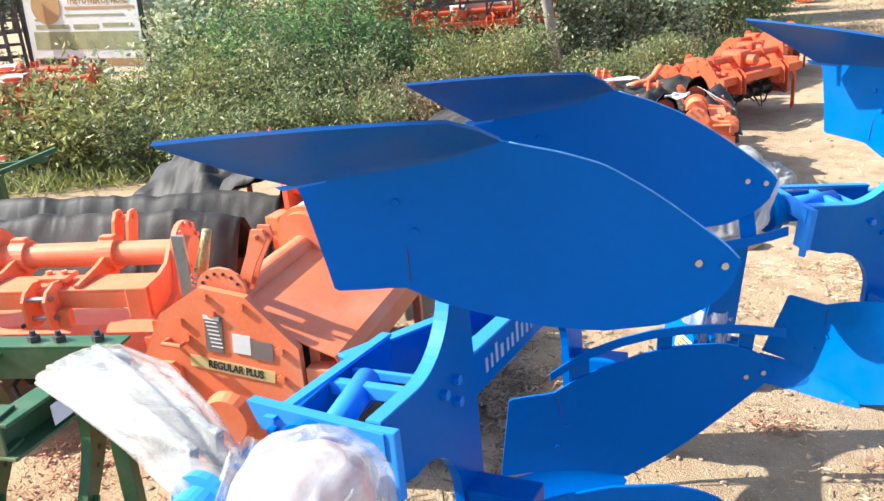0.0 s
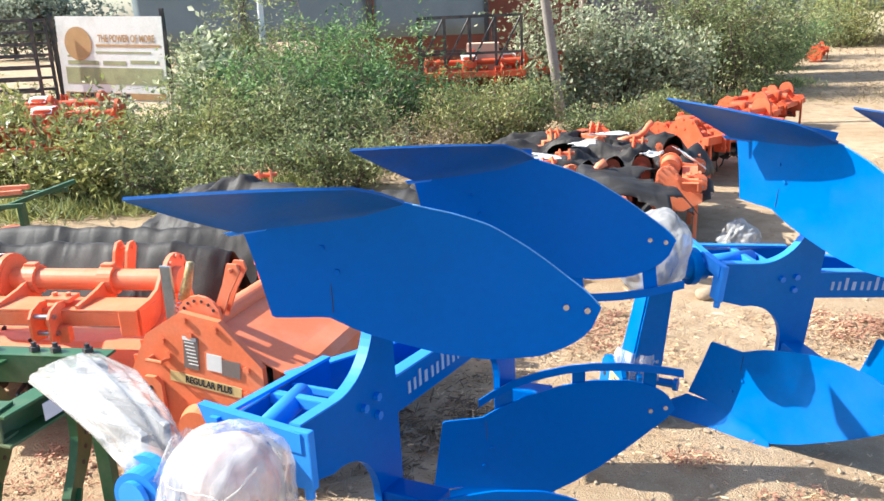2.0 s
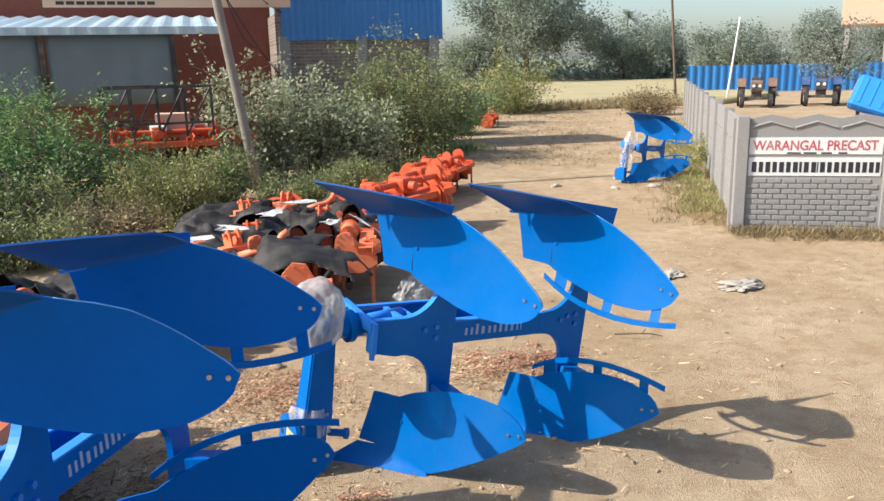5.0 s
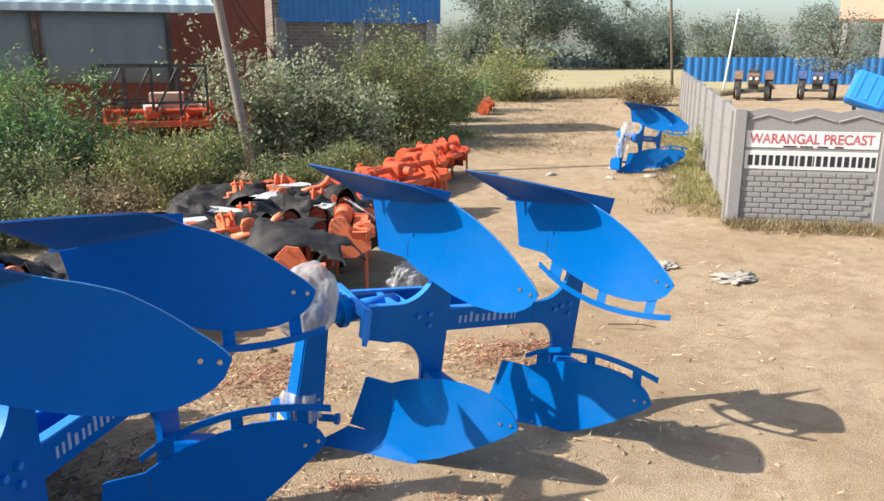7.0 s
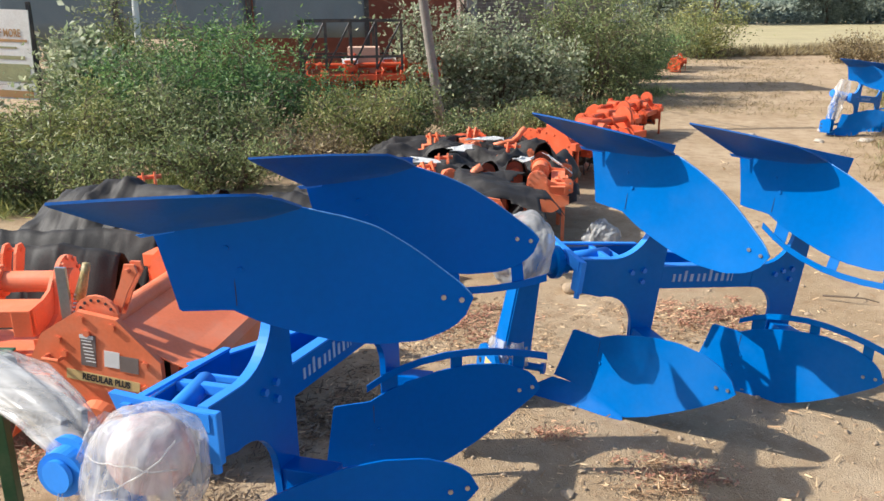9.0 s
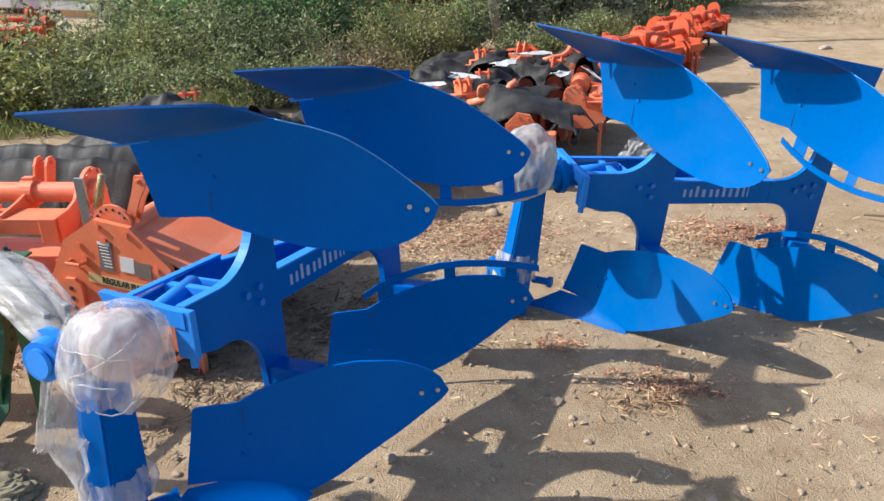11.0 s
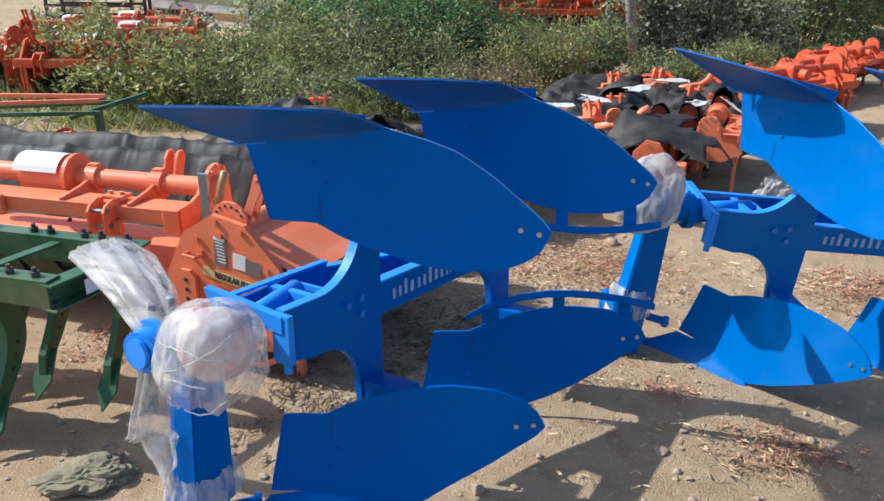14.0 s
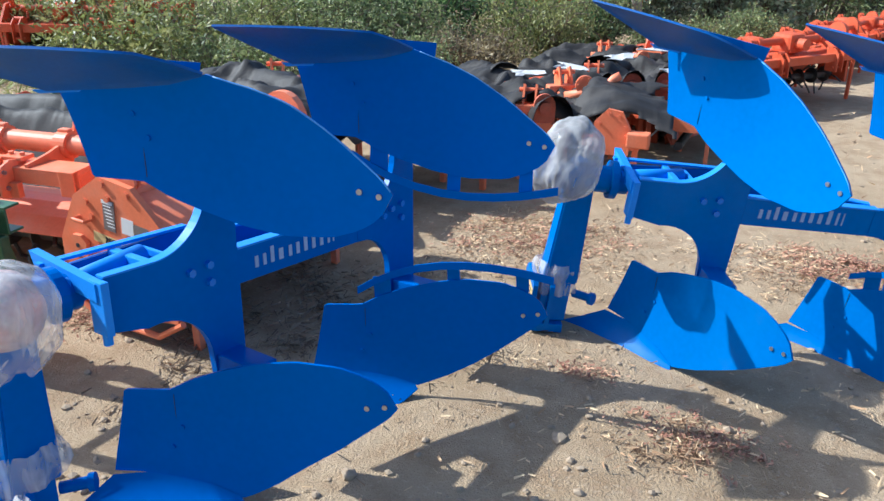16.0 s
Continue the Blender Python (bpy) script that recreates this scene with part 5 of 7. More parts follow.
for x, y, z, yaw, kind in ((1.33, 6.44, 0.52, 6, "plate"), (1.59, 6.54, 0.53, -4, "plate"), (1.88, 6.74, 0.60, -12, "plate"), (0.72, 5.46, 0.52, 16, "plate"), (1.18, 5.26, 0.49, -10, "octagon"), (0.95, 6.18, 0.60, 10, "flange"), (1.02, 6.12, 0.56, -4, "hook"), (0.82, 6.30, 0.58, 25, "bracket"), (0.98, 7.05, 0.52, 0, "bracket"), (1.42, 8.30, 0.50, 30, "flange"), (1.75, 7.80, 0.52, -20, "bracket"), (1.05, 9.10, 0.42, 15, "bracket"), (1.50, 9.50, 0.44, -30, "bracket"), (2.0, 9.20, 0.46, 20, "hook"), (0.58, 5.58, 0.56, 0, "bracket"), (-0.84, 4.06, 0.74, 70, "plate"), (0.12, 5.15, 0.56, -20, "bracket"), (-1.45, 5.70, 0.66, 20, "bracket"), (-0.60, 4.75, 0.66, 40, "flange")):
    machine_ends(x, y, z, yaw, kind)


def paper(x, y, z, sx, sy, yaw, tx, ty):
    bm = bmesh.new()
    rows = [[(sx * (i / 4 - 0.5) + 0.35 * sx * noise.noise((i * 0.6 + x * 5, j * 0.5, y * 7)), sy * (j / 4 - 0.5) + 0.7 * sy * noise.noise((i * 0.5 + y * 5, j * 0.6, x * 7)), 0.03 * noise.noise((i * 0.9 + x * 9, j * 0.9 + y * 9, 1))) for i in range(5)] for j in range(5)]
    sheet(bm, rows, 0.003, (0, 0, 1))
    ob = part("paper_sheet", bm, M_SCRAP)
    ob.matrix_world = pose(x, y, z, tx, ty, yaw)
    return tagged(ob, "crumpled white plastic sheet lying on the tarpaulin", "plastic sheet", "loose white sheets")


for a in ((0.46, 6.50, 0.62, 0.26, 0.13, -12, 10, 0), (0.80, 7.05, 0.58, 0.30, 0.11, -15, 8, 5), (1.22, 7.65, 0.59, 0.26, 0.16, 10, 12, 0), (1.60, 8.85, 0.50, 0.40, 0.13, 0, 10, 0), (1.95, 6.45, 0.66, 0.20, 0.22, 60, 30, 22), (1.62, 6.30, 0.72, 0.18, 0.06, 5, 15, 0), (0.05, 4.95, 0.68, 0.20, 0.12, 10, 15, 0)):
    paper(*a)


# ---------------- plastic wrapping ----------------
def wrap_blob(name, m, rad, seed, mt, label, fold=0.12, sub=4):
    bm = bmesh.new()
    bmesh.ops.create_icosphere(bm, subdivisions=sub, radius=1.0)
    for v in bm.verts:
        p = v.co.normalized()
        k = 1 + fold * noise.noise(p * 1.7 + Vector((seed, 0, 0)))
        tw = p + Vector((0.3 * noise.noise(p * 2 + Vector((0, 0, seed))), 0.3 * noise.noise(p * 2 + Vector((seed, 9, 0))), 0))
        for fq, am in ((2.2, 0.34), (4.8, 0.18)):
            k -= fold * am * 2.2 * abs(noise.noise(Vector((tw.x * fq, tw.y * fq * 1.6, tw.z * fq + seed)))) ** 0.8
        v.co = Vector((p.x * rad[0], p.y * rad[1], p.z * rad[2])) * k
    ob = part(name, bm, mt, smooth=True)
    ob.matrix_world = m
    return tagged(ob, label, "plastic wrap", "plastic wrapping")


def film_bag(m, rx, ry, top, hem, seed, mt, label):
    """A bag of film pulled over a part: smooth tight crown, pleated sides and a ragged gathered hem."""
    bm = bmesh.new()
    na, nh = 120, 40
    rows = []
    for j in range(nh + 1):
        f = j / nh
        r = []
        for i in range(na):
            a = math.tau * i / na
            ca, sa = math.cos(a), math.sin(a)
            drop = hem * (1 + 0.30 * noise.noise((ca * 1.3 + seed, sa * 1.3, 0.5)) + 0.10 * noise.noise((ca * 5 + seed, sa * 5, 2.5)))
            if f < 0.45:
                b = f / 0.45 * math.pi / 2
                k, z = math.sin(b) ** 0.85, top * math.cos(b) ** 0.9
            else:
                g = (f - 0.45) / 0.55
                k, z = 1.0 + 0.05 * math.sin(g * math.pi) - 0.30 * max(g - 0.45, 0) ** 1.5 / 0.41, -drop * g
            fold = min(f / 0.5, 1.0) ** 1.5
            k *= 1 + fold * (0.09 * noise.noise((ca * 1.9 + seed, sa * 1.9, f * 1.2)) - 0.10 * abs(noise.noise((ca * 3.2 + seed, sa * 3.2, f * 0.9 + 3))) - 0.045 * abs(noise.noise((ca * 9, sa * 9 + seed, f * 1.1))))
            k -= 0.05 * abs(noise.noise((ca * k * 3 + seed, sa * k * 3, z * 22)))
            z += 0.012 * noise.noise((ca * k * 3, sa * k * 3 + seed, f * 3))
            r.append(bm.verts.new((ca * k * rx, sa * k * ry, z)))
        rows.append(r)
    for a, b in zip(rows, rows[1:]):
        for i in range(na):
            bm.faces.new((a[i], a[(i + 1) % na], b[(i + 1) % na], b[i]))
    bm.faces.new(rows[0])
    ob = part("plastic_wrap", bm, mt, smooth=True)
    ob.matrix_world = m
    return tagged(ob, label, "plastic wrap", "plastic wrapping")


P1, P2 = PLOUGH_1, PLOUGH_2
film_bag(P1 @ pose(-0.775, 0.53, 0.105, 6, 8, 0), 0.150, 0.150, 0.125, 0.155, 3.1, M_FILM, "clear stretch film bag pulled over the plough headstock")
wrap_blob("wrapped_coupling", P1 @ pose(-0.765, 0.535, 0.10, 0, 0, 0), (0.105, 0.118, 0.108), 6.6, M_PINK, "pinkish grey packed coupling inside clear film", 0.05)
# twisted strands of the same film, loosely looped round the bag
for k, (b0, b1, z0, z1, sag) in enumerate(((-65, 50, 0.115, 0.135, 0.02), (-70, -15, 0.03, -0.02, -0.03), (-40, 62, 0.045, 0.01, 0.03), (-75, 20, 0.17, 0.06, 0.0), (20, 80, 0.12, -0.06, 0.0))):
    bm = bmesh.new()
    pts = []
    for i in range(17):
        f = i / 16
        b = radians(b0 + (b1 - b0) * f)
        z = z0 + (z1 - z0) * f + sag * math.sin(f * math.pi) + 0.008 * noise.noise((f * 6, k, 0.5))
        r = 0.153 - 0.9 * max(z - 0.13, 0)
        pts.append((-0.775 - r * math.cos(b), 0.53 + r * math.sin(b), z))
    pipe(bm, pts, 0.0028, 6, 0.0015)
    ob = part("film_strand", bm, M_FILM_ARM, smooth=True)
    ob.matrix_world = P1
    tagged(ob, "twisted strand of clear film looped round the headstock", "film strand", "film strands")
wrap_blob("grey_plastic_wrap", P2 @ pose(-0.765, 0.66, 0.115, 0, 12, 0), (0.15, 0.17, 0.20), 5.7, M_BAG, "dusty grey plastic wrapped round the plough headstock", 0.13, 5)
wrap_blob("grey_parcel", pose(2.26, 5.95, 0.08, 0, 0, 20), (0.17, 0.14, 0.16), 8.2, M_BAG, "grey plastic-wrapped parcel lying beside the tillers", 0.30, 5)
wrap_blob("white_sack", pose(5.5, 5.65, -0.08, 0, 0, 10), (0.28, 0.17, 0.035), 9.1, M_CLOTH, "flattened pale sack lying on the dirt", 0.7, 5)
wrap_blob("white_sack", pose(5.1, 6.25, -0.08, 0, 0, 40), (0.17, 0.12, 0.03), 11.3, M_CLOTH, "small pale rag lying on the dirt", 0.7, 5)


def film_sheet(m, path, width, seed, label, flat=0.75, mt=None):
    """A gathered sleeve of stretch film along a path."""
    bm = bmesh.new()
    pts = [Vector(p) for p in path]
    fine = []
    for k in range((len(pts) - 1) * 5 + 1):
        i, f = min(k // 5, len(pts) - 2), k / 5 - min(k // 5, len(pts) - 2)
        fine.append((pts[i].lerp(pts[i + 1], f), width[i] + (width[i + 1] - width[i]) * f))
    rows = []
    for k, (p, wd) in enumerate(fine):
        t = (fine[min(k + 1, len(fine) - 1)][0] - fine[max(k - 1, 0)][0]).normalized()
        q = t.to_track_quat("Z", "Y")
        r = []
        for i in range(80):
            a = math.tau * i / 80
            ca, sa = math.cos(a), math.sin(a)
            rr = wd * (1.14 + 0.22 * noise.noise((ca * 1.8 + seed, sa * 1.8, k * 0.04)) - 0.34 * abs(noise.noise((ca * 2.5 + seed, sa * 2.5, k * 0.035))) - 0.13 * abs(noise.noise((ca * 7 + seed, sa * 7, k * 0.03))))
            r.append(p + q @ Vector((ca * rr, sa * rr * flat, 0)))
        rows.append([bm.verts.new(v) for v in r])
    for a, b in zip(rows, rows[1:]):
        for i in range(80):
            bm.faces.new((a[i], a[(i + 1) % 80], b[(i + 1) % 80], b[i]))
    ob = part("stretch_film", bm, mt or M_FILM, smooth=True)
    ob.matrix_world = m
    return tagged(ob, label, "plastic wrap", "plastic wrapping")


film_sheet(P1, [(-0.60, 1.33, 0.20), (-0.61, 1.30, 0.20), (-0.66, 1.10, 0.19), (-0.73, 0.90, 0.16), (-0.78, 0.76, 0.10), (-0.80, 0.72, 0.0)], [0.065, 0.100, 0.110, 0.092, 0.07, 0.05], 2.2, "clear stretch film wrapped round the raised hitch arm", 0.48, M_FILM_ARM)
film_sheet(P1, [(-0.77, 0.68, 0.17), (-0.79, 0.73, 0.05), (-0.80, 0.79, -0.12), (-0.80, 0.83, -0.26), (-0.78, 0.83, -0.38), (-0.75, 0.81, -0.54)], [0.06, 0.080, 0.075, 0.080, 0.060, 0.035], 4.1, "clear stretch film hanging in folds from the headstock", 0.4)
film_sheet(P1, [(-0.69, 0.77, -0.53), (-0.69, 0.77, -0.49), (-0.69, 0.77, -0.45), (-0.69, 0.77, -0.41)], [0.11, 0.125, 0.12, 0.105], 6.4, "clear stretch film wound round the headstock foot", 0.8)
film_sheet(P2, [(-0.70, 0.77, -0.56), (-0.70, 0.77, -0.50), (-0.70, 0.77, -0.44), (-0.70, 0.77, -0.40)], [0.095, 0.09, 0.10, 0.09], 7.9, "torn clear stretch film round the headstock foot", 0.8)
film_sheet(P1, [(-0.76, 0.63, -0.50), (-0.81, 0.63, -0.58), (-0.83, 0.66, -0.67), (-0.83, 0.74, -0.725), (-0.81, 0.81, -0.745)], [0.03, 0.045, 0.05, 0.045, 0.03], 9.4, "loose end of clear film beside the headstock foot", 0.5)
for dx in (-0.035, 0.035):
    bm = bmesh.new()
    d = Vector((-0.605 + dx, 1.30, 0.20)) - Vector((-0.745 + dx, 0.80, 0.12))
    q = Matrix.Translation(Vector((-0.675 + dx, 1.05, 0.165))) @ d.to_track_quat("X", "Z").to_matrix().to_4x4()
    box(bm, (d.length, 0.020, 0.085), q, 0.004)
    part("hitch_arm", bm, M_GREYBAG, plough_a, "hitch arm wrapped in pale packing")
bm = bmesh.new()
rod(bm, (-0.68, 1.26, 0.195), (-0.53, 1.26, 0.195), 0.028, 14)
part("hitch_pin", bm, M_GREYBAG, plough_a)


# ---------------- green cultivator ----------------
def cultivator(m):
    c = thing("cultivator", m, "dark green spring-tine cultivator frame beside plastic-wrapped plough", "cultivator")

    def channel(name, a, b, w=0.075, h=0.095):
        """A steel channel: a top flange over a deep web, with a lower lip."""
        a, b = Vector(a), Vector(b)
        d = b - a
        q = Matrix.Translation((a + b) / 2) @ d.to_track_quat("X", "Z").to_matrix().to_4x4()
        bm = bmesh.new()
        box(bm, (d.length, w, 0.010), q, 0.002)
        box(bm, (d.length, 0.010, h), q @ Matrix.Translation((0, -w / 2 + 0.005, -h / 2 - 0.0052)), 0.002)
        box(bm, (d.length, w, 0.010), q @ Matrix.Translation((0, 0, -h - 0.005)), 0.002)
        return part(name, bm, M_GREEN, c)

    rear = (Vector((-2.0, 0.23, 0.80)), Vector((0.10, 0.03, 0.80)))
    front = (Vector((-2.0, -0.16, 0.798)), Vector((-0.05, -0.36, 0.798)))
    b1 = channel("rear_beam", rear[0], rear[1])
    b2 = channel("front_beam", front[0], front[1])
    channel("side_beam", (0.05, 0.0, 0.788), (-0.06, -0.40, 0.788))
    for x in (-0.30, -0.95, -1.6):
        bm = bmesh.new()
        p, q = rear[0].lerp(rear[1], (x + 2.0) / 2.1), front[0].lerp(front[1], (x + 2.0) / 2.1)
        d = q - p
        box(bm, (d.length, 0.05, 0.012), Matrix.Translation((p + q) / 2 + Vector((0, 0, -0.02))) @ d.to_track_quat("X", "Z").to_matrix().to_4x4(), 0.002)
        part("cross_bar", bm, M_GREEN, c)
    for (a, b, beam) in ((rear[0], rear[1], b1), (front[0], front[1], b2)):
        for k in (0.40, 0.44, 0.60, 0.64, 0.74, 0.78, 0.86, 0.90, 0.96):
            p = a.lerp(b, k)
            bm = bmesh.new()
            rod(bm, p + Vector((0, 0, 0.004)), p + Vector((0, 0, 0.024)), 0.018, 6)
            rod(bm, p + Vector((0, 0, 0.02)), p + Vector((0, 0, 0.040)), 0.009, 8)
            part("bolt", bm, M_DARKMETAL, beam)
    # forged C-shaped tines with bolt holes and pointed shovels
    # the outer tines are unseen, added to cast shadow bands on the ground
    for x, y in ((-0.16, 0.05), (-0.50, 0.08), (-0.72, 0.10), (-0.90, 0.12), (-1.05, 0.13), (-1.30, 0.15), (-0.45, -0.30), (-0.62, -0.28), (-0.78, -0.27), (-1.00, -0.25), (-1.18, -0.23), (-1.35, -0.22)):
        outer = [(y + 0.04 + 0.17 * math.sin(math.pi * k / 10), 0.70 - 0.50 * k / 10) for k in range(11)]
        inner = [(y - 0.04 + 0.13 * math.sin(math.pi * k / 10), 0.70 - 0.48 * k / 10) for k in range(11)]
        bm = bmesh.new()
        plate(bm, outer + [(y - 0.06, 0.12)] + inner[::-1], 0.034, Matrix.Translation((x, 0, 0)) @ YZ)
        tn = part("tine", bm, M_GREEN, c)
        for k in (6, 7, 8):
            bm = bmesh.new()
            rod(bm, (x + 0.016, (outer[k][0] + inner[k][0]) / 2, outer[k][1]), (x + 0.019, (outer[k][0] + inner[k][0]) / 2, outer[k][1]), 0.010, 10)
            part("bolt_hole", bm, M_INK, tn)
        bm = bmesh.new()
        plate(bm, [(-0.045, 0.02), (0.0, -0.07), (0.045, 0.02), (0.032, 0.17), (-0.032, 0.17)], 0.014, Matrix.Translation((x, y - 0.08, 0.09)) @ Matrix.Rotation(radians(-38), 4, "X") @ XZ)
        part("shovel", bm, M_GREEN, tn)
    for x, y in ((0.02, 0.02), (-1.9, 0.2), (-1.9, -0.16)):
        bm = bmesh.new()
        boxat(bm, (x - 0.025, y - 0.025, 0.0), (x + 0.025, y + 0.025, 0.70), 0.004)
        part("stand_leg", bm, M_GREEN, c)
    bm = bmesh.new()
    box(bm, (0.12, 0.003, 0.06), Matrix.Translation((0.030, -0.215, 0.735)) @ Matrix.Rotation(radians(74.6), 4, "Z"))
    part("maker_label", bm, M_LABEL, c, "white printed maker label")
    return c


cult = cultivator(pose(-1.13, 2.19, 0.0))


def harrow_frame(m):
    f = thing("harrow_frame", m, "thin red and green angle-iron harrow frame behind tarpaulin", "harrow frame")
    for name, a, b2, mt in (("red_bar", (-1.5, 0.35, 0.82), (0.0, 0.30, 0.88), M_ORANGE), ("red_bar", (-1.5, -0.05, 0.80), (0.0, 0.20, 0.86), M_ORANGE), ("green_bar", (-1.5, -0.25, 0.74), (0.15, -0.02, 0.80), M_GREEN), ("green_bar", (-0.10, -0.10, 0.76), (0.35, 0.40, 0.90), M_GREEN), ("green_bar", (-1.3, 0.30, 0.72), (0.30, 0.35, 0.84), M_GREEN)):
        d = Vector(b2) - Vector(a)
        bm = bmesh.new()
        box(bm, (d.length, 0.035, 0.035), Matrix.Translation((Vector(a) + Vector(b2)) / 2) @ d.to_track_quat("X", "Z").to_matrix().to_4x4(), 0.003)
        part(name, bm, mt, f)
    for x, y in ((-1.4, 0.3), (-0.05, 0.25), (-1.4, -0.2), (0.1, 0.0)):
        bm = bmesh.new()
        boxat(bm, (x - 0.018, y - 0.018, 0.2), (x + 0.018, y + 0.018, 0.80))
        part("leg", bm, M_GREEN, f)
    return f


harrow_frame(pose(-3.50, 5.55, -0.20, 0, 0, -2))


# ---------------- precast wall ----------------
WX, WY = Vector((0.883, -0.47, 0)), Vector((0.525, 0.851, 0))
CORNER = Vector((7.13, 7.91, -0.12))
WALL_H, BAY = 1.48, 1.745
WXA, WYA = math.degrees(math.atan2(WX.y, WX.x)), math.degrees(math.atan2(WY.y, WY.x))
wall = new("precast_wall")
wall.matrix_world = Matrix.Translation(CORNER)
tagged(wall, "grey precast concrete compound wall with painted sign", "wall", kind="structure")


def wbox(name, o, yaw, lo, hi, mt, bevel=0.006, parent=None):
    bm = bmesh.new()
    boxat(bm, lo, hi, bevel)
    ob = part(name, bm, mt, parent or wall)
    if parent is None:
        ob.matrix_local = Matrix.Translation(o) @ Matrix.Rotation(radians(yaw), 4, "Z")
    return ob


for i in range(4):
    wbox("post", WX * BAY * i, WXA, (-0.07, -0.07, 0), (0.07, 0.07, WALL_H), M_CONCRETE)
wbox("post", WY * 0.16 - WX * 0.05, WYA, (-0.055, -0.055, 0), (0.055, 0.055, WALL_H - 0.03), M_CONCRETE)
for i in range(1, 11):
    wbox("post", WY * 2.1 * i, WYA, (-0.07, -0.07, 0), (0.07, 0.07, WALL_H), M_CONCRETE)
for i in range(10):
    for c in range(4):
        wbox("panel", WY * (2.1 * i), WYA, (0.06, -0.022, 0.02 + 0.36 * c), (2.04, 0.022, 0.36 + 0.36 * c), M_CONCRETE)
for i in range(3):
    o = WX * (BAY * i)
    for lo, hi in ((0.02, 0.75), (0.76, 1.20)):
        wbox("panel", o, WXA, (0.06, -0.02, lo), (BAY - 0.06, 0.02, hi), M_CONCRETE)
    bm = bmesh.new()
    wide = BAY - 0.12
    plate(bm, [(0.06, 1.21), (BAY - 0.06, 1.21)] + [(BAY - 0.06 - wide * k / 6, WALL_H - 0.035 + (0.055 if k % 2 else 0.0)) for k in range(7)], 0.04, XZ)
    pn = part("panel", bm, M_CONCRETE, wall)
    pn.matrix_local = Matrix.Translation(o) @ Matrix.Rotation(radians(WXA), 4, "Z")
    # wavy mouldings on the top panel
    for k in range(3):
        bm = bmesh.new()
        x0 = 0.08 + k * 0.54
        pts = [(x0 + 0.50 * j / 8, -0.024, 1.335 + 0.075 * (1 - abs(j / 4 - 1))) for j in range(9)]
        pipe(bm, pts, 0.016, 6)
        part("moulding", bm, M_CONCRETE, pn)


def wall_sign(i, z0, z1, name):
    ob = wbox(name, WX * (BAY * i), WXA, (0.09, -0.028, z0), (BAY - 0.10, -0.0205, z1), M_WHITE, 0.001)
    return ob


s1 = wall_sign(0, 1.005, 1.215, "sign_board")
s2 = wall_sign(0, 0.735, 0.965, "number_board")
TM = Matrix(((1, 0, 0, 0), (0, 0, -1, -0.0295), (0, 1, 0, 0), (0, 0, 0, 1)))
text_mesh("lettering", "WARANGAL PRECAST", 0.17, Matrix.Translation((BAY / 2 - 0.01, 0, 1.11)) @ TM, M_REDINK, s1, bold=0.004, width=1.46)
for k, wd in enumerate((0.16, 0.15, 0.12, 0.10)):
    bm = bmesh.new()
    box(bm, (wd, 0.004, 0.018), Matrix.Translation((0.62 + 0.19 * k, -0.030, 1.022)))
    part("small_print_bar", bm, M_INK, s1)
x = 0.13
for wd in (0.10, 0.09, 0.10, 0.09, 0.10, 0.09, 0.10, 0.05, 0.10, 0.10, 0.02, 0.10, 0.09, 0.10, 0.09, 0.10, 0.09, 0.09, 0.09, 0.08):
    bm = bmesh.new()
    box(bm, (wd * 0.55, 0.004, 0.13), Matrix.Translation((x + wd / 2 - 0.02, -0.030, 0.845)))
    part("number_bar", bm, M_INK, s2)
    x += wd * 0.86
# raised brick pattern on the lower panels
bm = bmesh.new()
boxat(bm, (-0.078, -0.012, -0.028), (0.078, 0.004, 0.028), 0.006)
brick_me = None
for i in range(2):
    for r in range(10):
        nb = 9
        for k in range(nb):
            off = 0.09 if r % 2 else 0.0
            xx = 0.15 + off + k * 0.175
            if xx > BAY - 0.14:
                continue
            if brick_me is None:
                ob = part("brick", bm, M_CONCRETE, wall)
                brick_me = ob.data
            else:
                ob = new("brick", brick_me)
                ob.parent = wall
            ob.matrix_local = Matrix.Translation(WX * (BAY * i)) @ Matrix.Rotation(radians(WXA), 4, "Z") @ Matrix.Translation((xx, -0.021, 0.06 + r * 0.068))


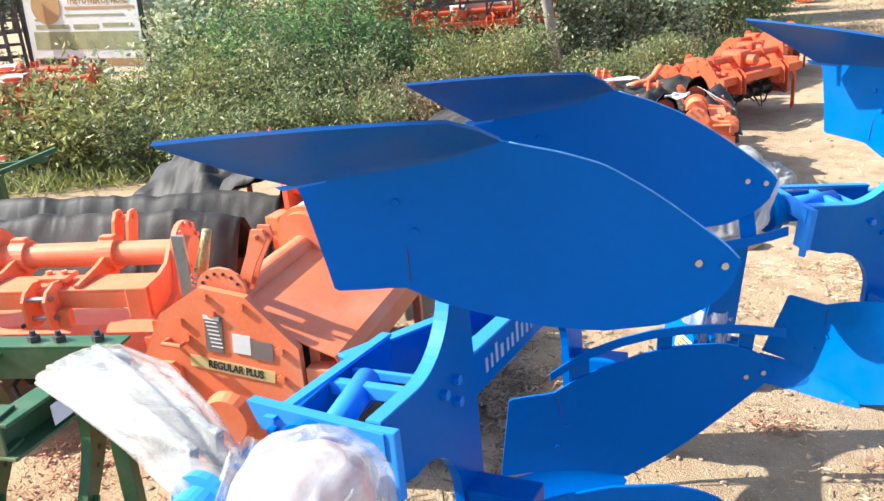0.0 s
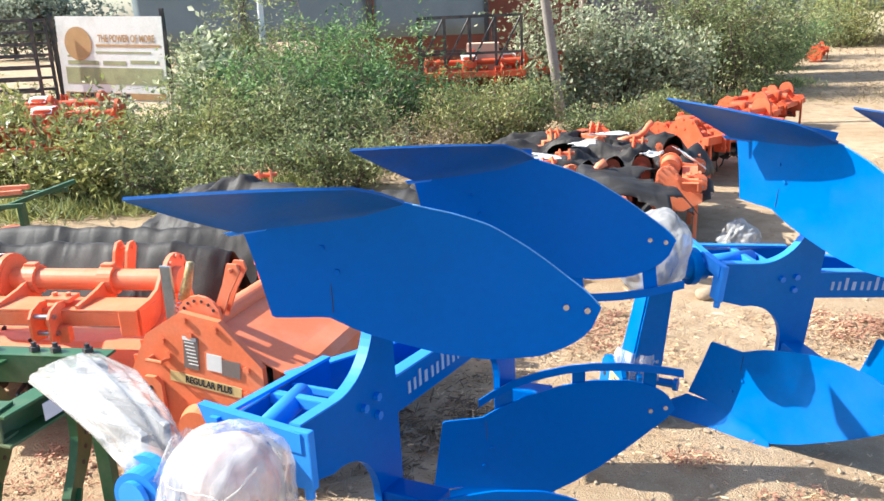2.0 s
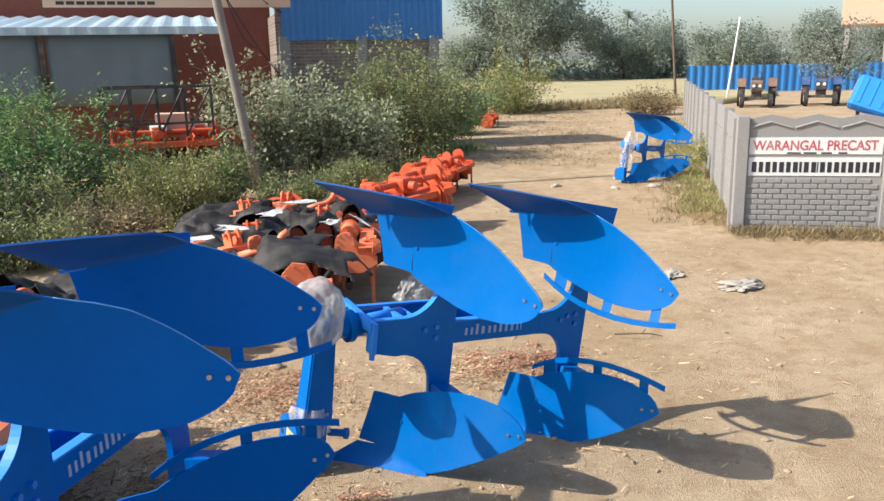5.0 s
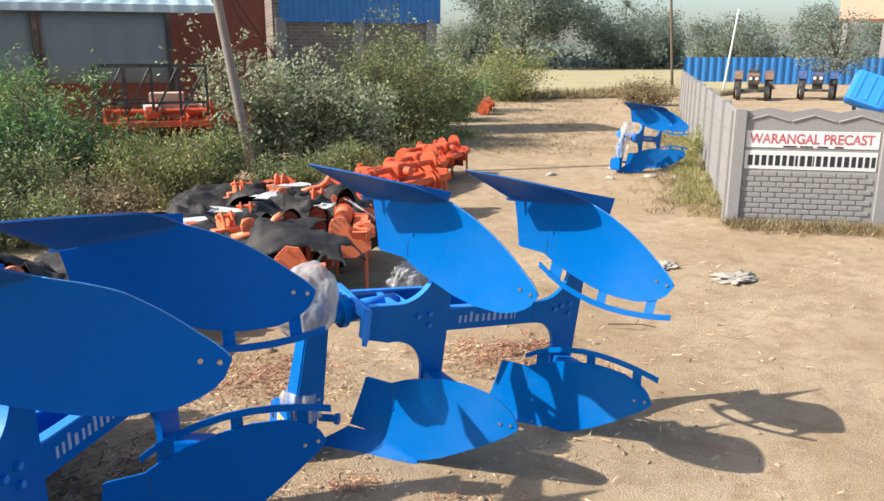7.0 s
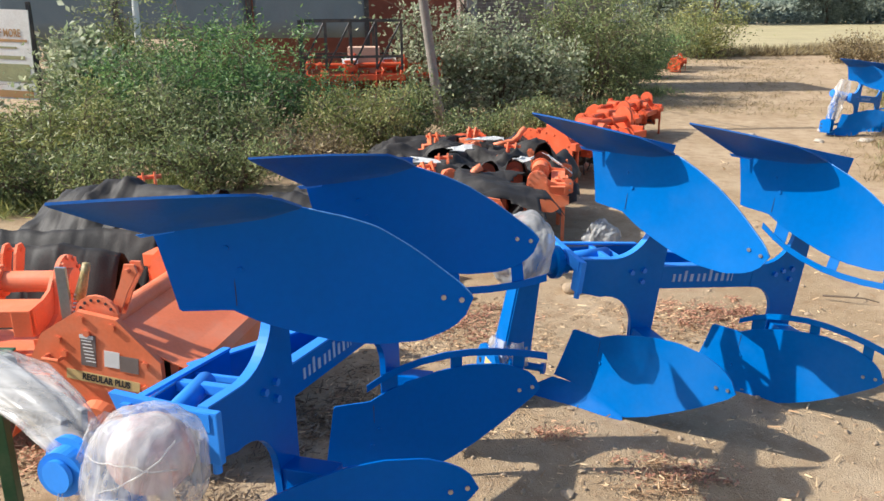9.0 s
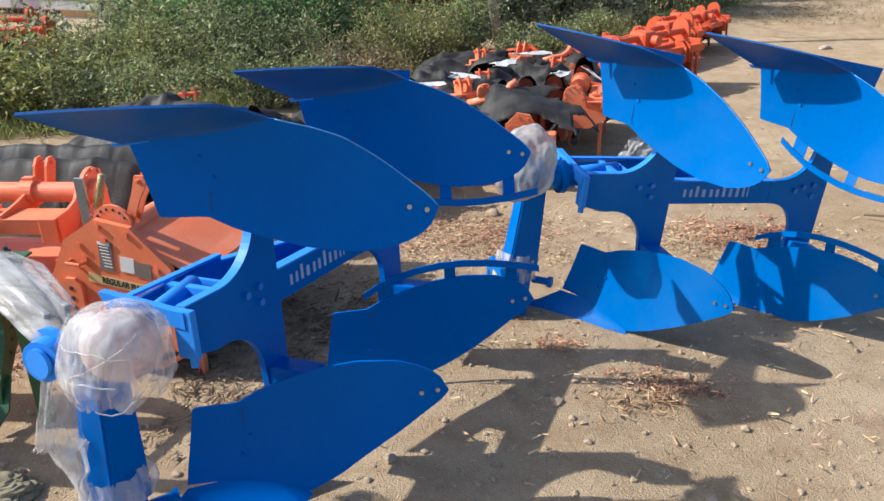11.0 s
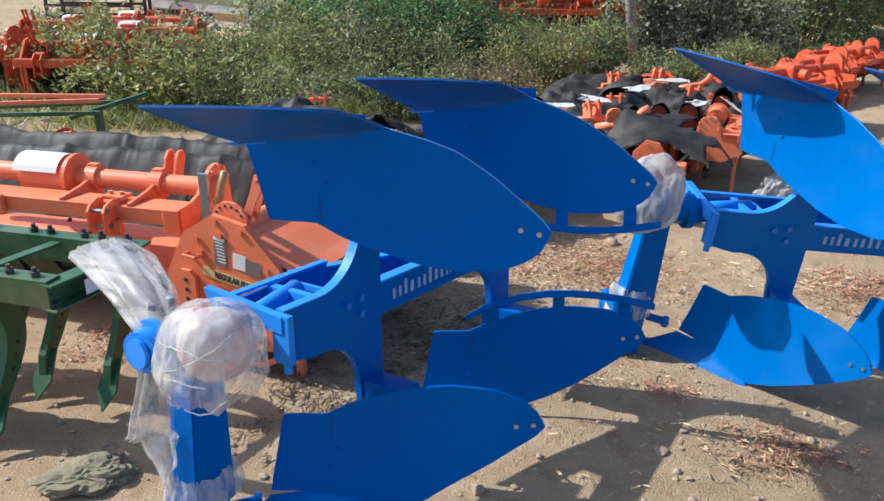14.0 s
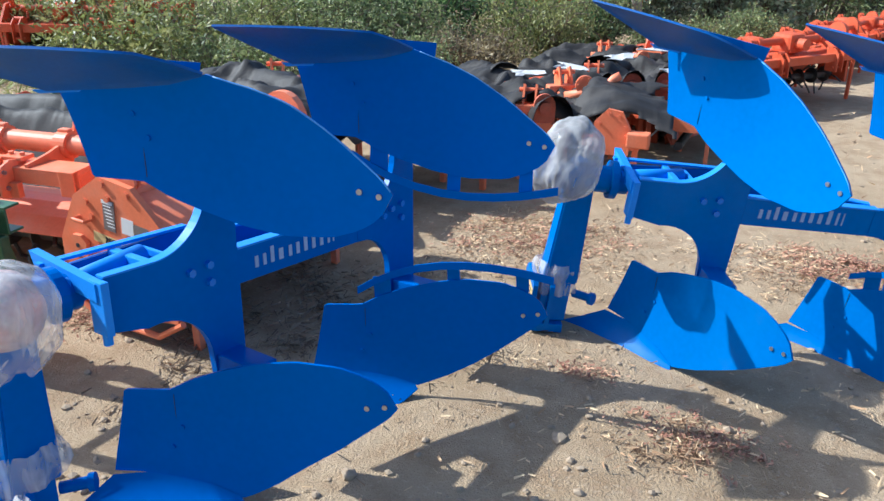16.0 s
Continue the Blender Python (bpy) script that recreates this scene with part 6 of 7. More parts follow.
# ---------------- tractors and what stands in the compound ----------------
def tractor(m, bonnet, label):
    t = thing("tractor", m, label, "tractor", "parked tractors")
    bm = bmesh.new()
    boxat(bm, (-0.27, -0.9, 0.72), (0.27, 0.55, 1.22), 0.06)
    bonnet_ob = part("bonnet", bm, bonnet, t)
    bm = bmesh.new()
    boxat(bm, (-0.20, -0.92, 0.76), (0.20, -0.885, 1.10), 0.01)
    part("grille", bm, M_DARKMETAL, bonnet_ob)
    for x in (-0.13, 0.13):
        bm = bmesh.new()
        rod(bm, (x, -0.945, 1.0), (x, -0.90, 1.0), 0.07, 16)
        part("headlight", bm, M_LABEL, bonnet_ob)
    bm = bmesh.new()
    boxat(bm, (-0.55, -0.78, 0.38), (0.55, -0.62, 0.50), 0.02)
    boxat(bm, (-0.22, -0.7, 0.42), (0.22, 1.0, 0.76), 0.04)
    part("chassis", bm, M_DARKMETAL, t)
    for sx in (-1, 1):
        bm = bmesh.new()
        rod(bm, (sx * 0.52, -0.70, 0.32), (sx * 0.70, -0.70, 0.32), 0.32, 24)
        w = part("front_wheel", bm, M_RUBBER, t)
        bm = bmesh.new()
        rod(bm, (sx * 0.695, -0.70, 0.32), (sx * 0.715, -0.70, 0.32), 0.16, 18)
        part("rim", bm, M_WHITE, w)
        bm = bmesh.new()
        rod(bm, (sx * 0.52, 0.85, 0.62), (sx * 0.84, 0.85, 0.62), 0.62, 28)
        w = part("rear_wheel", bm, M_RUBBER, t)
        bm = bmesh.new()
        rod(bm, (sx * 0.835, 0.85, 0.62), (sx * 0.855, 0.85, 0.62), 0.32, 20)
        part("rim", bm, M_WHITE, w)
        bm = bmesh.new()
        rows = [[(sx * a, 0.85 + 0.70 * math.cos(k), 0.62 + 0.70 * math.sin(k)) for a in (0.48, 0.86)] for k in (math.pi * (0.15 + 0.1 * i) for i in range(8))]
        sheet(bm, rows, 0.012, (0, 0, -1))
        part("mudguard", bm, bonnet, t)
    bm = bmesh.new()
    pipe(bm, [(0.19 * math.cos(a), 0.42 + 0.09 * math.sin(a), 1.42 + 0.17 * math.sin(a)) for a in (k * math.tau / 16 for k in range(17))], 0.016, 6)
    rod(bm, (0, 0.30, 1.2), (0, 0.42, 1.42), 0.02)
    part("steering_wheel", bm, M_DARKMETAL, t)
    bm = bmesh.new()
    boxat(bm, (-0.24, 0.75, 0.95), (0.24, 1.15, 1.05), 0.03)
    boxat(bm, (-0.24, 1.10, 1.0), (0.24, 1.18, 1.35), 0.03)
    part("seat", bm, M_DARKMETAL, t)
    bm = bmesh.new()
    rod(bm, (0.16, -0.25, 1.2), (0.16, -0.25, 1.62), 0.025)
    part("exhaust", bm, M_DARKMETAL, t)
    return t


M_OLIVE = mat("faded_brown_paint", (0.20, 0.11, 0.07), 0.5, var=0.15, dirt=DUST, dirt_amount=0.5)
M_NAVY = mat("navy_paint", (0.03, 0.075, 0.20), 0.45, var=0.12, dirt=DUST, dirt_amount=0.4)
tractor(pose(25.4, 31.0, ground_z(25, 31), 0, 0, -38), M_OLIVE, "dusty brown tractor parked inside the walled compound")
tractor(pose(28.4, 30.3, ground_z(28, 30), 0, 0, -42), M_NAVY, "dark blue tractor parked inside the walled compound")


def corrugated(name, a, b, z0, z1, mt, label, pitch=0.25, depth=0.04, kind="structure", thick=0.003):
    a, b = Vector((*a, 0)), Vector((*b, 0))
    d = b - a
    nrm = Vector((-d.y, d.x, 0)).normalized()
    n = max(int(d.length / pitch) * 4, 4)
    bm = bmesh.new()
    pr = (0, 1, 1, 0)
    rows = [[a + d * (i / n) + nrm * depth * pr[i % 4] + Vector((0, 0, z)) for i in range(n + 1)] for z in (z0, z1)]
    sheet(bm, rows, thick, nrm)
    ob = part(name, bm, mt)
    return tagged(ob, label, "metal sheet", kind=kind)


corrugated("sheet_fence", (32.2, 46.9), (56, 38.5), -0.05, 1.7, M_BLUESHEET, "blue corrugated metal sheet fence behind tractors", 0.5, 0.06)
hood = thing("blue_hood", pose(14.55, 13.35, -0.1, 0, 0, -46), "bright blue moulded machine hood leaning inside the compound", "machine hood")
lean = Matrix.Translation((0, 0, 1.32)) @ Matrix.Rotation(radians(18), 4, "Y") @ Matrix.Rotation(radians(-32), 4, "X")
bm = bmesh.new()
box(bm, (0.82, 0.30, 0.78), lean, 0.09)
for k in range(3):
    box(bm, (0.05, 0.02, 0.62), lean @ Matrix.Translation((-0.22 + 0.22 * k, -0.155, 0)), 0.008)
hood_shell = part("shell", bm, M_BLUE_EDGE, hood)
bm = bmesh.new()
box(bm, (0.004, 0.16, 0.50), lean @ Matrix.Translation((-0.412, 0.0, 0)))
part("side_decal", bm, M_LABEL, hood_shell)
bm = bmesh.new()
for x in (-0.30, 0.25):
    boxat(bm, (x, -0.05, 0.0), (x + 0.07, 0.35, 1.05), 0.01)
part("stand", bm, M_DARKMETAL, hood)
cab = thing("truck_cab", pose(24.75, 22.2, ground_z(24, 22.8), 0, 0, -50), "white truck cab parked inside the walled compound", "truck")
bm = bmesh.new()
boxat(bm, (-0.1, -0.8, 0.55), (1.7, 0.8, 2.55), 0.10)
cab_body = part("body", bm, M_WHITE, cab)
bm = bmesh.new()
boxat(bm, (0.15, -0.815, 1.45), (1.35, -0.795, 2.15), 0.01)
part("side_window", bm, M_DARKMETAL, cab_body)
bm = bmesh.new()
boxat(bm, (-0.118, -0.65, 1.45), (-0.098, 0.65, 2.2), 0.01)
part("windscreen", bm, M_DARKMETAL, cab_body)
for wx, wy in ((0.3, -0.72), (1.4, -0.72), (0.3, 0.52), (1.4, 0.52)):
    bm = bmesh.new()
    rod(bm, (wx, wy, 0.4), (wx, wy + 0.2, 0.4), 0.4, 24)
    part("wheel", bm, M_RUBBER, cab)
bm = bmesh.new()
boxat(bm, (0.1, 0.15, 0.0), (0.9, 0.65, 0.8), 0.03)
ob = part("concrete_block", bm, M_CONCRETE)
ob.matrix_world = pose(13.9, 12.9, -0.1, 0, 0, -40)
tagged(ob, "grey precast concrete block inside the compound", "concrete block")

# small house past the compound
hs = thing("house", pose(43.7, 43.6, 0.5, 0, 0, -45), "peach-walled small house with flat overhanging roof", "house")
bm = bmesh.new()
boxat(bm, (-1.6, 0, 3.7), (8, 6, 6.2), 0.02)
part("upper_wall", bm, M_PEACH, hs)
bm = bmesh.new()
boxat(bm, (3.2, 0.8, -0.6), (8, 5.6, 3.7), 0.02)
part("lower_wall", bm, M_PEACH, hs)
for hx in (-1.2, 1.2):
    bm = bmesh.new()
    boxat(bm, (hx - 0.15, 0.2, -0.6), (hx + 0.15, 0.5, 3.7), 0.01)
    part("pillar", bm, M_CONCRETE, hs)


# ---------------- poles ----------------
def pole(x, y, top, r, mt, label, wires=False):
    bm = bmesh.new()
    pipe(bm, [Vector((x, y, -0.1)).lerp(Vector(top), k / 6) for k in range(7)], r, 12, r * 0.75)
    ob = part("utility_pole" if wires else "pole", bm, mt, smooth=True)
    return tagged(ob, label, "pole")


pole(1.47, 13.5, (0.58, 13.5, 6.2), 0.085, M_WOOD, "leaning weathered grey wooden utility pole in bushes", True)
pole(-3.66, 13.5, (-3.60, 13.5, 2.75), 0.065, M_WHITE, "patchy whitewashed post standing in the hedge")
pole(24.7, 36.5, (24.3, 36.8, 6.3), 0.075, M_BARK, "thin dark wooden pole at the end of the wall")
pole(27.3, 35.8, (27.7, 35.6, 4.2), 0.06, M_WHITE, "thin whitewashed leaning pole inside the compound")
for i, (a, b, sag) in enumerate((((0.75, 13.45, 5.2), (2.7, 19.6, 3.4), 0.5), ((0.75, 13.45, 5.0), (2.2, 19.6, 2.6), 0.9), ((0.6, 13.5, 6.0), (-8, 18, 5.6), 0.5), ((0.95, 13.4, 3.6), (3.3, 19.5, 1.2), 0.3))):
    bm = bmesh.new()
    pipe(bm, [Vector(a).lerp(Vector(b), k / 14) - Vector((0, 0, sag * math.sin(math.pi * k / 14))) for k in range(15)], 0.012, 5)
    ob = part("cable", bm, M_INK)
    tagged(ob, "thin black cable hanging from the wooden pole", "cable", "cables")

# ---------------- buildings behind the bushes ----------------
shop = new("shed_building")
tagged(shop, "brick shed with blue metal sheet upper wall", "shed", kind="structure")


def sbox(name, lo, hi, mt, label="", bevel=0.0):
    bm = bmesh.new()
    boxat(bm, lo, hi, bevel)
    return part(name, bm, mt, shop, label)


sbox("brick_wall", (2.75, 20.0, -0.1), (6.75, 20.25, 2.85), M_BRICK)
sbox("brick_wall", (6.5, 20.25, -0.1), (6.75, 21.8, 2.85), M_BRICK)
for x in (2.75, 4.7, 6.62):
    sbox("pillar", (x - 0.13, 19.93, -0.1), (x + 0.13, 20.0, 2.85), M_CONCRETE)
sbox("red_wall", (-4.5, 22.0, -0.1), (2.62, 22.2, 4.2), M_REDBOARD)
sbox("side_wall", (2.55, 20.0, -0.1), (2.745, 22.0, 3.4), M_BRICK)
sbox("roof", (2.4, 19.8, 4.3), (7.0, 22.1, 4.36), M_BLUESHEET)
sbox("back_wall", (2.75, 21.85, -0.1), (6.75, 22.1, 4.3), M_BRICK)
fc = corrugated("upper_cladding", (2.7, 19.92), (6.85, 19.92), 2.75, 4.3, M_BLUESHEET, "", 0.16, 0.025)
fc.parent = shop
fc = corrugated("side_cladding", (6.85, 19.92), (6.85, 22.0), 2.75, 4.3, M_BLUESHEET, "", 0.16, 0.025)
fc.parent = shop
for ch in shop.children:
    for key in ("kind", "category", "label"):
        if key in ch and ch.name.startswith(("upper", "side_cl")):
            del ch[key]
# window grille on the brick wall's right end
for k in range(5):
    sbox("window_bar", (6.30 + 0.05 * k, 19.90, 1.5), (6.315 + 0.05 * k, 19.92, 2.1), M_WHITE)

aw = thing("awning", pose(0, 17.0, 0), "shop awning with pale corrugated roof and grey shade cloths", "awning")
bm = bmesh.new()
n = 110
rows = [[(-7.5 + 8.6 * i / n, y, z + 0.028 * math.sin(i * 1.2)) for i in range(n + 1)] for y, z in ((-0.15, 2.93), (1.5, 3.12), (4.0, 3.4))]
sheet(bm, rows, 0.01, (0, 0, -1))
part("roof_sheet", bm, M_ROOFSHEET, aw)
bm = bmesh.new()
rows = [[(-7.5 + 8.6 * i / n, -0.17 - 0.012 * math.sin(i * 1.2), z) for i in range(n + 1)] for z in (2.80, 2.95)]
sheet(bm, rows, 0.006, (0, 1, 0))
part("roof_fringe", bm, M_ROOFSHEET, aw)
for x0, x1 in ((-7.4, -2.35), (-2.2, 0.15)):
    bm = bmesh.new()
    rows = [[(x0 + (x1 - x0) * i / 30, 0.006 * math.sin(i * 0.9) + 0.03 * noise.noise((i * 0.3, z, x0)), z) for i in range(31)] for z in (1.42, 1.8, 2.2, 2.5, 2.84)]
    sheet(bm, rows, 0.008, (0, 1, 0))
    part("shade_cloth", bm, M_CURTAIN, aw, smooth=True)
for x in (-5.0, -2.28, 0.16):
    bm = bmesh.new()
    boxat(bm, (x - 0.05, -0.06, -0.1), (x + 0.05, 0.04, 2.9), 0.005)
    part("post", bm, M_DARKMETAL, aw)
sb = thing("shop_sign", pose(0, 18.2, 0), "peach painted shop signboard with small dark lettering", "signboard")
bm = bmesh.new()
boxat(bm, (-2.35, 0, 3.42), (2.75, 0.08, 4.6), 0.004)
part("board", bm, M_PEACH, sb)
for i in range(10):
    bm = bmesh.new()
    boxat(bm, (-2.1 + i * 0.2, -0.004, 3.47), (-1.94 + i * 0.2, 0.0, 3.54))
    part("lettering_bar", bm, M_INK, sb)


def steel_rack(m, w, d, h, nx, nz, label, name="steel_rack", r=0.022, slats=False):
    t = thing(name, m, label, "rack")
    for i in range(nx + 1):
        for y in (0, d):
            bm = bmesh.new()
            boxat(bm, (w * i / nx - r, y - r, 0), (w * i / nx + r, y + r, h))
            part("upright", bm, M_DARKMETAL, t)
    for k in range(1, nz + 1):
        for y in (0, d):
            bm = bmesh.new()
            boxat(bm, (-r, y - r * 1.4, h * k / nz - r), (w + r, y - r * 1.02 if y == 0 else y + r, h * k / nz + r))
            part("rail", bm, M_DARKMETAL, t)
    for i in range(nx if not slats else 0):
        bm = bmesh.new()
        rod(bm, (w * i / nx, -0.01, h * 0.55), (w * (i + 1) / nx, -0.01, h), r * 0.8, 6)
        part("brace", bm, M_DARKMETAL, t)
    return t


steel_rack(pose(-1.0, 14.0, -0.05, 0, 0, 3), 1.8, 1.1, 1.85, 4, 3, "rusty dark steel rack holding orange machines behind bushes")
steel_rack(pose(-8.6, 12.3, 0.0, 0, 0, 4), 1.55, 0.5, 2.05, 1, 11, "weathered slatted rack beside the poster board", "slatted_rack", 0.022, True)
bm = bmesh.new()
boxat(bm, (-0.18, 14.4, 0.75), (0.40, 14.9, 1.33), 0.01)
tagged(part("carton", bm, M_PEACH), "beige cardboard carton on the steel rack", "carton")

# poster board
ad = thing("poster_board", Matrix(), "weathered printed poster on an upright board", "poster board")
bm = bmesh.new()
O, AX, AZ = Vector((-7.02, 13.0, 0.74)), Vector((2.02, -0.50, -0.08)), Vector((0.06, 0, 1.36))
AN = AX.cross(AZ).normalized()


def on_ad(u, v, out=0.0):
    return O + AX * u + AZ * v + AN * out


def ad_quad(name, u0, v0, u1, v1, mt, out, parent, thick=0.004):
    bm = bmesh.new()
    sheet(bm, [[on_ad(u0, v0, out), on_ad(u1, v0, out)], [on_ad(u0, v1, out), on_ad(u1, v1, out)]], thick, -AN)
    return part(name, bm, mt, parent)


M_PAPER = mat("poster_paper", (0.74, 0.73, 0.66), 0.6, var=0.14, scale=3, dirt=(0.42, 0.39, 0.30), dirt_amount=0.6)
M_OCHRE = mat("poster_ochre", (0.42, 0.24, 0.09), 0.6, var=0.15)
M_OLIVEINK = mat("poster_olive", (0.30, 0.30, 0.14), 0.6, var=0.3, scale=5)
board = ad_quad("poster", 0, 0, 1, 1, M_PAPER, 0, ad, 0.03)
ad_quad("photo_band", 0.05, 0.20, 0.97, 0.40, M_OLIVEINK, 0.005, board)
for u, v, w2, h2 in ((0.08, 0.43, 0.30, 0.05), (0.42, 0.43, 0.22, 0.05), (0.68, 0.45, 0.26, 0.04), (0.08, 0.52, 0.20, 0.025), (0.36, 0.57, 0.52, 0.022)):
    ad_quad("lettering_bar", u, v, u + w2, v + h2, M_OLIVEINK, 0.005, board, 0.002)
ad_quad("footer_band", 0.02, 0.02, 0.98, 0.10, M_OCHRE, 0.005, board)
ad_quad("sub_heading", 0.37, 0.645, 0.97, 0.675, M_OCHRE, 0.005, board)
bm = bmesh.new()
ring = [on_ad(0.20 + 0.13 * math.cos(a), 0.68 + 0.20 * math.sin(a), 0.006) for a in (k * math.tau / 28 for k in range(28))]
bm.faces.new([bm.verts.new(p) for p in ring])
g = bmesh.ops.extrude_face_region(bm, geom=bm.faces[:])
bmesh.ops.translate(bm, verts=[v for v in g["geom"] if isinstance(v, bmesh.types.BMVert)], vec=AN * 0.003)
part("round_badge", bm, M_OCHRE, board)
text_mesh("lettering", "THE POWER OF MORE", 0.16, from_axes(on_ad(0.66, 0.74, 0.008), AX.normalized(), AZ.normalized(), AN), M_OCHRE, board, bold=0.004, width=1.10)
for i in range(12):
    ad_quad("lettering_bar", 0.06 + 0.05 * i, 0.035, 0.098 + 0.05 * i, 0.088, M_INK, 0.010, board, 0.002)
for u in (-0.03, 1.03):
    bm = bmesh.new()
    boxat(bm, (on_ad(u, 0).x - 0.03, on_ad(u, 0).y + 0.03, -0.1), (on_ad(u, 0).x + 0.03, on_ad(u, 0).y + 0.09, 2.14))
    part("board_post", bm, M_DARKMETAL, ad)


# ---------------- plants ----------------
def leaves_mesh(name, pos, nrm_bias, size, aspect, rnd, mt, parent):
    """Folded leaf blades at the given points."""
    n = len(pos)
    pos = np.asarray(pos)
    d = rnd.normal(size=(n, 3))
    d[:, 2] = d[:, 2] * 0.6 + nrm_bias
    d /= np.linalg.norm(d, axis=1, keepdims=True)
    s = rnd.normal(size=(n, 3))
    s -= d * np.sum(s * d, axis=1, keepdims=True)
    s /= np.linalg.norm(s, axis=1, keepdims=True)
    f = np.cross(d, s)
    L = size * rnd.uniform(0.6, 1.35, size=(n, 1))
    Wd = L * aspect
    a, b = pos, pos + d * L
    c1 = pos + d * L * 0.5 + s * Wd * 0.5 + f * Wd * 0.18
    c2 = pos + d * L * 0.5 - s * Wd * 0.5 + f * Wd * 0.18
    v = np.stack([a, c1, b, c2], axis=1).reshape(-1, 3)
    me = bpy.data.meshes.new(name)
    me.vertices.add(4 * n)
    me.vertices.foreach_set("co", v.ravel())
    me.loops.add(6 * n)
    base = np.arange(n)[:, None] * 4
    me.loops.foreach_set("vertex_index", (base + np.array([[0, 1, 2, 0, 2, 3]])).ravel())
    me.polygons.add(2 * n)
    me.polygons.foreach_set("loop_start", np.arange(2 * n) * 3)
    me.update()
    me.validate()
    me.materials.append(mt)
    ob = new(name, me)
    ob.parent = parent
    return ob


def bush(x, y, rx, ry, h, mt, count, size, seed, label, aspect=0.5, stems=14, bias=0.3, name="bush", cluster=26, spread=0.10, category="bush"):
    """A shrub: bent stems with twigs, and leaves clustered along the twigs."""
    rnd = np.random.RandomState(seed)
    z0 = ground_z(x, y)
    t = thing(name, Matrix.Translation((x, y, z0)), label, category, "roadside bushes" if category == "bush" else "far trees")
    bm = bmesh.new()
    tips = []
    for i in range(stems):
        a, k = rnd.uniform(0, math.tau), math.sqrt(rnd.uniform(0.02, 1))
        end = Vector((rx * k * math.cos(a), ry * k * math.sin(a), h * rnd.uniform(0.45, 1.05) * (1.05 - 0.45 * k * k)))
        st = Vector((end.x * 0.35, end.y * 0.35, 0))
        pts = [st.lerp(end, q) + Vector((0, 0, 0.10 * h * math.sin(q * math.pi))) + Vector(rnd.normal(size=3)) * 0.03 * h * (q > 0) for q in (0, 0.25, 0.5, 0.75, 1)]
        pipe(bm, pts, 0.012 * max(h, 1) ** 0.7, 5, 0.004)
        for q in range(1, 5):
            for _ in range(3):
                e = pts[q] + Vector(rnd.normal(size=3)) * 0.17 * h * Vector((1, 1, 0.7)).length / 1.6
                e.z = max(e.z, 0.05)
                pipe(bm, [pts[q], pts[q].lerp(e, 0.6) + Vector((0, 0, 0.02)), e], 0.005, 4, 0.002)
                tips += [pts[q].lerp(e, u) for u in (0.35, 0.7, 1.0)]
    part("stem", bm, M_BARK, t)
    tips = np.array([tuple(p) for p in tips])
    # leaves gather in clumps of different density so that gaps stay open
    count = int(count * 1.25)
    wgt = rnd.uniform(0, 1, size=len(tips)) ** 1.5
    idx = rnd.choice(len(tips), size=count, p=wgt / wgt.sum())
    pos = tips[idx] + rnd.normal(size=(count, 3)) * spread * np.array([1, 1, 0.8])
    pos[:, 2] = np.maximum(pos[:, 2], 0.02)
    leaves_mesh("foliage", pos, bias, size, aspect, rnd, mt, t)
    return t


B = bush
B(-7.2, 11.2, 1.2, 0.7, 0.75, L_MID, 5500, 0.065, 37, "rank weeds round the machines behind the yard", 0.35, 26, 0.6, spread=0.09)
B(-9.0, 10.3, 1.2, 0.8, 0.7, L_MID, 5000, 0.065, 38, "rank weeds round the machines behind the yard", 0.35, 26, 0.6, spread=0.09)
B(-6.9, 9.4, 0.9, 0.4, 0.5, L_LIGHT, 3500, 0.06, 39, "pale weeds growing through the machines", 0.3, 22, 0.7, spread=0.08)
B(-8.6, 13.4, 1.6, 0.5, 0.9, L_MID, 5000, 0.07, 40, "green weeds behind the slatted rack", 0.35, 24, 0.6, spread=0.10)
B(-2.9, 8.0, 0.9, 0.5, 0.65, L_MID, 4500, 0.055, 33, "low olive weeds at the tarpaulin's edge", 0.35, 26, 0.6, spread=0.08)
B(-1.5, 8.7, 0.9, 0.5, 0.75, L_MID, 4500, 0.055, 34, "low olive weeds at the tarpaulin's edge", 0.35, 26, 0.6, spread=0.08)
B(-0.6, 9.6, 0.7, 0.5, 0.6, L_DRY, 3000, 0.055, 35, "low dry brown weeds at the yard edge", 0.3, 22, 0.6, spread=0.08)
B(0.9, 12.2, 0.7, 0.5, 0.9, L_MID, 4000, 0.065, 36, "green weeds at the foot of the pole", 0.35, 22, 0.6, spread=0.09)
B(1.9, 11.5, 0.8, 0.4, 0.55, L_MID, 4200, 0.06, 141, "low dark weeds behind the tarpaulins", 0.3, 24, 0.7, spread=0.08)
B(2.9, 12.9, 0.7, 0.5, 0.6, L_MID, 3600, 0.06, 142, "low dark weeds behind the tarpaulins", 0.3, 24, 0.7, spread=0.08)
B(-1.6, 11.6, 1.5, 0.9, 1.75, L_DARK, 9000, 0.075, 1, "dark green feathery shrub in the hedge", 0.30, 26, 0.2, spread=0.10)
B(-0.1, 12.0, 1.0, 0.6, 0.80, L_DARK, 5000, 0.075, 2, "dark green feathery shrub in the hedge", 0.30, 22, 0.2)
B(-2.9, 11.2, 1.1, 0.8, 1.6, L_DARK, 6000, 0.075, 3, "dark green feathery shrub in the hedge", 0.30, 20, 0.2)
B(0.05, 10.6, 0.85, 0.55, 0.95, L_LIGHT, 8000, 0.055, 4, "low yellow-green weed bush at the yard edge", 0.30, 30, 0.9, spread=0.06)
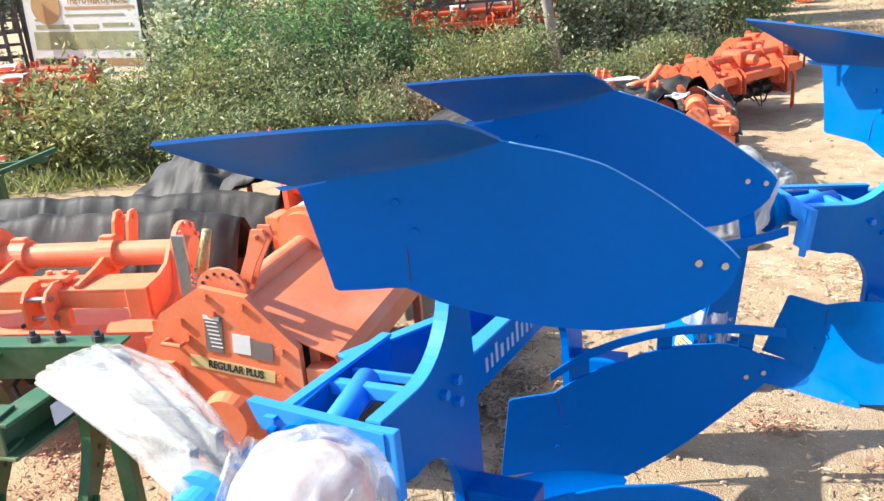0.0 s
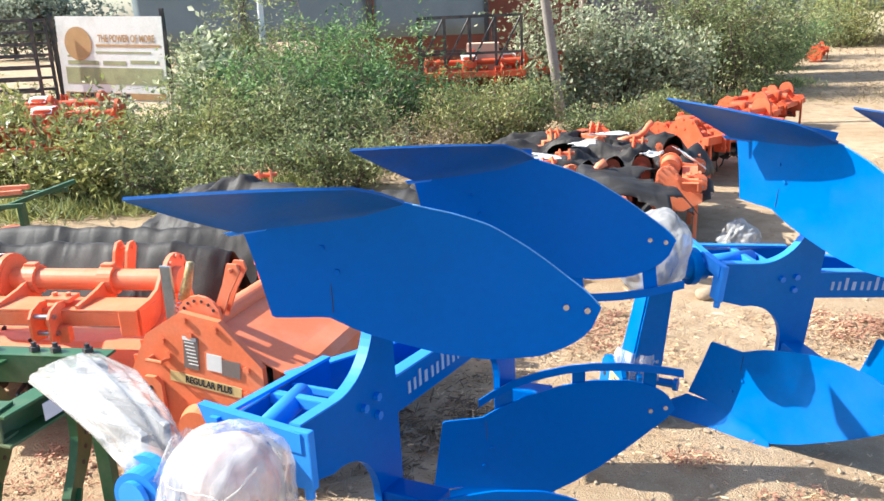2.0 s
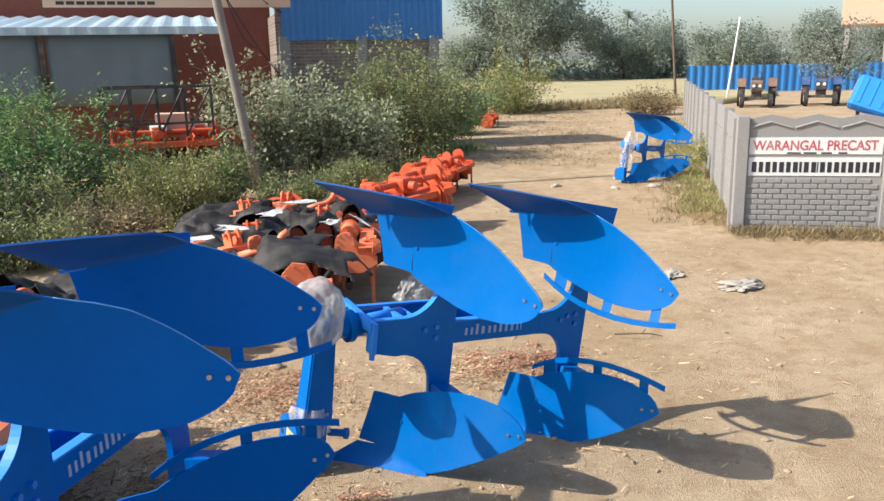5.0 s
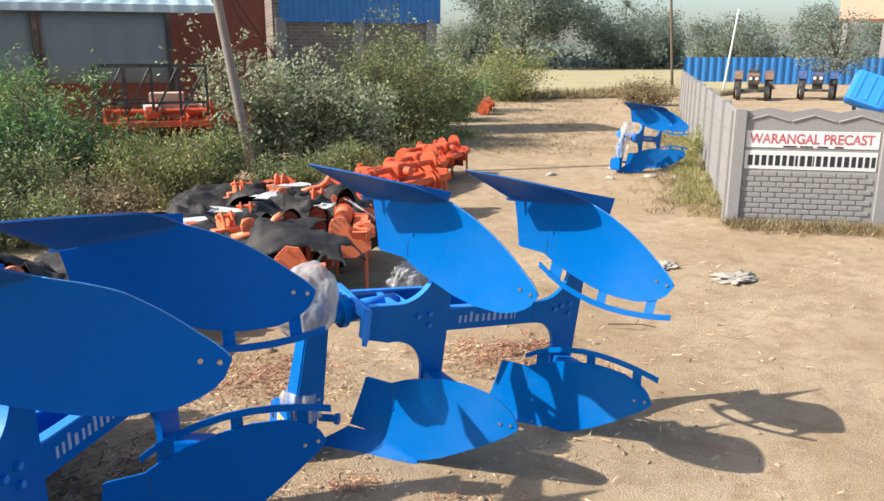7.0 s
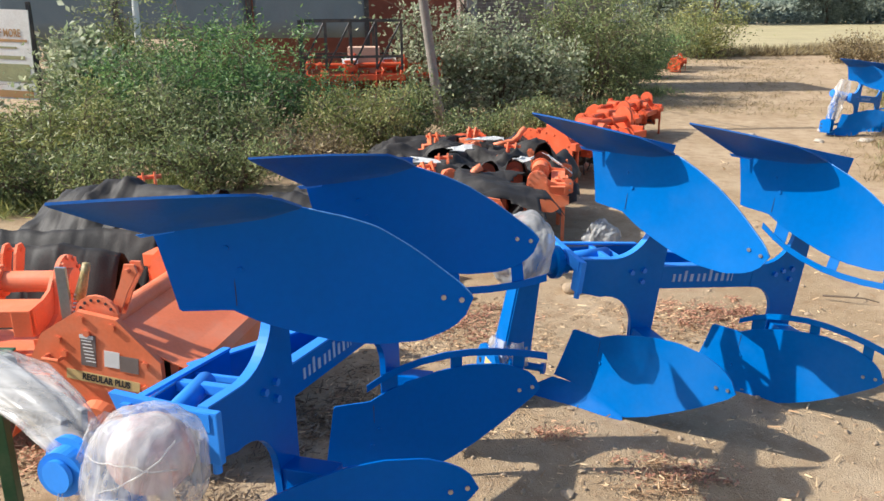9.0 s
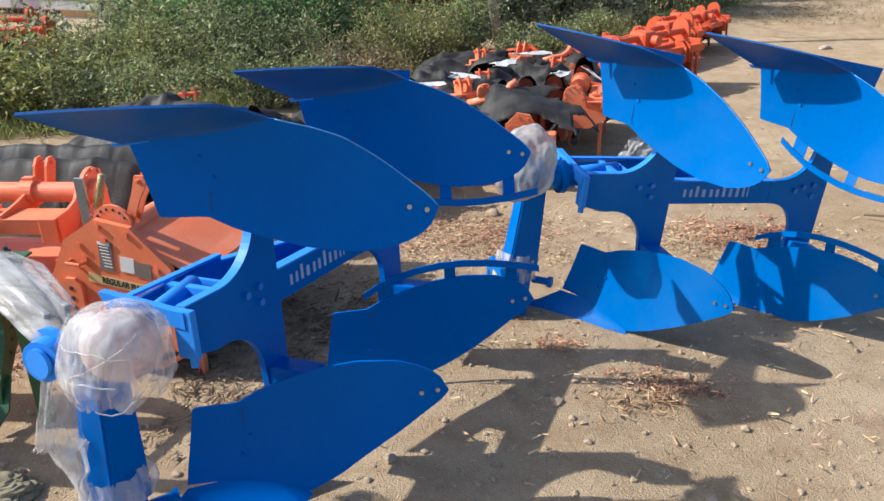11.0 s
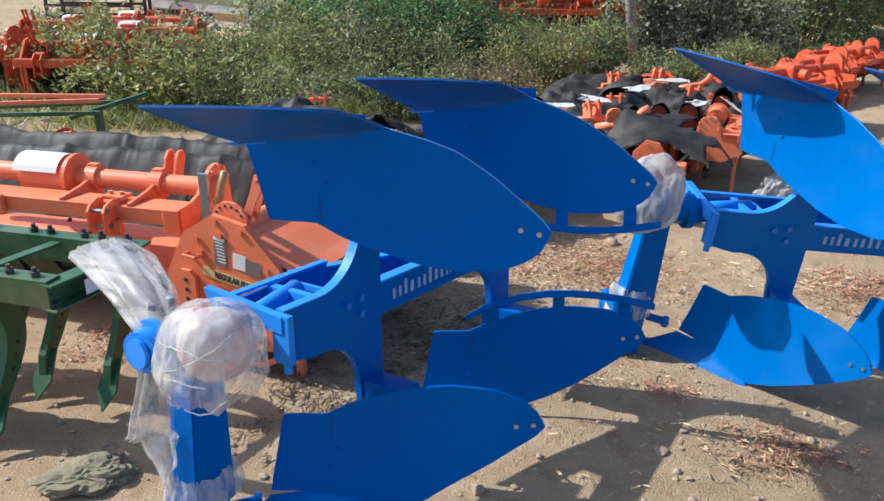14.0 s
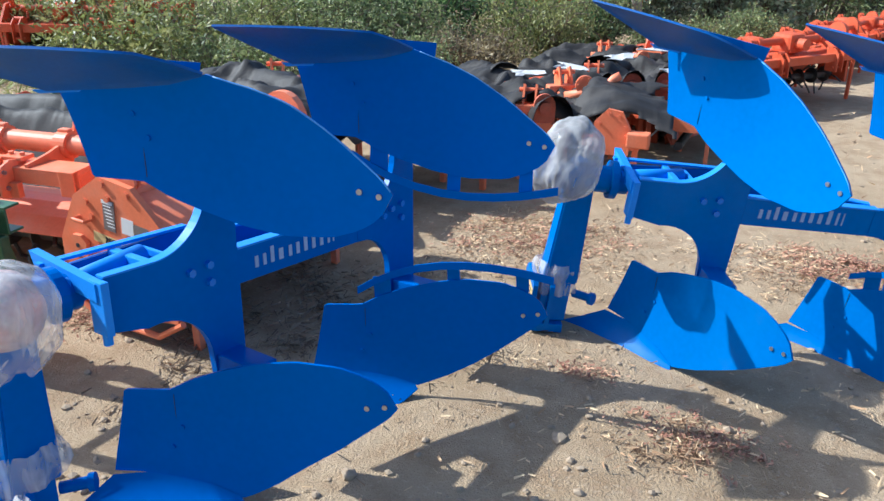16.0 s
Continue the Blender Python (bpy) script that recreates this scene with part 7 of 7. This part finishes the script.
B(-1.7, 10.3, 0.9, 0.5, 0.9, L_MID, 4500, 0.055, 5, "olive green weed bush at the yard edge", 0.35, 24, 0.5, spread=0.07)
B(1.15, 14.9, 0.6, 0.6, 2.15, L_PALE, 2900, 0.090, 6, "pale grey-green milkweed shrub with broad leaves", 0.55, 22, 0.5, spread=0.09)
B(1.9, 15.1, 0.8, 0.7, 1.75, L_PALE, 3400, 0.090, 7, "pale grey-green milkweed shrub with broad leaves", 0.55, 20, 0.5, spread=0.09)
B(2.8, 15.7, 0.9, 0.7, 2.0, L_PALE, 3500, 0.090, 8, "pale grey-green milkweed shrub with broad leaves", 0.55, 20, 0.5, spread=0.09)
B(3.7, 15.6, 0.9, 0.7, 1.6, L_PALE, 3200, 0.090, 9, "pale grey-green milkweed shrub with broad leaves", 0.55, 18, 0.5, spread=0.09)
B(5.0, 17.2, 1.1, 0.9, 2.9, L_MID, 9000, 0.085, 11, "tall light green shrub beside the shed", 0.35, 26, 0.4, spread=0.12)
B(6.1, 18.6, 1.0, 0.9, 2.3, L_MID, 6500, 0.085, 12, "tall light green shrub beside the shed", 0.35, 22, 0.4, spread=0.12)
B(7.0, 20.8, 1.0, 1.1, 1.6, L_MID, 6000, 0.085, 13, "green shrub along the dirt track", 0.35, 20, 0.4, spread=0.12)
B(8.4, 23.6, 1.1, 1.2, 1.4, L_DARK, 6000, 0.09, 14, "dark green shrub along the dirt track", 0.35, 20, 0.4, spread=0.13)
B(10.4, 27.5, 1.6, 1.4, 1.9, L_MID, 6000, 0.10, 15, "green shrub at the end of the hedge", 0.35, 20, 0.4, spread=0.15)
B(14.0, 33.0, 1.8, 1.5, 2.5, L_LIGHT, 6000, 0.12, 16, "bright green bush beside the field", 0.4, 22, 0.4, spread=0.18)
B(-4.5, 8.2, 1.0, 0.6, 1.1, L_LIGHT, 5500, 0.085, 17, "pale yellow-green weed bush beside tarpaulins", 0.35, 26, 0.5, spread=0.07)
B(-5.6, 8.9, 1.0, 0.6, 1.05, L_LIGHT, 5000, 0.085, 18, "pale yellow-green weed bush beside tarpaulins", 0.35, 24, 0.5, spread=0.07)
B(-3.4, 9.0, 0.9, 0.6, 1.0, L_LIGHT, 5500, 0.06, 19, "olive green shrub in the hedge", 0.35, 24, 0.4, spread=0.08)
B(-2.4, 10.0, 0.8, 0.6, 1.2, L_MID, 5000, 0.06, 20, "olive green shrub in the hedge", 0.35, 22, 0.4, spread=0.08)
B(-3.9, 10.9, 0.9, 0.7, 1.15, L_MID, 6000, 0.07, 21, "green shrub in front of the poster board", 0.35, 22, 0.4, spread=0.09)
B(-4.25, 12.6, 0.5, 0.5, 1.8, L_PALE, 2890, 0.13, 22, "pale milkweed shrub beside the poster board", 0.55, 14, 0.5, spread=0.09)
B(-3.6, 13.4, 1.1, 0.8, 2.3, L_MID, 6500, 0.08, 23, "tall green shrub behind the hedge", 0.35, 22, 0.4, spread=0.11)
B(-5.7, 11.6, 0.6, 0.5, 0.85, L_PALE, 1100, 0.10, 24, "pale milkweed shrub below the poster board", 0.55, 12, 0.5, spread=0.08)
B(-2.2, 13.2, 1.0, 0.8, 1.9, L_DARK, 6500, 0.08, 25, "dark green feathery shrub in the hedge", 0.30, 22, 0.2)
B(10.6, 13.0, 0.45, 0.9, 0.6, L_LIGHT, 3500, 0.07, 28, "green weeds along the precast wall", 0.3, 24, 0.8, spread=0.08)
B(18.6, 29.4, 1.2, 2.2, 0.95, L_DRY, 4500, 0.10, 30, "green weeds at the end of the wall", 0.35, 22, 0.6, spread=0.12)


def grass_strip(pts, width, count, size, mt, seed, label, bias=1.3):
    """Loose blades and low tufts along a line."""
    rnd = np.random.RandomState(seed)
    out = []
    for (x0, y0), (x1, y1) in zip(pts, pts[1:]):
        n = count // (len(pts) - 1) // 6
        u = rnd.uniform(0, 1, n)
        off = rnd.normal(size=n) * width * 0.45
        L = math.hypot(x1 - x0, y1 - y0)
        xx, yy = x0 + (x1 - x0) * u - (y1 - y0) / L * off, y0 + (y1 - y0) * u + (x1 - x0) / L * off
        for a, b2 in zip(xx, yy):
            for k in range(6):
                px, py = a + rnd.normal() * 0.05, b2 + rnd.normal() * 0.05
                out.append((px, py, ground_z(px, py) + 0.003))
    ob = leaves_mesh("dry_grass", out, bias, size, 0.07, rnd, mt, None)
    return tagged(ob, label, "grass", kind="stuff")


grass_strip([(7.0, 8.2), (9.0, 11.5), (12.4, 17.5), (17.8, 26.5)], 0.9, 12000, 0.11, L_DRY, 91, "dry grass along the foot of the precast wall")
grass_strip([(7.4, 8.9), (10.8, 14.6), (17.2, 25.5)], 0.5, 5000, 0.14, L_LIGHT, 92, "low green weeds along the foot of the precast wall")
grass_strip([(6.9, 7.7), (8.6, 6.7), (11.5, 5.2)], 0.35, 5000, 0.13, L_DRY, 93, "dry grass at the foot of the signed wall")
grass_strip([(7.0, 15.0), (9.5, 19.0), (13.0, 26.0), (16.5, 33.0)], 2.6, 9000, 0.12, L_DRY, 94, "dry grass lying on the dirt track", 0.3)
grass_strip([(14.5, 33.8), (20.0, 34.5), (24.0, 36.0)], 1.2, 5000, 0.45, L_DRY, 95, "tall dry grass at the edge of the field")
grass_strip([(2.6, 12.8), (4.6, 15.6), (7.6, 19.6)], 0.5, 4000, 0.22, L_MID, 96, "weeds at the foot of the hedge", 1.0)
grass_strip([(-9.0, 8.5), (-6.5, 9.5), (-4.5, 10.0)], 2.2, 9000, 0.30, L_MID, 98, "rank weeds among the machines behind the yard", 0.9)
grass_strip([(-5.2, 7.6), (-3.4, 7.9), (-2.0, 8.8)], 0.6, 5000, 0.20, L_LIGHT, 97, "pale weeds behind the tarpaulins", 1.0)


def tree(x, y, h, r, mt, seed, label, count=9000, size=0.30):
    rnd = np.random.RandomState(seed)
    t = thing("tree", Matrix.Translation((x, y, ground_z(x, y))), label, "tree", "far trees")
    bm = bmesh.new()
    pipe(bm, [(0, 0, -0.2), (0.1, 0, h * 0.2), (0.0, 0.1, h * 0.45), (0.1, 0, h * 0.8)], 0.035 * h, 9, 0.01 * h)
    tips = []
    for i in range(26):
        a, k = rnd.uniform(0, math.tau), rnd.uniform(0.3, 1)
        zz = rnd.uniform(0.35, 1.0)
        rr = r * k * (1.15 - 0.7 * abs(zz - 0.6))
        e = Vector((rr * math.cos(a), rr * math.sin(a), h * zz))
        s = Vector((0, 0, h * rnd.uniform(0.2, 0.5)))
        pipe(bm, [s, s.lerp(e, 0.5) + Vector((0, 0, 0.05 * h)), e], 0.010 * h, 5, 0.003 * h)
        for q in range(6):
            tips.append(e + Vector(rnd.normal(size=3)) * 0.13 * r)
            tips.append(s.lerp(e, 0.6) + Vector(rnd.normal(size=3)) * 0.16 * r)
    part("trunk", bm, M_BARK, t)
    tips = np.array([tuple(p) for p in tips])
    w = rnd.uniform(0.1, 1, len(tips))
    pos = tips[rnd.choice(len(tips), size=count, p=w / w.sum())] + rnd.normal(size=(count, 3)) * 0.10 * r
    pos[:, 2] = np.maximum(pos[:, 2], 0.2)
    leaves_mesh("crown", pos, 0.1, size, 0.6, rnd, mt, t)
    return t


T = tree
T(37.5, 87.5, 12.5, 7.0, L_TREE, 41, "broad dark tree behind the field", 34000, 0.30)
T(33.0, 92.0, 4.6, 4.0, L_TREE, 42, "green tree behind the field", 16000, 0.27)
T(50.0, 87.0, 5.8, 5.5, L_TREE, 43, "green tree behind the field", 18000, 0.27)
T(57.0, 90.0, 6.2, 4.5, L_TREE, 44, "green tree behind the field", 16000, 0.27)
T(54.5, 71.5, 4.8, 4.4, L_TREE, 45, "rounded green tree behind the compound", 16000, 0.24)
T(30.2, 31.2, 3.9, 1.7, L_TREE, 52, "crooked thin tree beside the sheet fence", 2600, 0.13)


def palm(x, y, h, seed, label):
    """A palm: bare tapered trunk with a round head of drooping feathered fronds."""
    rnd = random.Random(seed)
    t = thing("palm_tree", Matrix.Translation((x, y, ground_z(x, y))), label, "tree", "far trees")
    bm = bmesh.new()
    pipe(bm, [(0, 0, -0.2), (0.15, 0, h * 0.4), (0.05, 0.1, h * 0.8), (0.1, 0.05, h)], 0.24, 9, 0.16)
    part("trunk", bm, M_BARK, t)
    bm = bmesh.new()
    for i in range(26):
        a, e, ln = rnd.uniform(0, math.tau), rnd.uniform(-0.3, 1.2), rnd.uniform(1.7, 2.3)
        d = Vector((math.cos(a) * math.cos(e), math.sin(a) * math.cos(e), math.sin(e)))
        side = Vector((-math.sin(a), math.cos(a), 0))
        prev = Vector((0.1, 0.05, h))
        for k in range(1, 9):
            p = Vector((0.1, 0.05, h)) + d * ln * k / 8 - Vector((0, 0, 0.9 * (k / 8) ** 2))
            for sg in (-1, 1):
                tip = p + side * sg * 0.5 * math.sin(math.pi * (k + 0.6) / 10) + d * 0.22 - Vector((0, 0, 0.12))
                bm.faces.new([bm.verts.new(v) for v in (prev, p, tip)])
            prev = p
    part("crown", bm, L_TREE, t)
    return t


palm(52.4, 90.5, 7.6, 5, "tall palm tree rising over the hedge")
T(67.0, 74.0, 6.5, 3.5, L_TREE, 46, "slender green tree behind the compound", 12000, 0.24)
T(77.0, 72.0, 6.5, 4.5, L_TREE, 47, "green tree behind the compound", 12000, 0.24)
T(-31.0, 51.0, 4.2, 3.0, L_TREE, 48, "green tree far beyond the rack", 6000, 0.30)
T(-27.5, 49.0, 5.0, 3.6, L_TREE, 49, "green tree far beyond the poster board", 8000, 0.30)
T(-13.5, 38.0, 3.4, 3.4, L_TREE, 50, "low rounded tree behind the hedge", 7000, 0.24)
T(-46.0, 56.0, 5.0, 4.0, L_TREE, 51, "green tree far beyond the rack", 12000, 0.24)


def tree_line(name, pts, h, seed, label, count, size):
    rnd = np.random.RandomState(seed)
    pos = []
    for (x0, y0), (x1, y1) in zip(pts, pts[1:]):
        n = count // (len(pts) - 1)
        u = rnd.uniform(0, 1, n)
        xx, yy = x0 + (x1 - x0) * u, y0 + (y1 - y0) * u
        top = np.array([h * (0.55 + 0.55 * abs(noise.noise((a * 0.06, b * 0.06, seed)))) for a, b in zip(xx, yy)])
        pos.append(np.stack([xx + rnd.normal(size=n) * 3, yy + rnd.normal(size=n) * 3, top * rnd.uniform(0, 1, n) ** 0.7], axis=1))
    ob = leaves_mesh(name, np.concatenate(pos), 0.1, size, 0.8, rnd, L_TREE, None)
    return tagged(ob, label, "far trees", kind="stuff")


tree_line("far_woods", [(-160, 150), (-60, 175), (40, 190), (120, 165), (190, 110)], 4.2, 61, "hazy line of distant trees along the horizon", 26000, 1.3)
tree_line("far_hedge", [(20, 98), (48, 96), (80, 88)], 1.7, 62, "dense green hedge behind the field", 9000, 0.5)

# yellow field
bm = bmesh.new()
rows = [[(x0 + (x1 - x0) * i / 20, y, 0.10 + 0.05 * noise.noise((i * 0.9, y * 0.3, 2))) for i in range(21)] for y, x0, x1 in ((34, 13.5, 26), (40, 14, 34), (50, 16, 40), (65, 20, 52), (90, 22, 70))]
sheet(bm, rows, 0.25, (0, 0, -1))
M_FIELD = mat("ripe_field", (0.40, 0.325, 0.17), 0.95, var=0.25, scale=0.5, fine=8, bump=0.6, dirt=(0.30, 0.28, 0.10), dirt_amount=0.4, dirt_scale=0.2)
tagged(part("field", bm, M_FIELD, smooth=True), "flat yellow field of ripe crop", "field", kind="structure")


# ---------------- litter on the ground ----------------
def scatter(name, n, area, size, aspect, mt, seed, label, bias=-0.0, flat=True):
    rnd = np.random.RandomState(seed)
    cx, cy, sx, sy = area
    heaps = rnd.normal(size=(24, 2)) * np.array([sx, sy]) + np.array([cx, cy])
    p = np.where(rnd.uniform(size=(n, 1)) < 0.6, heaps[rnd.randint(0, 24, n)] + rnd.normal(size=(n, 2)) * 0.16 * max(sx, sy), rnd.normal(size=(n, 2)) * np.array([sx, sy]) + np.array([cx, cy]))
    pos = np.array([(a, b, ground_z(a, b) + 0.006 + 0.012 * rnd.uniform()) for a, b in p])
    ang = rnd.uniform(0, math.tau, n)
    L = size * rnd.uniform(0.3, 1.4, n)
    dx, dy = np.cos(ang) * L / 2, np.sin(ang) * L / 2
    wx, wy = -np.sin(ang) * L * aspect / 2, np.cos(ang) * L * aspect / 2
    tz = rnd.normal(size=n) * 0.25 * L
    v = np.stack([pos + np.stack([-dx - wx, -dy - wy, -tz * 0.2], 1), pos + np.stack([dx - wx, dy - wy, np.abs(tz)], 1), pos + np.stack([dx + wx, dy + wy, np.abs(tz) + 0.003], 1), pos + np.stack([-dx + wx, -dy + wy, tz * 0.2 + 0.003], 1)], 1).reshape(-1, 3)
    me = bpy.data.meshes.new(name)
    me.from_pydata(v.tolist(), [], [(4 * i, 4 * i + 1, 4 * i + 2, 4 * i + 3) for i in range(n)])
    me.materials.append(mt)
    return tagged(new(name, me), label, "litter", kind="stuff")


L_HUSK = leaf_mat("reddish_husk", (0.34, 0.15, 0.09), (0.60, 0.34, 0.20), 0.1, 0.8)
L_STRAW = leaf_mat("straw_bits", (0.42, 0.25, 0.13), (0.72, 0.53, 0.31), 0.1, 0.8)
scatter("straw_litter", 2000, (0.75, 4.3, 0.5, 0.30), 0.028, 0.13, L_STRAW, 71, "dry straw and husk litter behind the ploughs")
scatter("straw_litter", 1900, (2.55, 4.25, 0.38, 0.22), 0.030, 0.13, L_STRAW, 72, "dry straw and husk litter behind the ploughs")
scatter("straw_litter", 900, (0.3, 3.4, 0.40, 0.35), 0.028, 0.13, L_STRAW, 73, "dry straw litter under the plough beam")
scatter("straw_litter", 1500, (-1.45, 2.85, 0.28, 0.16), 0.022, 0.30, L_HUSK, 74, "dry leaf litter below the cultivator")
scatter("straw_litter", 700, (1.5, 2.2, 1.0, 0.7), 0.03, 0.12, L_STRAW, 75, "scattered straw bits on bare earth")
scatter("straw_litter", 420, (1.55, 2.35, 0.14, 0.10), 0.035, 0.10, L_STRAW, 76, "small heap of dry grass on bare earth")
scatter("straw_litter", 1500, (4.5, 6.5, 1.8, 2.5), 0.05, 0.12, L_STRAW, 77, "scattered straw bits along the track")


L_OLDSTRAW = leaf_mat("old_straw", (0.17, 0.115, 0.07), (0.36, 0.26, 0.16), 0.1, 0.8)
scatter("husk_litter", 1700, (2.60, 4.40, 0.22, 0.16), 0.022, 0.35, L_HUSK, 171, "reddish husk litter on bare earth behind the plough")
scatter("husk_litter", 1300, (0.75, 4.35, 0.30, 0.18), 0.022, 0.35, L_HUSK, 172, "reddish husk litter on bare earth behind the plough")
scatter("husk_litter", 500, (1.62, 2.45, 0.13, 0.08), 0.018, 0.35, L_HUSK, 173, "small reddish heap of husks on bare earth")
scatter("husk_litter", 260, (1.18, 2.83, 0.09, 0.04), 0.018, 0.3, L_HUSK, 174, "small reddish heap of husks beside the plough share")
scatter("old_straw", 3800, (0.0, 3.05, 0.40, 0.36), 0.045, 0.10, L_OLDSTRAW, 175, "dark old straw matted under the plough beam")
scatter("old_straw", 600, (-0.35, 2.3, 0.20, 0.20), 0.035, 0.10, L_OLDSTRAW, 176, "dark old straw matted under the plough frame")


def stones(n, area, smax, seed, label):
    rnd = random.Random(seed)
    bm = bmesh.new()
    for i in range(n):
        x, y = rnd.gauss(area[0], area[2]), rnd.gauss(area[1], area[3])
        s = smax * rnd.uniform(0.15, 1) ** 2 + 0.004
        g = bmesh.ops.create_icosphere(bm, subdivisions=1, radius=s, matrix=Matrix.Translation((x, y, ground_z(x, y) + s * 0.2)) @ Matrix.Rotation(rnd.uniform(0, 6), 4, "Z") @ Matrix.Diagonal((1, rnd.uniform(0.6, 1), rnd.uniform(0.4, 0.8), 1)))
        for v in g["verts"]:
            v.co += Vector((rnd.uniform(-1, 1), rnd.uniform(-1, 1), rnd.uniform(-1, 1))) * s * 0.15
    return tagged(part("pebbles", bm, M_PEBBLE), label, "pebbles", kind="stuff")


stones(420, (1.6, 2.3, 1.1, 0.8), 0.018, 81, "small pebbles and clods on bare earth")
stones(220, (4.5, 5.0, 2.0, 2.5), 0.025, 82, "small pebbles and clods on the track")
stones(26, (1.6, 2.2, 0.7, 0.5), 0.032, 84, "larger brown clods of earth on bare ground")
stones(160, (-0.9, 1.9, 0.5, 0.4), 0.02, 83, "small pebbles beside the plough foot")
for x, y, s, r in ((1.75, 4.9, 0.10, 1), (2.55, 4.05, 0.07, 2), (0.95, 4.75, 0.06, 3)):
    ob = wrap_blob("stone", pose(x, y, ground_z(x, y) + s * 0.3, 0, 0, r * 40), (s, s * 0.7, s * 0.5), 20 + r, M_PEBBLE, "pale rounded stone lying behind the plough", 0.2, 2)
    tagged(ob, category="stone", group="loose stones")

ob = wrap_blob("olive_cloth", pose(-1.10, 1.72, 0.02, 0, 0, 25), (0.18, 0.12, 0.055), 31.0, M_OLIVECLOTH, "crumpled olive cloth heap lying beside the plough foot", 0.34, 6)
tagged(ob, category="cloth", group="")
# three short weathered boards lying side by side
for k in range(3):
    bm = bmesh.new()
    box(bm, (0.34 - 0.03 * k, 0.082, 0.018), None, 0.003)
    ob = part("board", bm, M_BOARD)
    ob.matrix_world = pose(-0.80 - 0.03 * k + 0.012, 1.30 + 0.088 * k, 0.014, 1.5 * (k - 1), 0, 17 + 1.5 * k)
    tagged(ob, "short weathered wooden board lying beside the plough foot", "board", "boards on the ground")
# yellow printed tags on the headstock feet
for pl in (plough_a, plough_b):
    bm = bmesh.new()
    boxat(bm, (-0.8145, 0.685, -0.60), (-0.8115, 0.81, -0.53))
    tag = part("yellow_tag", bm, M_YELLOW, pl, "yellow printed tag")
    for k in range(3):
        bm = bmesh.new()
        boxat(bm, (-0.8165, 0.70, -0.585 + 0.018 * k), (-0.8148, 0.79 - 0.015 * k, -0.580 + 0.018 * k))
        part("printed_line", bm, M_INK, tag)
# white litter near the far plough
for k, (x, y, s) in enumerate(((8.2, 11.6, 0.16), (8.5, 11.3, 0.12), (7.4, 11.6, 0.10), (8.9, 11.0, 0.14), (6.6, 12.3, 0.12), (8.0, 12.6, 0.13))):
    ob = wrap_blob("film_scrap", pose(x, y, ground_z(x, y) + 0.02, 0, 0, 50 * k), (s, s * 0.6, 0.04), 40 + k, M_CLOTH, "scrap of white film lying on the dirt track", 0.45, 3)
    tagged(ob, category="film scrap", group="film scraps")
film_sheet(far_plough.matrix_world, [(-0.80, 0.55, 0.35), (-0.78, 0.60, 0.10), (-0.80, 0.66, -0.15), (-0.78, 0.70, -0.45)], [0.10, 0.16, 0.15, 0.10], 12.3, "torn white film round the far plough headstock", 0.7)

bm = bmesh.new()
pipe(bm, [(3.62, 4.74, -0.07), (3.74, 4.66, -0.055), (3.86, 4.60, -0.05), (3.95, 4.56, -0.07)], 0.008, 6, 0.004)
pipe(bm, [(3.80, 4.63, -0.055), (3.86, 4.68, -0.04), (3.90, 4.74, -0.06)], 0.005, 5, 0.003)
tagged(part("twig", bm, M_BARK), "thin bent dry twig lying on bare earth", "twig")
